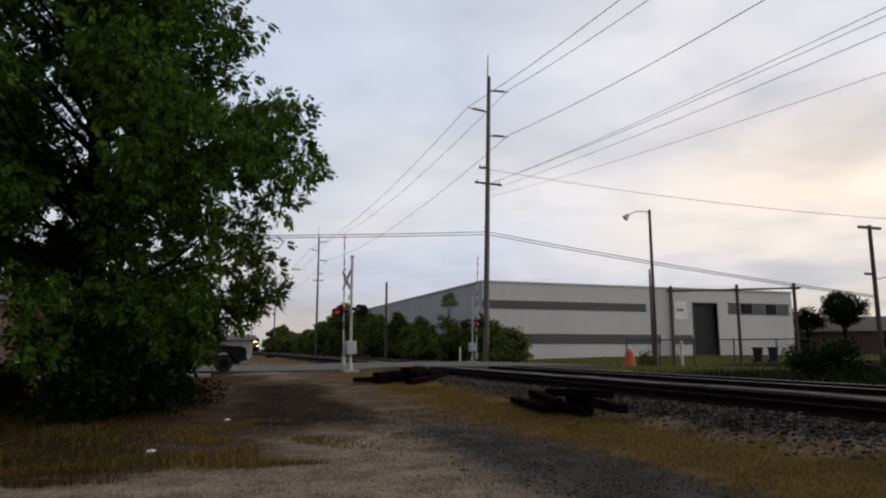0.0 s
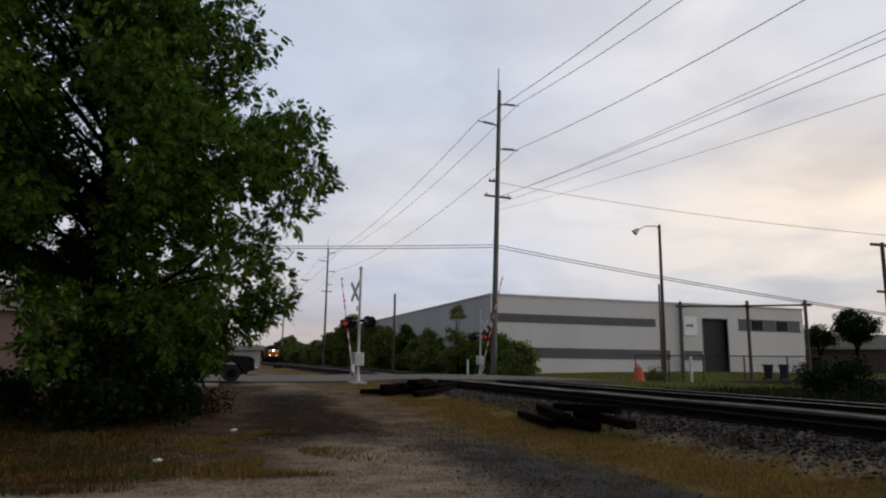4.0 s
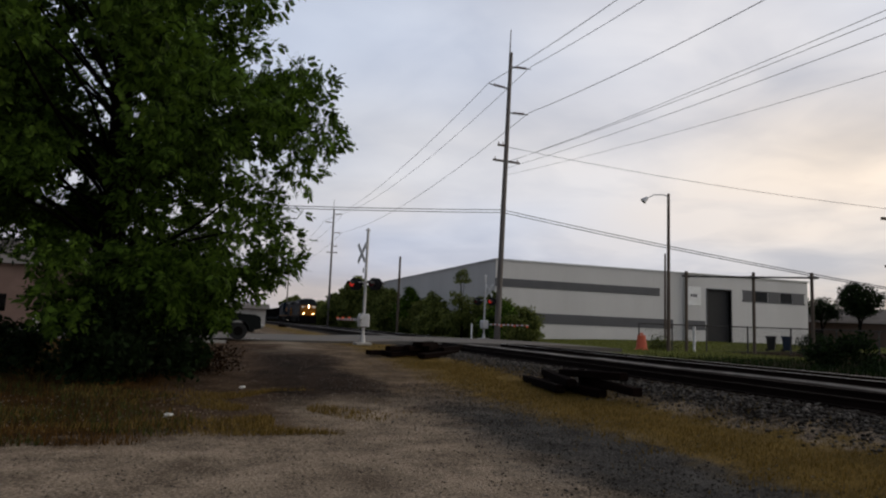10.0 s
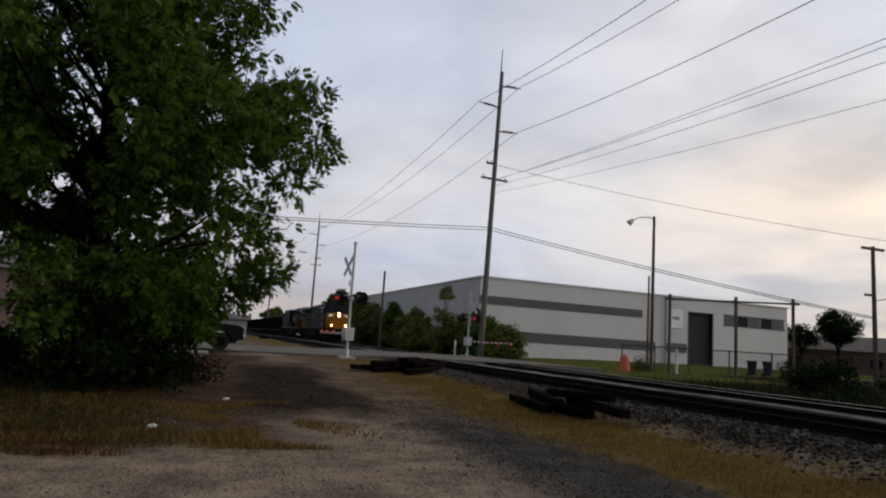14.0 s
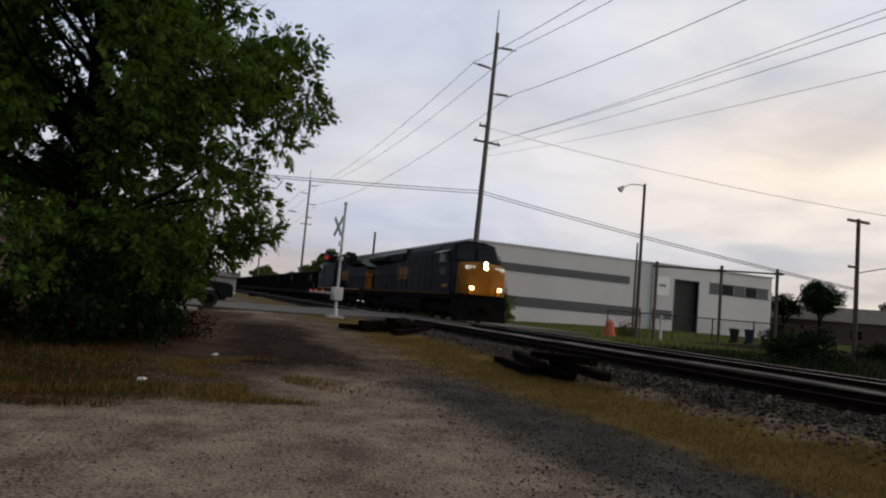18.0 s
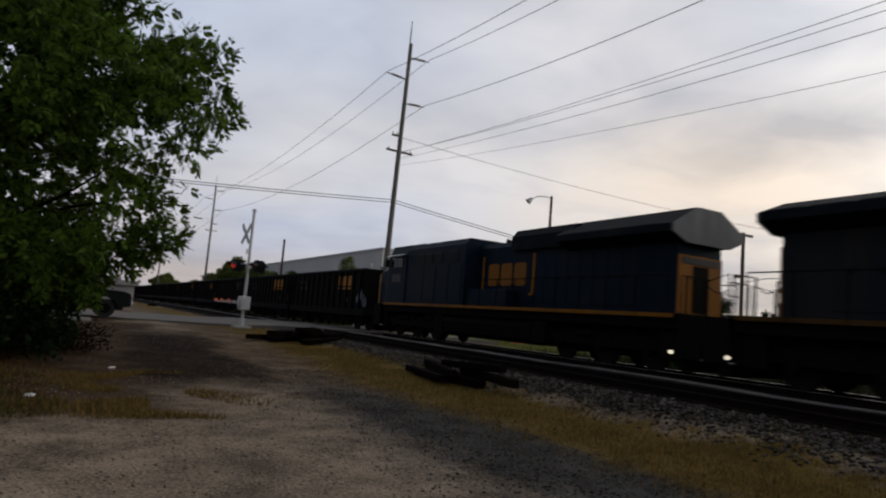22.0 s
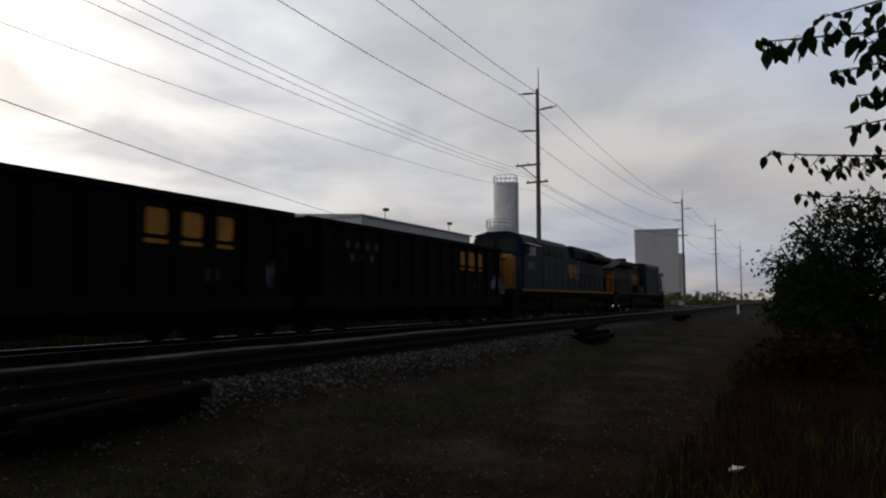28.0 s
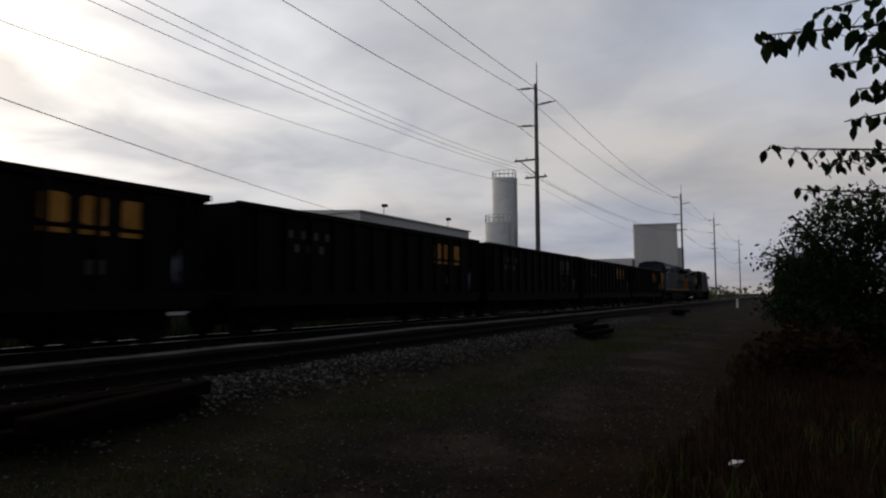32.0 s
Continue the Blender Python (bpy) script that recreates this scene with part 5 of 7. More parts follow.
# ---- buildings ----
def wall_box(name, x0, x1, y0, y1, z0, z1, t=0.3):
    ring = lambda z: [(x0, y0, z), (x1, y0, z), (x1, y1, z), (x0, y1, z)]
    inner = lambda z: [(x0 + t, y0 + t, z), (x1 - t, y0 + t, z), (x1 - t, y1 - t, z), (x0 + t, y1 - t, z)]
    return MB().loft([inner(z0), ring(z0), ring(z1), inner(z1), inner(z0)], caps=False)


def warehouse():
    # long hall north of the road: front across x, side along the tracks
    w = thing("warehouse", pose(0, 0, 0), "long pale grey warehouse with two charcoal bands and flat roof", "warehouse")
    X0, X1, Y0, Y1, ZT = 26.5, 49.69, 62.0, 150.0, 8.4
    part("wall", wall_box("wall", X0, X1, Y0, Y1, -0.3, ZT), M["clad"], w, "pale grey panel wall")
    part("roof", MB().box(X0 - 0.1, X1 + 0.1, Y0 - 0.1, Y1 + 0.1, ZT, ZT + 0.18), M["roof"], w)
    for z0, z1, xa, xb in ((5.72, 6.58, X0, 46.5), (2.1, 3.15, X0, 48.3)):
        part("band", MB().box(xa - 0.04, xb, Y0 - 0.06, Y0 - 0.002, z0, z1), M["band"], w, "charcoal painted band")
    for i in range(1, 9):
        xx = X0 + i * 2.4
        part("panel_joint", MB().box(xx - 0.012, xx + 0.012, Y0 - 0.012, Y0 - 0.003, 0, ZT), M["clad"], w)
    for i in range(1, 22):
        yy = Y0 + i * 4
        part("panel_joint", MB().box(X0 - 0.012, X0 - 0.003, yy - 0.02, yy + 0.02, 0, ZT), M["clad"], w)
    # entrance block
    X2, X3, Y2, Y3, ZB = 49.7, 67.8, 61.75, 80.0, 8.4
    e = thing("entrance_block", pose(0, 0, 0), "pale grey entrance block with a tall dark doorway and strip window", "building")
    dx0, dx1, dz = 52.8, 56.2, 6.8
    for b6 in ((X2, dx0, Y2, Y2 + 0.3, -0.3, ZB), (dx1, X3, Y2, Y2 + 0.3, -0.3, ZB), (dx0, dx1, Y2, Y2 + 0.3, dz, ZB), (X2, X2 + 0.3, Y2 + 0.3, Y3, -0.3, ZB), (X3 - 0.3, X3, Y2 + 0.3, Y3, -0.3, ZB), (X2, X3, Y3, Y3 + 0.3, -0.3, ZB)):
        part("wall", MB().box(*b6), M["clad"], e, "pale grey panel wall")
    part("roof", MB().box(X2 + 0.02, X3 + 0.2, Y2 - 0.15, Y3 + 0.4, ZB, ZB + 0.16), M["clad"], e)
    d = part("door", MB().box(dx0, dx1, Y2 + 0.35, Y2 + 0.42, 0, dz), M["black"], e, "dark doorway leaf")
    fr = part("door_frame", MB().box(dx0 - 0.12, dx0, Y2 - 0.05, Y2 + 0.3, 0, dz + 0.12).box(dx1, dx1 + 0.12, Y2 - 0.05, Y2 + 0.3, 0, dz + 0.12).box(dx0, dx1, Y2 - 0.05, Y2 + 0.3, dz, dz + 0.12), M["band"], e)
    for k in range(5):
        xa = 57.9 + k * 1.88
        part("window", MB().box(xa, xa + 1.80, Y2 - 0.03, Y2 - 0.004, 5.72, 6.85), M["glass"] if k % 2 else M["band"], e, "dark strip window pane")
    part("strip_frame", MB().box(57.8, 67.4, Y2 - 0.05, Y2 - 0.001, 6.85, 6.97).box(57.8, 67.4, Y2 - 0.05, Y2 - 0.001, 5.6, 5.72), M["band"], e)
    s = part("sign_board", MB().cbox(50.1, 51.9, Y2 - 0.09, Y2 - 0.02, 4.85, 7.0, 0.02), M["white"], e, "white square sign board")
    bars = MB()
    for k in range(3):
        bars.box(50.45 + k * 0.32, 50.69 + k * 0.32, Y2 - 0.1, Y2 - 0.091, 5.85 - 0.03 * k, 6.15)
    part("sign_bars", bars, M["band"], s)
    part("band", MB().box(X2 - 0.02, 52.5, Y2 - 0.06, Y2 - 0.002, 2.1, 3.15), M["band"], e, "charcoal painted band")
    # steel frame before the block
    f = thing("pipe_gantry", pose(0, 0, 0), "rusty steel post frame with a long crossbeam before the entrance block", "steel frame")
    P = ((29.2, 36.2), (32.6, 33.9), (35.2, 31.8))
    for x, y in P:
        z = ground_z(x, y)
        part("post", MB().cyl((x, y, z - 0.3), (x, y, 5.75), 0.10, n=10), M["pole_wood"], f)
        part("post_arm", MB().box(x - 0.3, x + 0.3, y - 0.05, y + 0.05, 5.35, 5.5), M["steel_dark"], f)
    part("crossbeam", MB().tube([Vector((29.0, 36.35, 5.42)), Vector((35.5, 31.55, 5.42))], 0.06, 8), M["steel_dark"], f)


warehouse()


def side_building(x0, x1, y0, y1, zt, label, doors):
    b = thing("warehouse", pose(0, 0, 0), label, "warehouse")
    part("wall", wall_box("wall", x0, x1, y0, y1, -0.3, zt), M["clad"], b, "white panel wall")
    part("roof", MB().loft([[(x0 - 0.2, y, zt), (x1 + 0.2, y, zt), (x1 + 0.2, y, zt + 0.15), ((x0 + x1) / 2, y, zt + 0.9), (x0 - 0.2, y, zt + 0.15)] for y in (y0 - 0.2, y1 + 0.2)]), M["roof"], b)
    n = int((y1 - y0) / 3)
    for i in range(1, n):
        yy = y0 + i * (y1 - y0) / n
        part("panel_joint", MB().box(x0 - 0.02, x0 - 0.003, yy - 0.02, yy + 0.02, 0, zt), M["roof"], b)
    for yy in doors:
        d = part("loading_door", MB().box(x0 - 0.05, x0 - 0.004, yy - 1.5, yy + 1.5, 0.4, 4.0), M["white"], b, "white roller door")
    return b


side_building(35.0, 60.0, -42.0, 17.0, 6.15, "long low white metal building beyond the tracks", (8, -4, -20))
side_building(38.0, 62.0, -76.5, -52.5, 9.8, "white metal building with flood lamps on its roof", (-60,))
for yy in (-56.5, -70.5):
    f = thing("flood_lamp", pose(37.9, yy, 9.9), "small black flood lamp on the roof edge", "lamp", "roof lamps")
    part("stem", MB().cyl((0, 0, 0), (0, 0, 0.9), 0.04, n=6), M["black"], f)
    part("head", MB().cbox(-0.35, 0.15, -0.25, 0.25, 0.8, 1.1, 0.04), M["black"], f)


def silo(x, y, r, top, label, rail):
    s = thing("silo", pose(x, y, 0.3), label, "silo", "silos")
    part("shell", MB().cyl((0, 0, -0.5), (0, 0, top), r, n=32), M["white"], s, smooth=True)
    for k in range(1, 7):
        part("hoop", MB().cyl((0, 0, top * k / 7 - 0.04), (0, 0, top * k / 7 + 0.04), r + 0.02, n=32, caps=False), M["white"], s)
    if rail:
        rl = MB()
        for k in range(16):
            a = 2 * math.pi * k / 16
            rl.cyl((r * math.cos(a), r * math.sin(a), top), (r * math.cos(a), r * math.sin(a), top + 1.2), 0.05, n=5)
        for zz in (0.6, 1.2):
            rl.tube([Vector((r * math.cos(2 * math.pi * k / 24), r * math.sin(2 * math.pi * k / 24), top + zz)) for k in range(25)], 0.05)
        part("railing", rl, M["galv"], s, "steel guard railing")
    part("ladder", MB().box(-r - 0.25, -r - 0.05, -0.25, 0.25, 1, top), M["galv"], s)


silo(43.8, -102.3, 2.0, 20.9, "tall white cylindrical silo with a railing on top", True)
silo(42.8, -97.3, 2.1, 12.9, "short cream tank with a railing beside the silo", True)


def block():
    b = thing("plant_tower", pose(-0.9, 0, 0), "tall windowless pale grey plant tower", "industrial building")
    part("tower", MB().loft([[(x, y, z) for x, y in ((27.0, -169.0), (37.0, -167.0), (42, -190), (32, -192))] for z in (-0.5, 18.6)]), M["clad"], b, "pale grey panel tower")
    part("parapet", MB().loft([[(x, y, z) for x, y in ((26.9, -168.9), (37.1, -166.9), (42.1, -190.1), (31.9, -192.1))] for z in (18.6, 19.1)]), M["roof"], b)
    part("annex", MB().box(37.5, 50, -176, -166, -0.5, 10.6), M["clad"], b)
    part("low_hall", MB().box(49, 75, -175, -160, -0.5, 7.0), M["clad"], b)
    part("stair_shaft", MB().box(26.0, 27.2, -172, -169.5, -0.5, 13.0), M["clad"], b)


block()


def house(x, y, w, d, h, turn, label, wallm, windows=(-0.3, 0.05, 0.34)):
    g = ground_z(x, y)
    b = thing("house", pose(x, y, g, 0, 0, turn), label, "house", "houses")
    part("wall", wall_box("wall", -w / 2, w / 2, -d / 2, d / 2, -0.3, h), wallm, b)
    part("roof", MB().loft([[(xx, -d / 2 - 0.5, h), (xx, d / 2 + 0.5, h), (xx, 0, h + d * 0.22)] for xx in (-w / 2 - 0.5, w / 2 + 0.5)]), M["shingle"], b, "low brown shingle roof")
    for k in windows:
        part("window", MB().box(w * k - 0.7, w * k + 0.7, -d / 2 - 0.03, -d / 2 - 0.003, 0.9, 2.1), M["glass"], b)
    return b


house(-1.6, 93.5, 15, 3, 2.3, 0, "small pale shed far up the line", M["concrete"], ())
house(90.5, 69.0, 28, 10, 3.2, -53, "low dark brick house with a long shingle roof beyond the fence", M["brick_dark"])
house(112, 66, 17, 9, 2.6, 30, "low house with a brown shingle roof beyond the fence", M["brick"])
house(-16.0, 58.0, 24, 10, 4.2, 0, "low pinkish brick building behind the tree", M["brick"])


# ---- fence, bins, barrel, posts and other small things beyond the tracks ----
def chain_fence():
    pts = [(27.5, 39.0), (30.9, 36.3), (36.2, 31.0), (40.5, 26.0), (43.5, 20.5)]
    f = thing("chain_link_fence", pose(0, 0, 0), "sagging grey chain link fence with steel posts", "fence")
    mesh = MB()
    for (xa, ya), (xb, yb) in zip(pts[:-1], pts[1:]):
        n = max(2, round(math.hypot(xb - xa, yb - ya) / 2.6))
        for i in range(n):
            x, y = xa + (xb - xa) * i / n, ya + (yb - ya) * i / n
            part("fence_post", MB().cyl((x, y, 0.1), (x, y, 2.25), 0.05, n=6), M["steel_dark"], f)
        part("top_rail", MB().cyl((xa, ya, 2.2), (xb, yb, 2.2), 0.04, n=6), M["steel_dark"], f)
        L = math.hypot(xb - xa, yb - ya)
        k = int(L / 0.14)
        d = Vector(((xb - xa) / L, (yb - ya) / L, 0))
        for i in range(-14, k):
            for s in (1, -1):
                a0 = max(0.0, i * 0.14)
                o = Vector((xa, ya, 0.3))
                p0, p1 = (0.0, i * 0.14) if s > 0 else (1.9, i * 0.14)
                q = o + d * (i * 0.14) + Vector((0, 0, p0))
                r = o + d * (i * 0.14 + 1.9) + Vector((0, 0, 1.9 - p0))
                if i < 0 or i * 0.14 + 1.9 > L:
                    continue
                nrm = Vector((0, 0, 1)).cross(d) * 0.004
                up = Vector((0, 0, 0.006))
                mesh.add([q - up, q + up, r + up, r - up], [(0, 1, 2, 3)])
    tagged(part("wire_mesh", mesh, M["steel_dark"], f, "woven wire mesh"), kind="stuff")


chain_fence()


def small_things():
    z = ground_z
    x, y = 27.0, 38.0
    b = thing("orange_barrel", pose(x, y, z(x, y)), "faded orange plastic traffic barrel in the grass", "barrel")
    part("shell", MB().cyl((0, 0, 0), (0, 0, 0.10), 0.46, 0.44, 16).cyl((0, 0, 0.10), (0, 0, 0.98), 0.37, 0.27, 16), M["orange"], b, smooth=True)
    part("handle", MB().box(-0.12, 0.12, -0.03, 0.03, 1.0, 1.14), M["orange"], b)
    for x, y, m, lab in ((36.8, 36.7, "black", "tall black wheeled rubbish bin by the fence"), (37.7, 36.2, "bluebin", "blue wheeled rubbish bin by the fence")):
        t = thing("wheeled_bin", pose(x, y, z(x, y), 0, 0, 35), lab, "rubbish bin", "rubbish bins")
        part("body", MB().loft([[(-0.18, -0.20, 0.08), (0.18, -0.20, 0.08), (0.18, 0.20, 0.08), (-0.18, 0.20, 0.08)], [(-0.27, -0.30, 1.0), (0.27, -0.30, 1.0), (0.27, 0.30, 1.0), (-0.27, 0.30, 1.0)]]), M[m], t)
        part("lid", MB().cbox(-0.29, 0.29, -0.33, 0.35, 1.0, 1.07, 0.02), M[m], t)
        part("grip_bar", MB().cyl((-0.24, 0.37, 0.98), (0.24, 0.37, 0.98), 0.02, n=6), M[m], t)
        for s in (-1, 1):
            part("wheel", MB().cyl((s * 0.20, 0.26, 0.10), (s * 0.26, 0.26, 0.10), 0.10, n=12), M["rubber"], t)
    def post(x, y, h, r, label, m="white"):
        p = thing("marker_post", pose(x, y, z(x, y)), label, "post", "marker posts")
        part("post", MB().cyl((0, 0, -0.2), (0, 0, h), r, n=10), M[m], p)
        return p
    post(30.4, 36.9, 1.7, 0.09, "short white marker post by the fence")
    post(14.9 + 3.0, 46.2, 1.3, 0.06, "short white marker post by the crossing")
    post(7.2, -84.0, 1.0, 0.11, "short white marker post beside the track")
    p = post(24.6, 16.4, 3.5, 0.13, "white pole with a dark cap like a lantern")
    part("cap", MB().cyl((0, 0, 3.5), (0, 0, 3.62), 0.42, 0.3, 12).cyl((0, 0, 3.2), (0, 0, 3.5), 0.16, 0.22, 12), M["steel_dark"], p)
    part("collar", MB().cyl((0, 0, 1.8), (0, 0, 1.9), 0.2, n=12), M["steel_dark"], p)
    # leaning dark stake at the ballast edge
    x, y = 8.75, -2.0
    p = thing("stake", pose(x, y, z(x, y), 0, 14, 0), "dark leaning timber stake at the ballast edge", "post")
    part("stake", MB().cbox(-0.08, 0.08, -0.08, 0.08, -0.2, 0.75, 0.015), M["tie_old"], p)
    # fire hydrant by the brick building
    x, y = -9.6, 42.0
    h = thing("fire_hydrant", pose(x, y, 0.5), "small yellowish fire hydrant on the verge", "fire hydrant")
    part("barrel", MB().cyl((0, 0, 0), (0, 0, 0.62), 0.13, 0.12, 12), M["concrete"], h)
    part("bonnet", MB().cyl((0, 0, 0.62), (0, 0, 0.82), 0.15, 0.05, 12), M["concrete"], h)
    for s in (-1, 1):
        part("outlet", MB().cyl((0, 0, 0.5), (s * 0.24, 0, 0.5), 0.06, n=8), M["concrete"], h)
    # litter
    rng = random.Random(5)
    for x, y in ((-0.7, 11.2), (1.9, -8.2), (0.5, 15.2)):
        m = MB()
        ring = []
        for k in range(7):
            a = 2 * math.pi * k / 7
            ring.append((0.09 * math.cos(a) * rng.uniform(0.6, 1.4), 0.07 * math.sin(a) * rng.uniform(0.6, 1.4), rng.uniform(0.0, 0.05)))
        m.add(ring + [(0, 0, 0.06)] + [(0, 0, -0.01)], [(k, (k + 1) % 7, 7) for k in range(7)] + [((k + 1) % 7, k, 8) for k in range(7)])
        solid("paper_scrap", m, M["white"], "crumpled scrap of white paper on the ground", "litter", "litter", m=pose(x, y, z(x, y) + 0.02, 0, 0, rng.uniform(0, 360)) )


small_things()


# ---- the waiting pickup ----
def pickup(x, y, zz, turn):
    t = thing("pickup_truck", pose(x, y, zz, 0, 0, turn), "dark green-black pickup truck waiting at the crossing", "pickup truck")
    # local x forward, nose at +2.75
    W = 0.98
    arch = [(0.50 * math.cos(radians(q)), 0.42 + 0.50 * math.sin(radians(q))) for q in range(0, 181, 20)]
    prof = [(-2.7, 0.55), (-2.75, 1.2), (-0.75, 1.22), (-0.65, 1.28), (1.15, 1.28), (2.5, 1.2), (2.74, 1.1), (2.78, 0.55)]
    prof += [(1.75 + x_, z_) for x_, z_ in arch] + [(1.1, 0.44), (-1.1, 0.44)] + [(-1.75 + x_, z_) for x_, z_ in arch]
    part("body", MB().loft([[(x_, y_, z_) for x_, z_ in prof] for y_ in (-W, W)]), M["truck"], t)
    part("underframe", MB().box(-2.4, 2.5, -0.6, 0.6, 0.36, 0.8), M["black"], t)
    cabp = [(-0.75, 1.22), (-0.55, 1.88), (-0.35, 1.96), (0.55, 1.94), (1.25, 1.26)]
    c = part("cab", MB().loft([[(x_, s * (W - 0.06 - 0.12 * (z_ > 1.6)), z_) for x_, z_ in cabp] for s in (-1, 1)]), M["truck"], t)
    for s in (-1, 1):
        part("side_window", MB().add([(-0.5, s * 0.925, 1.32), (1.0, s * 0.925, 1.32), (0.5, s * 0.815, 1.86), (-0.42, s * 0.815, 1.86)], [(0, 1, 2, 3)]), M["glass"], c)
        part("headlight", MB().cbox(2.70, 2.80, s * 0.72 - 0.18, s * 0.72 + 0.18, 0.84, 1.04, 0.02), M["chrome"], t, "clear headlight")
        for xx in (-1.75, 1.75):
            w = part("wheel", MB().cyl((xx, s * 0.68, 0.40), (xx, s * 0.94, 0.40), 0.40, n=24), M["rubber"], t, smooth=True)
            part("rim", MB().cyl((xx, s * 0.93, 0.40), (xx, s * 0.955, 0.40), 0.22, n=14), M["under"], w)
    part("windscreen", MB().add([(1.21, -0.80, 1.32), (1.21, 0.80, 1.32), (0.64, 0.72, 1.88), (0.64, -0.72, 1.88)], [(0, 1, 2, 3)]), M["glass"], c)
    part("bumper", MB().cbox(2.74, 2.90, -0.95, 0.95, 0.52, 0.74, 0.04), M["chrome"], t, "chrome front bumper")
    part("grille", MB().box(2.77, 2.79, -0.5, 0.5, 0.78, 1.06), M["black"], t)


pickup(-0.95, 33.6, 0.52, 2)


# ---- plants ----
def leaf_cloud(centres, radii, per, size, rng, droop=0.35, flat=0.75):
    """Rhombic leaves round cluster centres: vertices and quads."""
    n = sum(per)
    c = np.repeat(np.asarray(centres, float), per, axis=0)
    r = np.repeat(np.asarray(radii, float), per)
    d = rng.normal(size=(n, 3))
    d /= np.linalg.norm(d, axis=1)[:, None]
    d[:, 2] *= flat
    p = c + d * (r * rng.random(n) ** 0.45)[:, None]
    ax = rng.normal(size=(n, 3))
    ax[:, 2] -= droop
    ax /= np.linalg.norm(ax, axis=1)[:, None]
    side = np.cross(ax, rng.normal(size=(n, 3)))
    side /= np.linalg.norm(side, axis=1)[:, None]
    ln = size * (0.6 + 0.8 * rng.random(n))[:, None]
    w = ln * 0.24
    v = np.stack([p, p + ax * ln * 0.5 + side * w, p + ax * ln, p + ax * ln * 0.5 - side * w], 1).reshape(-1, 3)
    f = np.arange(4 * n).reshape(n, 4)
    return v, f


def spray_cloud(centres, radii, per, size, rng):
    """Feathery compound leaves: nine leaflets along each drooping stalk."""
    n = sum(per)
    c = np.repeat(np.asarray(centres, float), per, axis=0)
    r = np.repeat(np.asarray(radii, float), per)
    d = rng.normal(size=(n, 3))
    d /= np.linalg.norm(d, axis=1)[:, None]
    d[:, 2] *= 0.7
    p = c + d * (r * rng.random(n) ** 0.5)[:, None]
    ax = d + 0.6 * rng.normal(size=(n, 3)) + np.array([0, 0, -0.25])
    ax /= np.linalg.norm(ax, axis=1)[:, None]
    side = np.cross(ax, rng.normal(size=(n, 3)))
    side /= np.linalg.norm(side, axis=1)[:, None]
    nor = np.cross(ax, side)
    ln = (size * (0.7 + 0.6 * rng.random(n)))[:, None]
    vs = []
    for k in range(9):
        u = (0.25 + 0.16 * (k // 2)) if k < 8 else 1.0
        s = 0.0 if k == 8 else (1 if k % 2 else -1)
        o = p + ax * ln * u + nor * ln * (-0.25 * u * u)
        la = (side * s + ax * (0.55 if s else 1.0) - np.array([0, 0, 0.15])) * ln * (0.52 if s else 0.42)
        w = np.cross(la, nor) * 0.19
        vs.append(np.stack([o, o + la * 0.45 + w, o + la, o + la * 0.45 - w], 1))
    v = np.stack(vs, 1).reshape(-1, 3)
    return v, np.arange(len(v)).reshape(-1, 4)


def limb(mb, a, b, r0, r1, rng, bend=0.12, n=5, sides=7):
    a, b = Vector(a), Vector(b)
    L = (b - a).length
    off = Vector((rng.uniform(-1, 1), rng.uniform(-1, 1), rng.uniform(0, 1))) * L * bend
    pts = [a.lerp(b, i / n) + off * math.sin(math.pi * i / n) for i in range(n + 1)]
    mb.tube(pts, [r0 + (r1 - r0) * i / n for i in range(n + 1)], sides)
    return pts


def crown_radius(prof, z):
    return float(np.interp(z, [p[0] for p in prof], [p[1] for p in prof]))


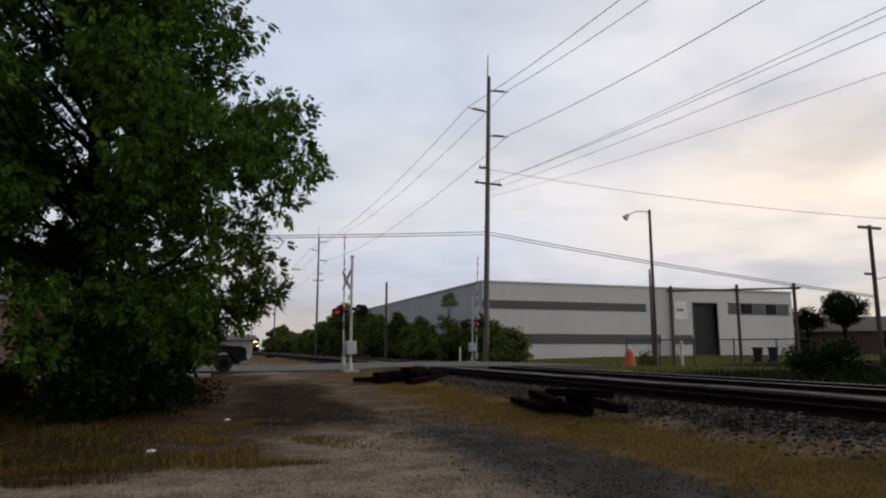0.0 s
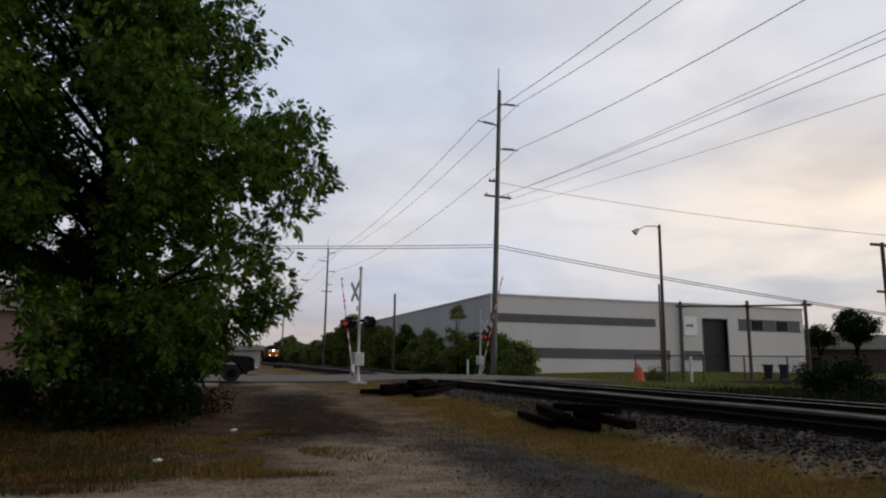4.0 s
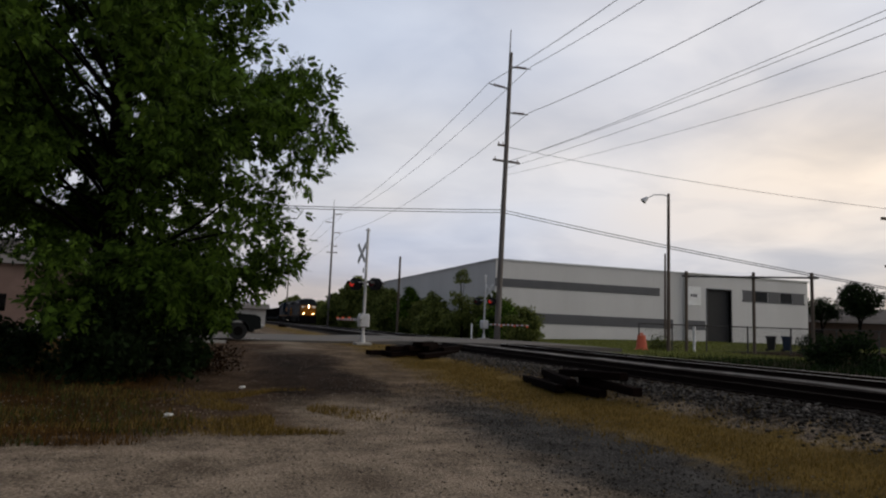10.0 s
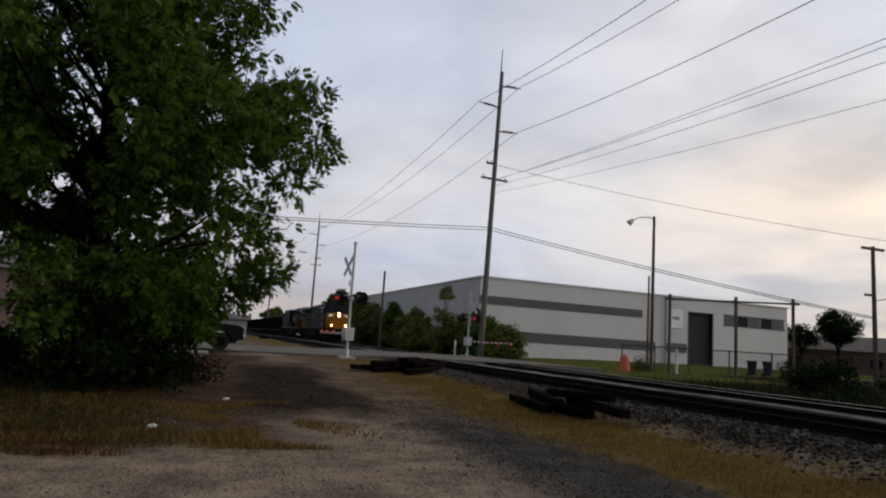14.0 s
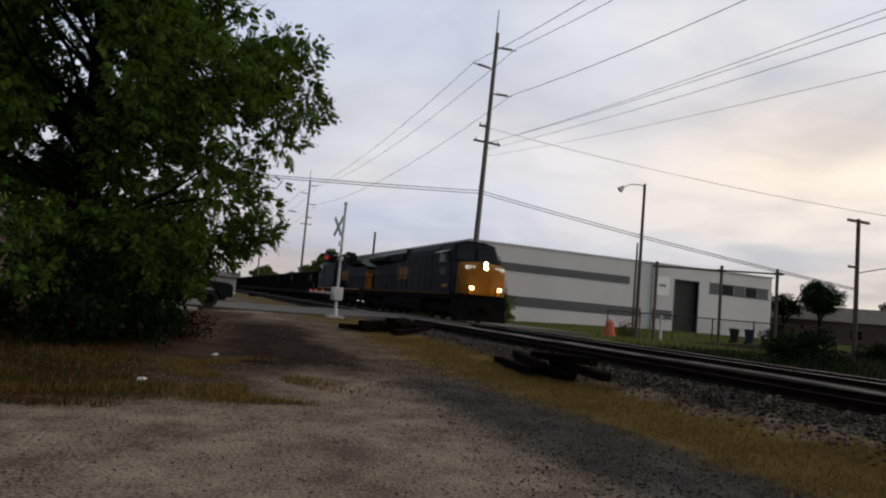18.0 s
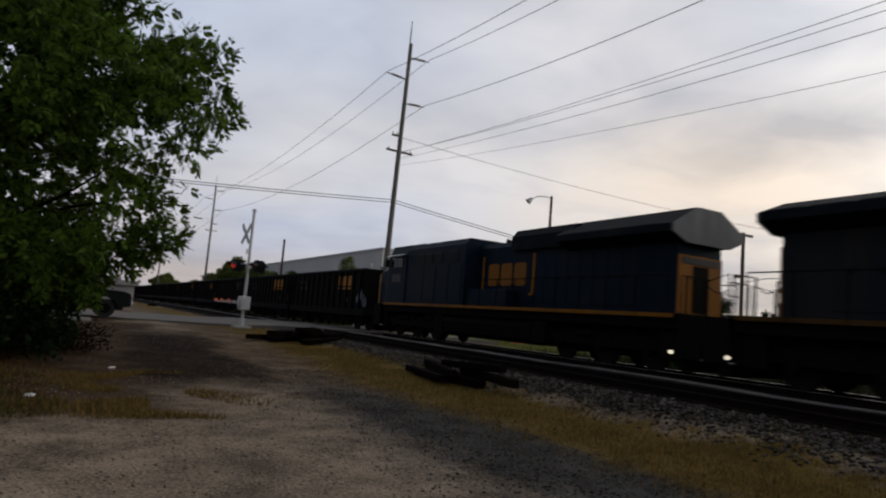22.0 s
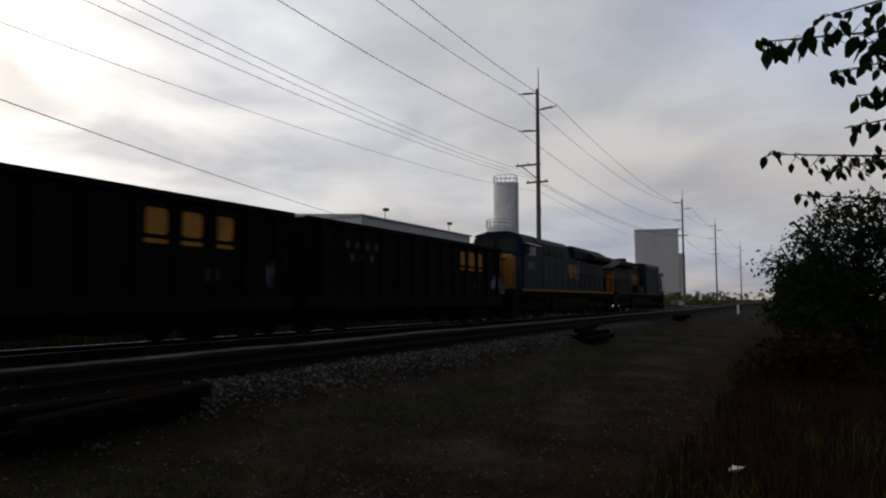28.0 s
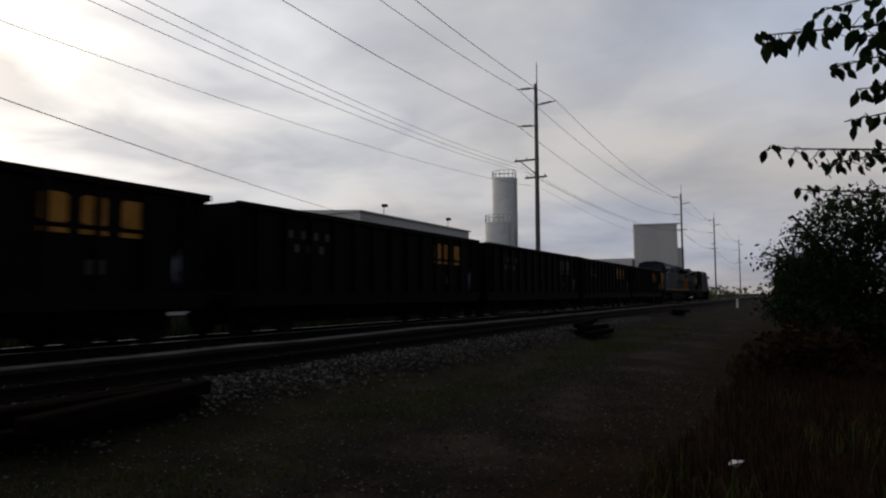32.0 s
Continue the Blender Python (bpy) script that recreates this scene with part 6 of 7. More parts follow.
def tree(x, y, prof, clumps, per, leaf, trunk_r, fork, material, seed, label, category="tree", name="tree", clump_r=0.75, group="", gap=0.0, feather=False, sway=0.0):
    rng, pr = np.random.default_rng(seed), random.Random(seed)
    g = ground_z(x, y)
    t = thing(name, pose(x, y, g), label, category, group)
    z0, z1 = prof[0][0], prof[-1][0]
    cs = []
    while len(cs) < clumps:
        z = pr.uniform(z0, z1)
        R = crown_radius(prof, z)
        a = pr.uniform(0, 2 * math.pi)
        lump = 0.80 + 0.42 * noise.noise(Vector((math.cos(a) * 1.6 + seed, math.sin(a) * 1.6, z * 0.45)))
        if pr.random() > R / max(p[1] for p in prof):
            continue
        r = R * lump * math.sqrt(pr.uniform(0.04, 1.0))
        if trunk_r > 0.32 and r * math.sin(a) < -0.4 and -0.9 < r * math.cos(a) < 0.6 and 3.0 < z < 10:
            continue
        if feather and r * math.cos(a) < -0.6 and z < 3.3 + 0.6 * math.sin(5 * a):
            continue
        if feather and r * math.cos(a) > 2.9 and z < 2.3 + 0.3 * math.sin(7 * a):
            continue
        if noise.noise(Vector((r * math.cos(a) * 0.5, r * math.sin(a) * 0.5 + seed, z * 0.5))) < -0.28 + gap:
            continue
        cs.append((r * math.cos(a) + sway * max(0.0, z - 6), r * math.sin(a), z))
    if trunk_r:
        tr = MB()
        top = z1 * 0.82
        pts = limb(tr, (0, 0, -0.2), (0.15, 0.1, fork), trunk_r * 1.25, trunk_r * 0.92, pr, 0.01, 6, 12)
        limb(tr, pts[-1], (-0.1, 0.3, top), trunk_r * 0.92, trunk_r * 0.4, pr, 0.02, 8, 10)
        part("trunk", tr, M["bark"], t, "dark furrowed trunk", True)
        b2 = (1.5, -0.5, fork + 2.6)
        lb = MB()
        limb(lb, (0.1, 0.05, fork * 0.72), b2, trunk_r * 0.6, trunk_r * 0.25, pr, 0.06, 6, 9)
        part("limb", lb, M["bark"], t, smooth=True)
        for c in cs[:: max(1, len(cs) // (64 if trunk_r > 0.3 else 14))]:
            zb = min(max(fork * 0.55, c[2] * 0.72 - 0.4), top * 0.95)
            rr = trunk_r * 0.22 * (1 - 0.5 * zb / top)
            lb = MB()
            limb(lb, (0.05, 0.05, zb), c, rr, 0.015, pr, 0.10, 5, 6)
            part("limb", lb, M["bark"], t, smooth=True)
    maker = spray_cloud if feather else leaf_cloud
    v, f = maker(cs, [clump_r * pr.uniform(0.7, 1.25) for _ in cs], [int(per * pr.uniform(0.6, 1.3)) for _ in cs], leaf, rng)
    part("crown", raw_mesh("crown", v, f, material), None, t, "crown of many small leaves")
    return t


def bush(x, y, r, h, seed, material, label, per=110, leaf=0.16, name="bush", group="bushes", n=None, trunk=0.0):
    prof = [(0.05, r * 0.75), (h * 0.3, r), (h * 0.7, r * 0.8), (h, r * 0.15)]
    return tree(x, y, prof, n or max(14, int(11 * r * h)), per, leaf, trunk, h * 0.3, material, seed, label, "bush", name, clump_r=0.55, group=group)


def plants():
    tree(-2.9, 18.2, [(1.3, 3.9), (2.7, 5.0), (4.3, 5.9), (6.0, 6.3), (7.4, 6.6), (8.3, 5.8), (9.6, 4.7), (10.9, 3.7), (12.5, 2.9), (14.6, 1.1)], 690, 38, 0.28, 0.33, 4.6, M["leaf"], 11, "large leafy green tree with a dark forked trunk", clump_r=0.56, gap=0.04, feather=True, sway=-0.17)
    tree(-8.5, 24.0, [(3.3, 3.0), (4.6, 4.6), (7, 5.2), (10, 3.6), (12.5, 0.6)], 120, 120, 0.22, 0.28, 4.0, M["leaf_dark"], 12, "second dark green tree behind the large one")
    # near-black leaves put the shade under the crown into the undergrowth's colour
    bush(-2.3, 17.6, 2.6, 2.1, 21, M["leaf_dark"], "undergrowth round the foot of the tree, shade in its leaf colour", 150, 0.16, "undergrowth", "undergrowth")
    bush(-5.4, 18.5, 2.2, 1.15, 22, M["leaf_dark"], "undergrowth round the foot of the tree, shade in its leaf colour", 120, 0.16, "undergrowth", "undergrowth")
    bush(-2.4, 16.6, 1.5, 2.2, 24, M["leaf_dark"], "undergrowth round the foot of the tree, shade in its leaf colour", 150, 0.16, "undergrowth", "undergrowth")
    bush(-7.8, 19.5, 2.0, 1.2, 25, M["leaf_dark"], "undergrowth round the foot of the tree, shade in its leaf colour", 120, 0.16, "undergrowth", "undergrowth")
    bush(-0.5, 18.6, 0.9, 0.6, 23, M["brown_grass"], "low reddish brush beside the tree", 160, 0.09, "undergrowth", "undergrowth")
    # hedge beyond the tracks
    k = 0
    for y, x, r, h in ((54, 24.5, 2.2, 3.6), (58, 25.5, 2.4, 4.2), (63, 23.5, 2.6, 3.8), (69, 23.0, 2.8, 3.9), (75, 23.0, 2.8, 4.3), (81, 23.5, 3.2, 5.6), (88, 23.0, 3.4, 6.2), (96, 23.5, 3.8, 7.4), (105, 23.5, 4.0, 8.2), (115, 23.5, 4.2, 8.6), (127, 24.0, 4.4, 8.6), (140, 24.0, 4.6, 7.8), (156, 24.0, 5.0, 6.6), (176, 24.5, 6.0, 7.0), (200, 25, 7, 7.5), (235, 25, 8, 9.0)):
        k += 1
        rr = random.Random(k)
        bush(x + rr.uniform(-0.3, 1.5), y + 2.2 + 0.03 * y, r * rr.uniform(0.8, 1.1), h * rr.uniform(0.45, 0.85), 230 + k, M["leaf_bush"], "green bush in the hedge along the tracks", 90, 0.2 + 0.0014 * y, group="hedge bushes")
        bush(x + rr.uniform(-1.2, 1.2), y, r * rr.uniform(0.75, 1.15), h * rr.uniform(0.72, 1.12), 30 + k, M[("leaf_bush", "leaf_bush", "leaf_bush", "leaf")[rr.randrange(4)]], "green bush in the hedge along the tracks", 100, 0.22 + 0.0016 * y, group="hedge bushes")
    tree(22.4, 60.5, [(0.5, 1.0), (2.5, 1.6), (4.8, 1.3), (6.6, 0.3)], 60, 90, 0.2, 0.1, 1.5, M["leaf_bush"], 51, "narrow young tree standing out of the hedge", "tree", "tree", 0.5, "hedge trees")
    bush(22.0, 45.6, 1.75, 2.7, 52, M["leaf_bush"], "leafy light green bush at the foot of the pole", 150, 0.2)
    bush(38.8, 32.0, 0.8, 1.2, 53, M["leaf_dark"], "dark green bush growing on the fence", 110, 0.18)
    for i, (x, y, r, h) in enumerate(((36.5, 33.0, 0.9, 1.3), (41.5, 28.0, 1.0, 1.0), (44.5, 24.5, 1.3, 1.1), (40.0, 24.0, 1.4, 0.8), (36.0, 25.5, 1.4, 0.7))):
        bush(x, y, r, h, 300 + i, M["leaf_dark"], "dark brush along the wire fence", 100, 0.17, group="fence brush")
    bush(28.9, 38.6, 0.8, 0.7, 54, M["leaf_bush"], "small weed clump by the lamp pole", 70, 0.16)
    bush(24.5, 20.5, 1.8, 1.5, 55, M["leaf_dark"], "dark brush beside the far track", 90, 0.18)
    # far trees
    tree(82.2, 66.6, [(4.2, 1.3), (5.3, 3.2), (6.6, 3.7), (7.6, 2.8), (8.3, 1.2)], 100, 100, 0.30, 0.2, 3.4, M["leaf_dark"], 61, "spreading dark tree with a bare forked trunk on the skyline", group="skyline trees", gap=0.06, clump_r=0.9)
    tree(80.5, 71.0, [(3.6, 1.6), (4.6, 2.6), (5.6, 2.4), (6.3, 0.9)], 50, 90, 0.30, 0.16, 2.4, M["leaf_dark"], 62, "low round dark tree on the skyline", group="skyline trees", clump_r=0.8)
    for i, (x, y, r, h) in enumerate(((124, 84, 7, 9.5), (96, 62, 6, 5.4), (110, 52, 7, 6.5), (120, 40, 8, 7), (118, 26, 7, 6), (-20, 150, 9, 9), (-40, 170, 10, 10), (2, 260, 10, 9), (12, 300, 9, 9))):
        bush(x, y, r, h, 70 + i, M["leaf_dark"], "dark tree mass in the distance", 70, 0.55, "tree_mass", "distant trees", 60)
    # far side of the tracks to the south
    for i, (x, y, r, h) in enumerate(((23, -86, 3.0, 2.2), (25, -95, 3.4, 2.6), (24, -106, 3.4, 2.8), (23, -118, 3.5, 2.4), (24, -132, 4.0, 2.6), (23, -150, 5.0, 2.8), (23, -175, 6.0, 3.2), (22, -205, 7.0, 3.4), (22, -240, 8.0, 4.0), (14, -300, 12, 5.0), (0, -300, 12, 6.0), (30, -290, 12, 5))):
        bush(x, y, r, h, 90 + i, M["leaf_bush"], "low green brush along the line", 80, 0.3, "bush", "southern bushes", 34)
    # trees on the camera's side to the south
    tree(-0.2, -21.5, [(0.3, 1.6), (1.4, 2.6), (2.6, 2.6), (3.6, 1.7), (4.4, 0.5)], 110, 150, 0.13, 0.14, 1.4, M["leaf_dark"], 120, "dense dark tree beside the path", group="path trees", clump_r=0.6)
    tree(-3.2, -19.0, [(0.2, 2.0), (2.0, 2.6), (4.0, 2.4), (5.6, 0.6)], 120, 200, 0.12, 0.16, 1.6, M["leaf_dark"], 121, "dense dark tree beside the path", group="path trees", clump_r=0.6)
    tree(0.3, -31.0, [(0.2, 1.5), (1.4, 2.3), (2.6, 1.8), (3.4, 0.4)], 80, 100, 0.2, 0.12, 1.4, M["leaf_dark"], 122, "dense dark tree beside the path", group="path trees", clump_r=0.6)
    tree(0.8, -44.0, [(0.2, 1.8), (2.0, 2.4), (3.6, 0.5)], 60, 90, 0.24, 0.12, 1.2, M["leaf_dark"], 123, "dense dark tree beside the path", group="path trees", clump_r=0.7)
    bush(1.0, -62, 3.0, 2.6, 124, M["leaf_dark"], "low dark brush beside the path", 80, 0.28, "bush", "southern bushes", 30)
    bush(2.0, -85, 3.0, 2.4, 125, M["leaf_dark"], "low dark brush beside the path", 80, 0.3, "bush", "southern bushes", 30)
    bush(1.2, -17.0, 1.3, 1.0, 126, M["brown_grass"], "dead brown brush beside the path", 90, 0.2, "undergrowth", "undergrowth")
    overhang()


def broad_leaf(v, f, p, axis_, side, ln):
    """A folded, pointed leaf hanging from p."""
    k = len(v)
    ax, sd = Vector(axis_).normalized(), Vector(side)
    sd = (sd - ax * sd.dot(ax)).normalized()
    up = ax.cross(sd)
    for s, w, dz in ((0, 0, 0), (0.22, 0.22, 0.05), (0.48, 0.27, 0.06), (0.75, 0.16, 0.03)):
        if w == 0:
            v.append(p)
        else:
            v.append(p + ax * ln * s + sd * ln * w + up * ln * dz)
            v.append(p + ax * ln * s + up * ln * -0.02)
            v.append(p + ax * ln * s - sd * ln * w + up * ln * dz)
    v.append(p + ax * ln)
    a = k
    f += [(a, a + 1, a + 2), (a, a + 2, a + 3), (a + 1, a + 4, a + 5), (a + 1, a + 5, a + 2), (a + 2, a + 5, a + 6), (a + 2, a + 6, a + 3), (a + 4, a + 7, a + 8), (a + 4, a + 8, a + 5), (a + 5, a + 8, a + 9), (a + 5, a + 9, a + 6), (a + 7, a + 10, a + 8), (a + 8, a + 10, a + 9)]


def overhang():
    """A young tree beside the camera; only the ends of its branches hang into view."""
    pr = random.Random(77)
    x, y = -2.1, -5.4
    g = ground_z(x, y)
    t = thing("young_tree", pose(x, y, g), "young tree with broad hanging leaves on thin branches", "tree")
    wood = MB()
    limb(wood, (0, 0, -0.2), (0.2, 0.1, 4.6), 0.09, 0.03, pr, 0.02, 8, 8)
    part("trunk", wood, M["twig"], t, "thin brown trunk", True)
    v, f = [], []
    base = Vector((x, y, g))
    # start on the trunk and tip, in the plan; leaf size, leaves, how far back the leaves reach
    lines = [((-2.05, -5.35, 3.0), (1.44, -4.74, 3.20), 0.11, 54, 0.45), ((-2.05, -5.35, 2.35), (1.42, -4.91, 2.60), 0.072, 56, 0.6), ((-2.05, -5.4, 2.1), (1.27, -4.96, 2.36), 0.066, 50, 0.6),
             ((-2.05, -5.35, 2.6), (0.99, -4.85, 2.86), 0.105, 60, 0.5), ((-2.05, -5.35, 2.5), (1.05, -4.89, 2.70), 0.085, 50, 0.5), ((-2.05, -5.35, 3.2), (1.14, -4.72, 3.27), 0.085, 20, 0.3), ((-2.0, -5.35, 2.5), (0.86, -4.9, 2.52), 0.085, 70, 0.5), ((-2.05, -5.35, 3.0), (0.95, -4.8, 3.12), 0.10, 50, 0.4), ((-2.05, -5.35, 2.9), (0.80, -4.85, 2.92), 0.08, 60, 0.4), ((-2.05, -5.35, 2.9), (1.10, -4.8, 2.98), 0.075, 60, 0.45), ((-2.05, -5.35, 2.4), (1.18, -4.9, 2.47), 0.07, 70, 0.5)]
    for a, b, ln, count, reach in lines:
        wood = MB()
        pts = limb(wood, Vector(a) - base, Vector(b) - base, 0.024, 0.003, pr, 0.07, 9, 6)
        for i in range(count):
            u = 1 - reach * (i / count) ** 1.3 * (0.75 if ln > 0.12 else 1.0)
            q = pts[min(8, int(u * 9))].lerp(pts[min(9, int(u * 9) + 1)], (u * 9) % 1)
            spread = 0.035 + 0.16 * min(1.0, (1 - u) * 3.0)
            o = q + Vector((pr.uniform(-1, 1) * spread, pr.uniform(-1, 1) * spread, pr.uniform(-1.0, 0.8) * spread))
            wood.cyl(q, o, 0.003, 0.0015, 4, False)
            broad_leaf(v, f, o, (pr.uniform(-0.55, 0.55), pr.uniform(-0.5, 0.5), -1.0 + 0.45 * pr.random()), (pr.uniform(-1, 1), pr.uniform(-0.5, 0.5), 0.2), ln * (0.6 + 0.6 * pr.random()))
        part("branch", wood, M["twig"], t, "thin brown branch", True)
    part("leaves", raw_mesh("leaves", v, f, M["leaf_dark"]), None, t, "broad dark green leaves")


plants()


def grass(label, pts, h0, h1, w, material, seed):
    """Bent blades at the given places."""
    rng = np.random.default_rng(seed)
    p = np.array([(x, y, ground_z(x, y) - 0.01) for x, y in pts])
    n = len(p)
    a = rng.random(n) * 2 * np.pi
    d = np.stack([np.cos(a), np.sin(a), np.zeros(n)], 1)
    s = np.stack([-np.sin(a), np.cos(a), np.zeros(n)], 1) * (w * (0.6 + 0.8 * rng.random(n)))[:, None]
    h = (h0 + (h1 - h0) * rng.random(n))[:, None]
    up = np.array([[0, 0, 1.0]])
    m = p + up * h * 0.55 + d * h * 0.10
    t = p + up * h + d * h * (0.25 + 0.45 * rng.random(n))[:, None]
    v = np.stack([p - s, p + s, m + s * 0.7, m - s * 0.7, t], 1).reshape(-1, 3)
    k = np.arange(n)[:, None] * 5
    f = np.concatenate([k + np.array([[0, 1, 2]]), k + np.array([[0, 2, 3]]), k + np.array([[3, 2, 4]])])
    return solid("grass", raw_mesh("grass", v, f, material), None, label, "grass", kind="stuff")


def scatter(n, seed, fx, keep=lambda x, y: True):
    rng = random.Random(seed)
    out = []
    while len(out) < n:
        x, y = fx(rng)
        if keep(x, y):
            out.append((x, y))
    return out


def patchy(x, y, s, cut):
    return noise.noise(Vector((x * s, y * s, 7.7))) > cut


def stones(label, pts, r0, r1, seed, material, sink=0.3):
    rng = np.random.default_rng(seed)
    n = len(pts)
    p = np.array([(x, y, ground_z(x, y)) for x, y in pts])
    base = np.array([(1, 0, 0), (-1, 0, 0), (0, 1, 0), (0, -1, 0), (0, 0, 0.75), (0, 0, -0.75), (0.62, 0.62, 0.3), (-0.62, 0.62, 0.35), (-0.62, -0.62, 0.3), (0.62, -0.62, 0.35)])
    r = (r0 + (r1 - r0) * rng.random(n) ** 2)[:, None, None]
    q = base[None] * (0.7 + 0.6 * rng.random((n, 10, 1))) * (0.75 + 0.5 * rng.random((n, 1, 3)))
    a = rng.random(n) * 2 * np.pi
    ca, sa = np.cos(a)[:, None], np.sin(a)[:, None]
    q = np.stack([q[:, :, 0] * ca - q[:, :, 1] * sa, q[:, :, 0] * sa + q[:, :, 1] * ca, q[:, :, 2]], 2) * r
    q += p[:, None] + np.array([0, 0, 1.0]) * r * sink
    tri = np.array([(4, 0, 6), (4, 6, 2), (4, 2, 7), (4, 7, 1), (4, 1, 8), (4, 8, 3), (4, 3, 9), (4, 9, 0), (0, 5, 6), (6, 5, 2), (2, 5, 7), (7, 5, 1), (1, 5, 8), (8, 5, 3), (3, 5, 9), (9, 5, 0)])
    f = (np.arange(n)[:, None, None] * 10 + tri[None]).reshape(-1, 3)
    return solid("gravel", raw_mesh("gravel", q.reshape(-1, 3), f, material), None, label, "gravel", kind="stuff")


def island_stone(name, c0, c1):
    m = leaf_mat(name, c0, c1)
    nt = m.node_tree
    g, mx, p = nt.nodes["Geometry"], nt.nodes["Mix"], nt.nodes.new("ShaderNodeMath")
    p.operation = "POWER"
    p.inputs[1].default_value = 1.7
    nt.links.new(g.outputs["Random Per Island"], p.inputs[0])
    nt.links.new(p.outputs[0], mx.inputs[0])
    return m


def ground_cover():
    M["ballast"] = island_stone("mixed_ballast_stones", (0.022, 0.019, 0.016), (0.20, 0.18, 0.16))
    M["grit"] = island_stone("pale_road_grit", (0.11, 0.09, 0.07), (0.40, 0.34, 0.28))
    strip = lambda r: (r.gauss(6.9, 0.75), r.uniform(-30, 33))
    near = lambda r: (r.gauss(6.9, 0.75), r.uniform(1, 22))
    grass("dry yellow grass strip beside the ballast", scatter(4000, 1, strip, lambda x, y: patchy(x, y, 0.5, -0.35) and y > 6 - 8 * patchy(x, y, 0.8, 0.15)) + scatter(26000, 2, near, lambda x, y: patchy(x, y, 0.5, -0.45)), 0.02, 0.10, 0.006, M["dry"], 1)
    left = lambda r: (r.uniform(-10, 1.0), 9.1 + 19 * r.random() ** 1.6)
    ok = lambda x, y: x < -0.75 + 0.9 * noise.noise(Vector((0.3, y * 0.5, 0)))
    grass("rough brown and yellow grass under the tree", scatter(15000, 3, left, ok), 0.04, 0.15, 0.007, M["rusty_grass"], 3)
    grass("tufts of yellow grass under the tree", scatter(9000, 4, left, lambda x, y: ok(x, y) and patchy(x, y, 0.6, 0.05) and y > 10), 0.04, 0.13, 0.006, M["dry"], 4)
    grass("green grass under the tree", scatter(9000, 5, left, lambda x, y: ok(x, y) and patchy(x + 9, y, 0.5, -0.1)), 0.05, 0.17, 0.007, M["green_grass"], 5)
    grass("dry tufts at the edge of the drive", scatter(5200, 21, lambda r: (r.gauss(0.9, 0.75), r.uniform(9.6, 15)), lambda x, y: patchy(x, y, 0.9, 0.02)), 0.03, 0.12, 0.007, M["dry"], 21)
    south = lambda r: (r.uniform(-4, 3.2), -5.5 - 26 * r.random() ** 1.4)
    oks = lambda x, y: x < 2.6 + 0.6 * noise.noise(Vector((3.3, y * 0.4, 0)))
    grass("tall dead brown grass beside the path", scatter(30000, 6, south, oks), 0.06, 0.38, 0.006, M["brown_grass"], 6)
    grass("green weeds among the dead grass", scatter(2500, 7, south, lambda x, y: oks(x, y) and patchy(x, y, 0.6, 0.12)), 0.1, 0.4, 0.01, M["green_grass"], 7)
    strip2 = lambda r: (r.gauss(6.6, 0.7), r.uniform(-40, -2))
    grass("thin grass along the path", scatter(12000, 8, strip2, lambda x, y: patchy(x, y, 0.4, -0.1)), 0.03, 0.10, 0.006, M["green_grass"], 8)
    far = lambda r: (r.uniform(18.6, 34), r.uniform(4, 27))
    grass("rough dark grass beyond the tracks", scatter(8000, 9, far), 0.12, 0.4, 0.014, M["leaf_dark"], 9)
    far2 = lambda r: (r.uniform(18.4, 23), r.uniform(-70, 6))
    grass("rough green grass beyond the tracks", scatter(11000, 10, far2), 0.3, 0.75, 0.02, M["leaf_dark"], 10)
    farn = lambda r: (r.uniform(22, 60), r.uniform(27, 59))
    grass("green lawn before the warehouse", scatter(16000, 11, farn, lambda x, y: (x > 23 or not 33 < y < 46) and (y > 37 or x < 31)), 0.06, 0.22, 0.02, M["lawn_grass"], 11)
    sh = lambda r: (8.8 + 0.4 * r.gauss(0, 1), r.uniform(-40, 26))
    stones("coarse limestone ballast on the track shoulder", scatter(30000, 12, sh, lambda x, y: 7.6 < x < 9.8), 0.014, 0.042, 12, M["ballast"])
    bed = lambda r: (r.uniform(9.0, 18.0), r.uniform(-16, 32))
    stones("coarse ballast between the rails", scatter(9000, 13, bed, lambda x, y: not 12.2 < x < 13.7), 0.025, 0.06, 13, M["ballast"], 0.1)
    grey = lambda r: (r.gauss(4.8, 0.9), 2.5 + 14 * r.random() ** 1.6)
    stones("grey gravel on the drive", scatter(11000, 14, grey), 0.004, 0.018, 14, M["ballast"])
    apron = lambda r: (r.uniform(-4, 4), 2.5 + 12 * r.random() ** 1.5)
    stones("pale loose grit on the drive", scatter(9000, 15, apron), 0.004, 0.016, 15, M["grit"])
    stones("loose brown grit on the dirt track", scatter(5000, 17, lambda r: (r.uniform(-0.5, 6), 9 + 18 * r.random() ** 1.3)), 0.004, 0.012, 17, M["grit"])
    ap2 = lambda r: (r.uniform(2.5, 7.5), -2.5 - 14 * r.random() ** 1.3)
    stones("grey gravel on the path", scatter(12000, 16, ap2), 0.004, 0.02, 16, M["ballast"])


ground_cover()

# ---- the tracks with their ties ----
build_track(NEAR_X, "rusty siding track on dark ties in ballast", "railway tracks", set(range(-60, 64)), "rail_side")
build_track(FAR_X, "main line track on dark ties in ballast", "railway tracks", set(range(-20, 60)), "rail_top")


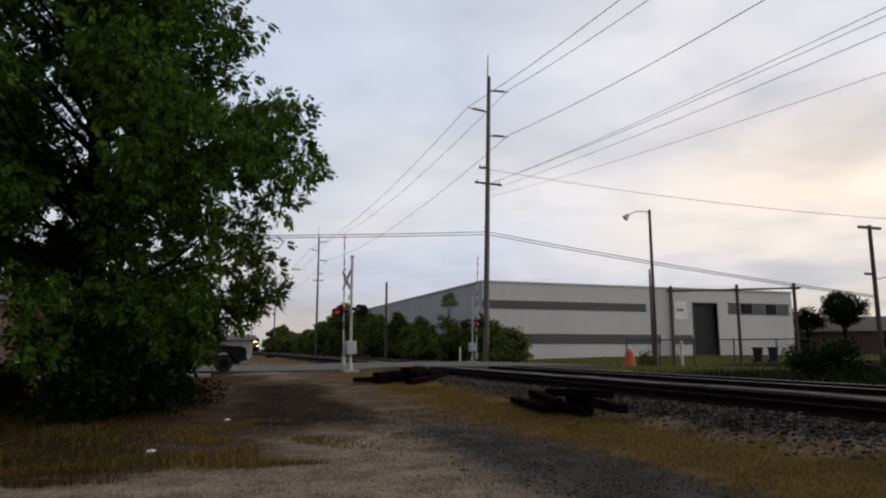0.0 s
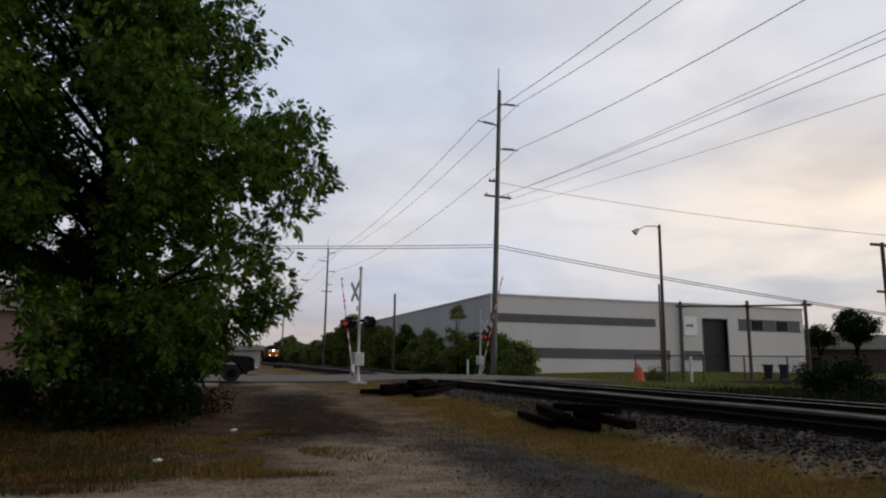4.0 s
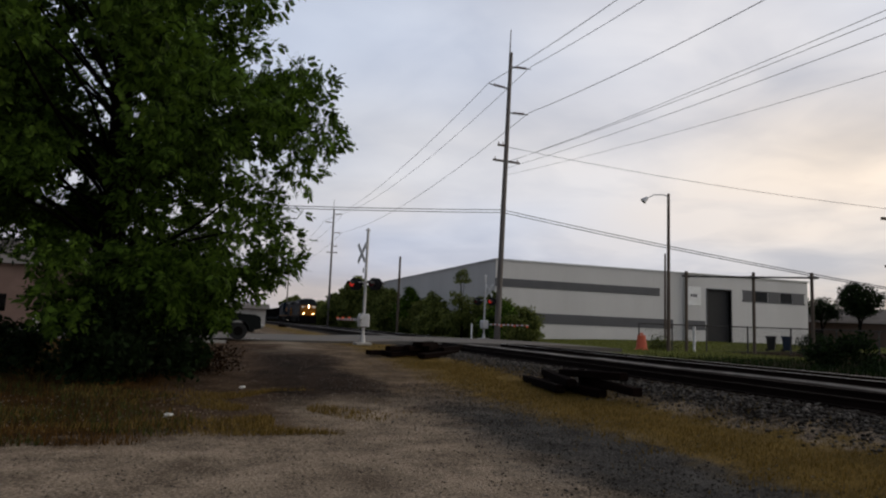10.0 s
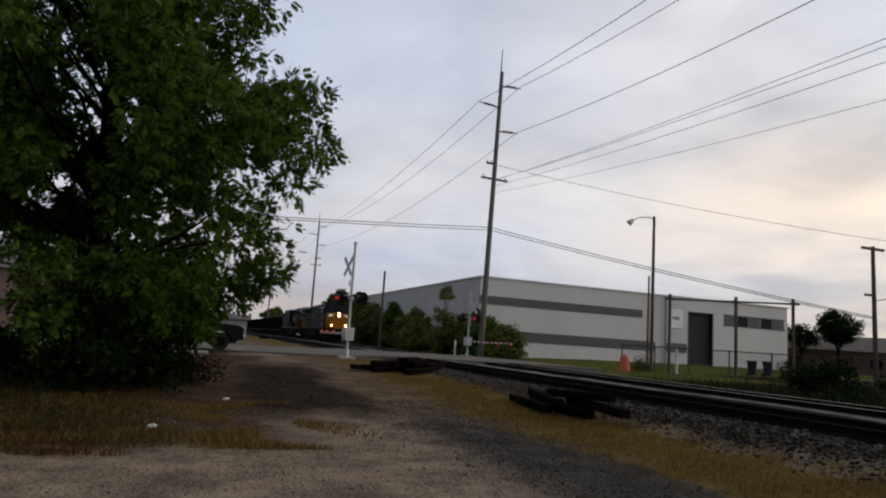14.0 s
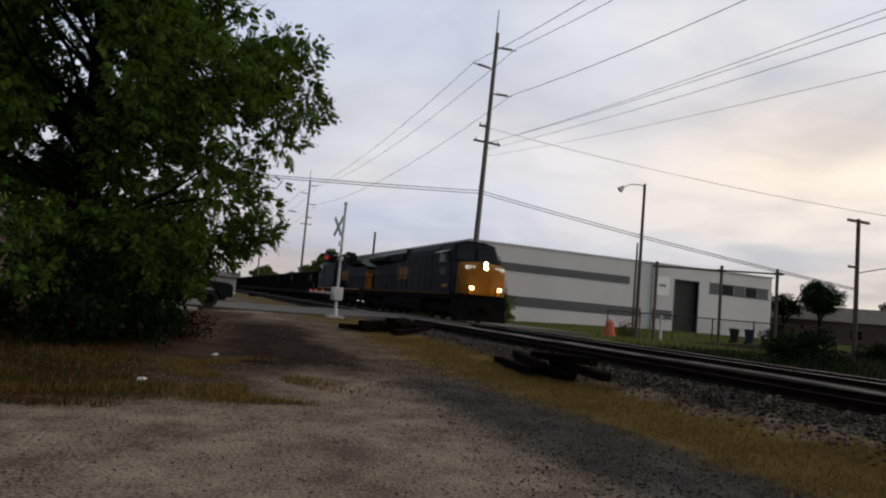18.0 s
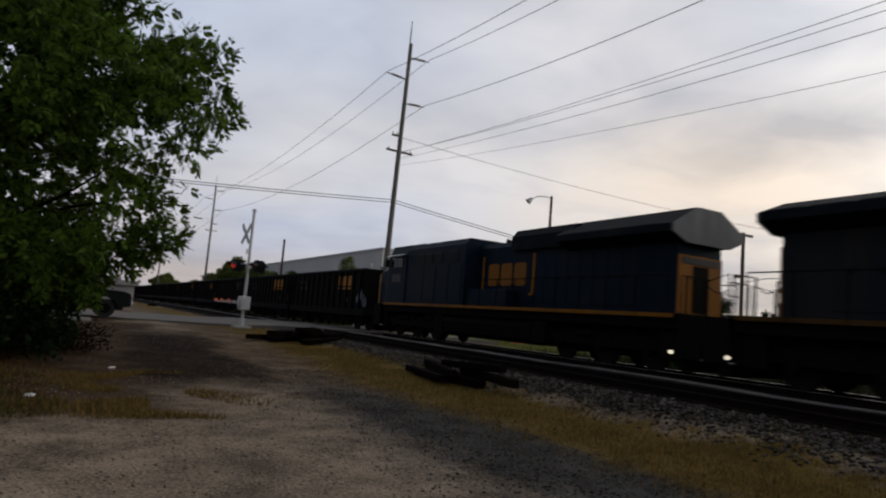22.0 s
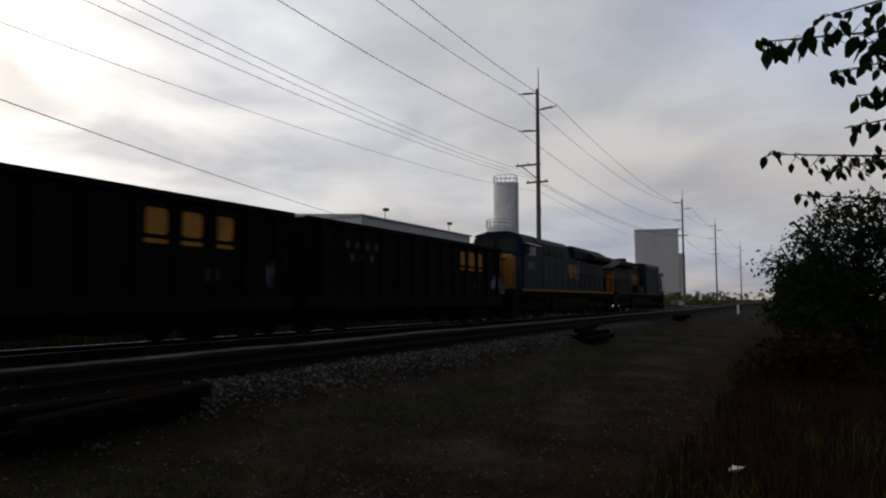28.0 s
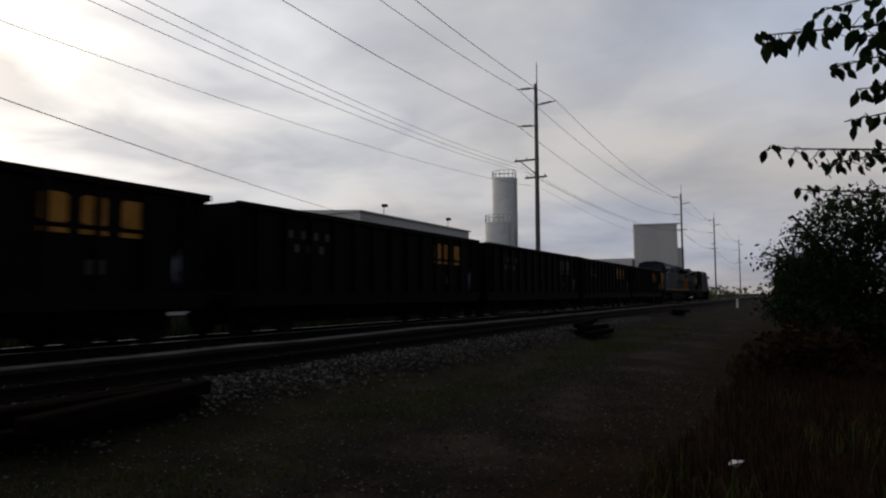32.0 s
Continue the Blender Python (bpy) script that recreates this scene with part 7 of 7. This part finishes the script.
# ---- movement ----
def motions():
    z = RAIL_Z
    ts, ss = [t for t, _ in JOINT], [s for _, s in JOINT]
    for wheels, way in ((lead_wheels, 1), (second_wheels, -1)):
        for w in wheels:
            home, rows = w.matrix_basis.copy(), []
            for k in range(0, 961, 2):
                s = float(np.interp(k / 30, ts, ss))
                rows.append((k / 30, home @ Matrix.Rotation(way * s / 0.53, 4, "X")))
            walk(w, rows)
    walk(lead, [(t, pose(FAR_X, s - 11.15, z, 0, 0, 180)) for t, s in JOINT])
    walk(second, [(t, pose(FAR_X, s + 11.15, z, 0, 0, 0)) for t, s in JOINT])
    for k, c in enumerate(cars):
        walk(c, [(t, pose(FAR_X, s + 22.3 + CAR * (k + 0.5) + (0.4 if k == 0 else 0.0), z, 0, 0, 180)) for t, s in JOINT])
    for g, way, rows in gates:
        walk(g, [(t, pose(0, 0, 1.2, -a * way, 0, 0)) for t, a in rows])


motions()
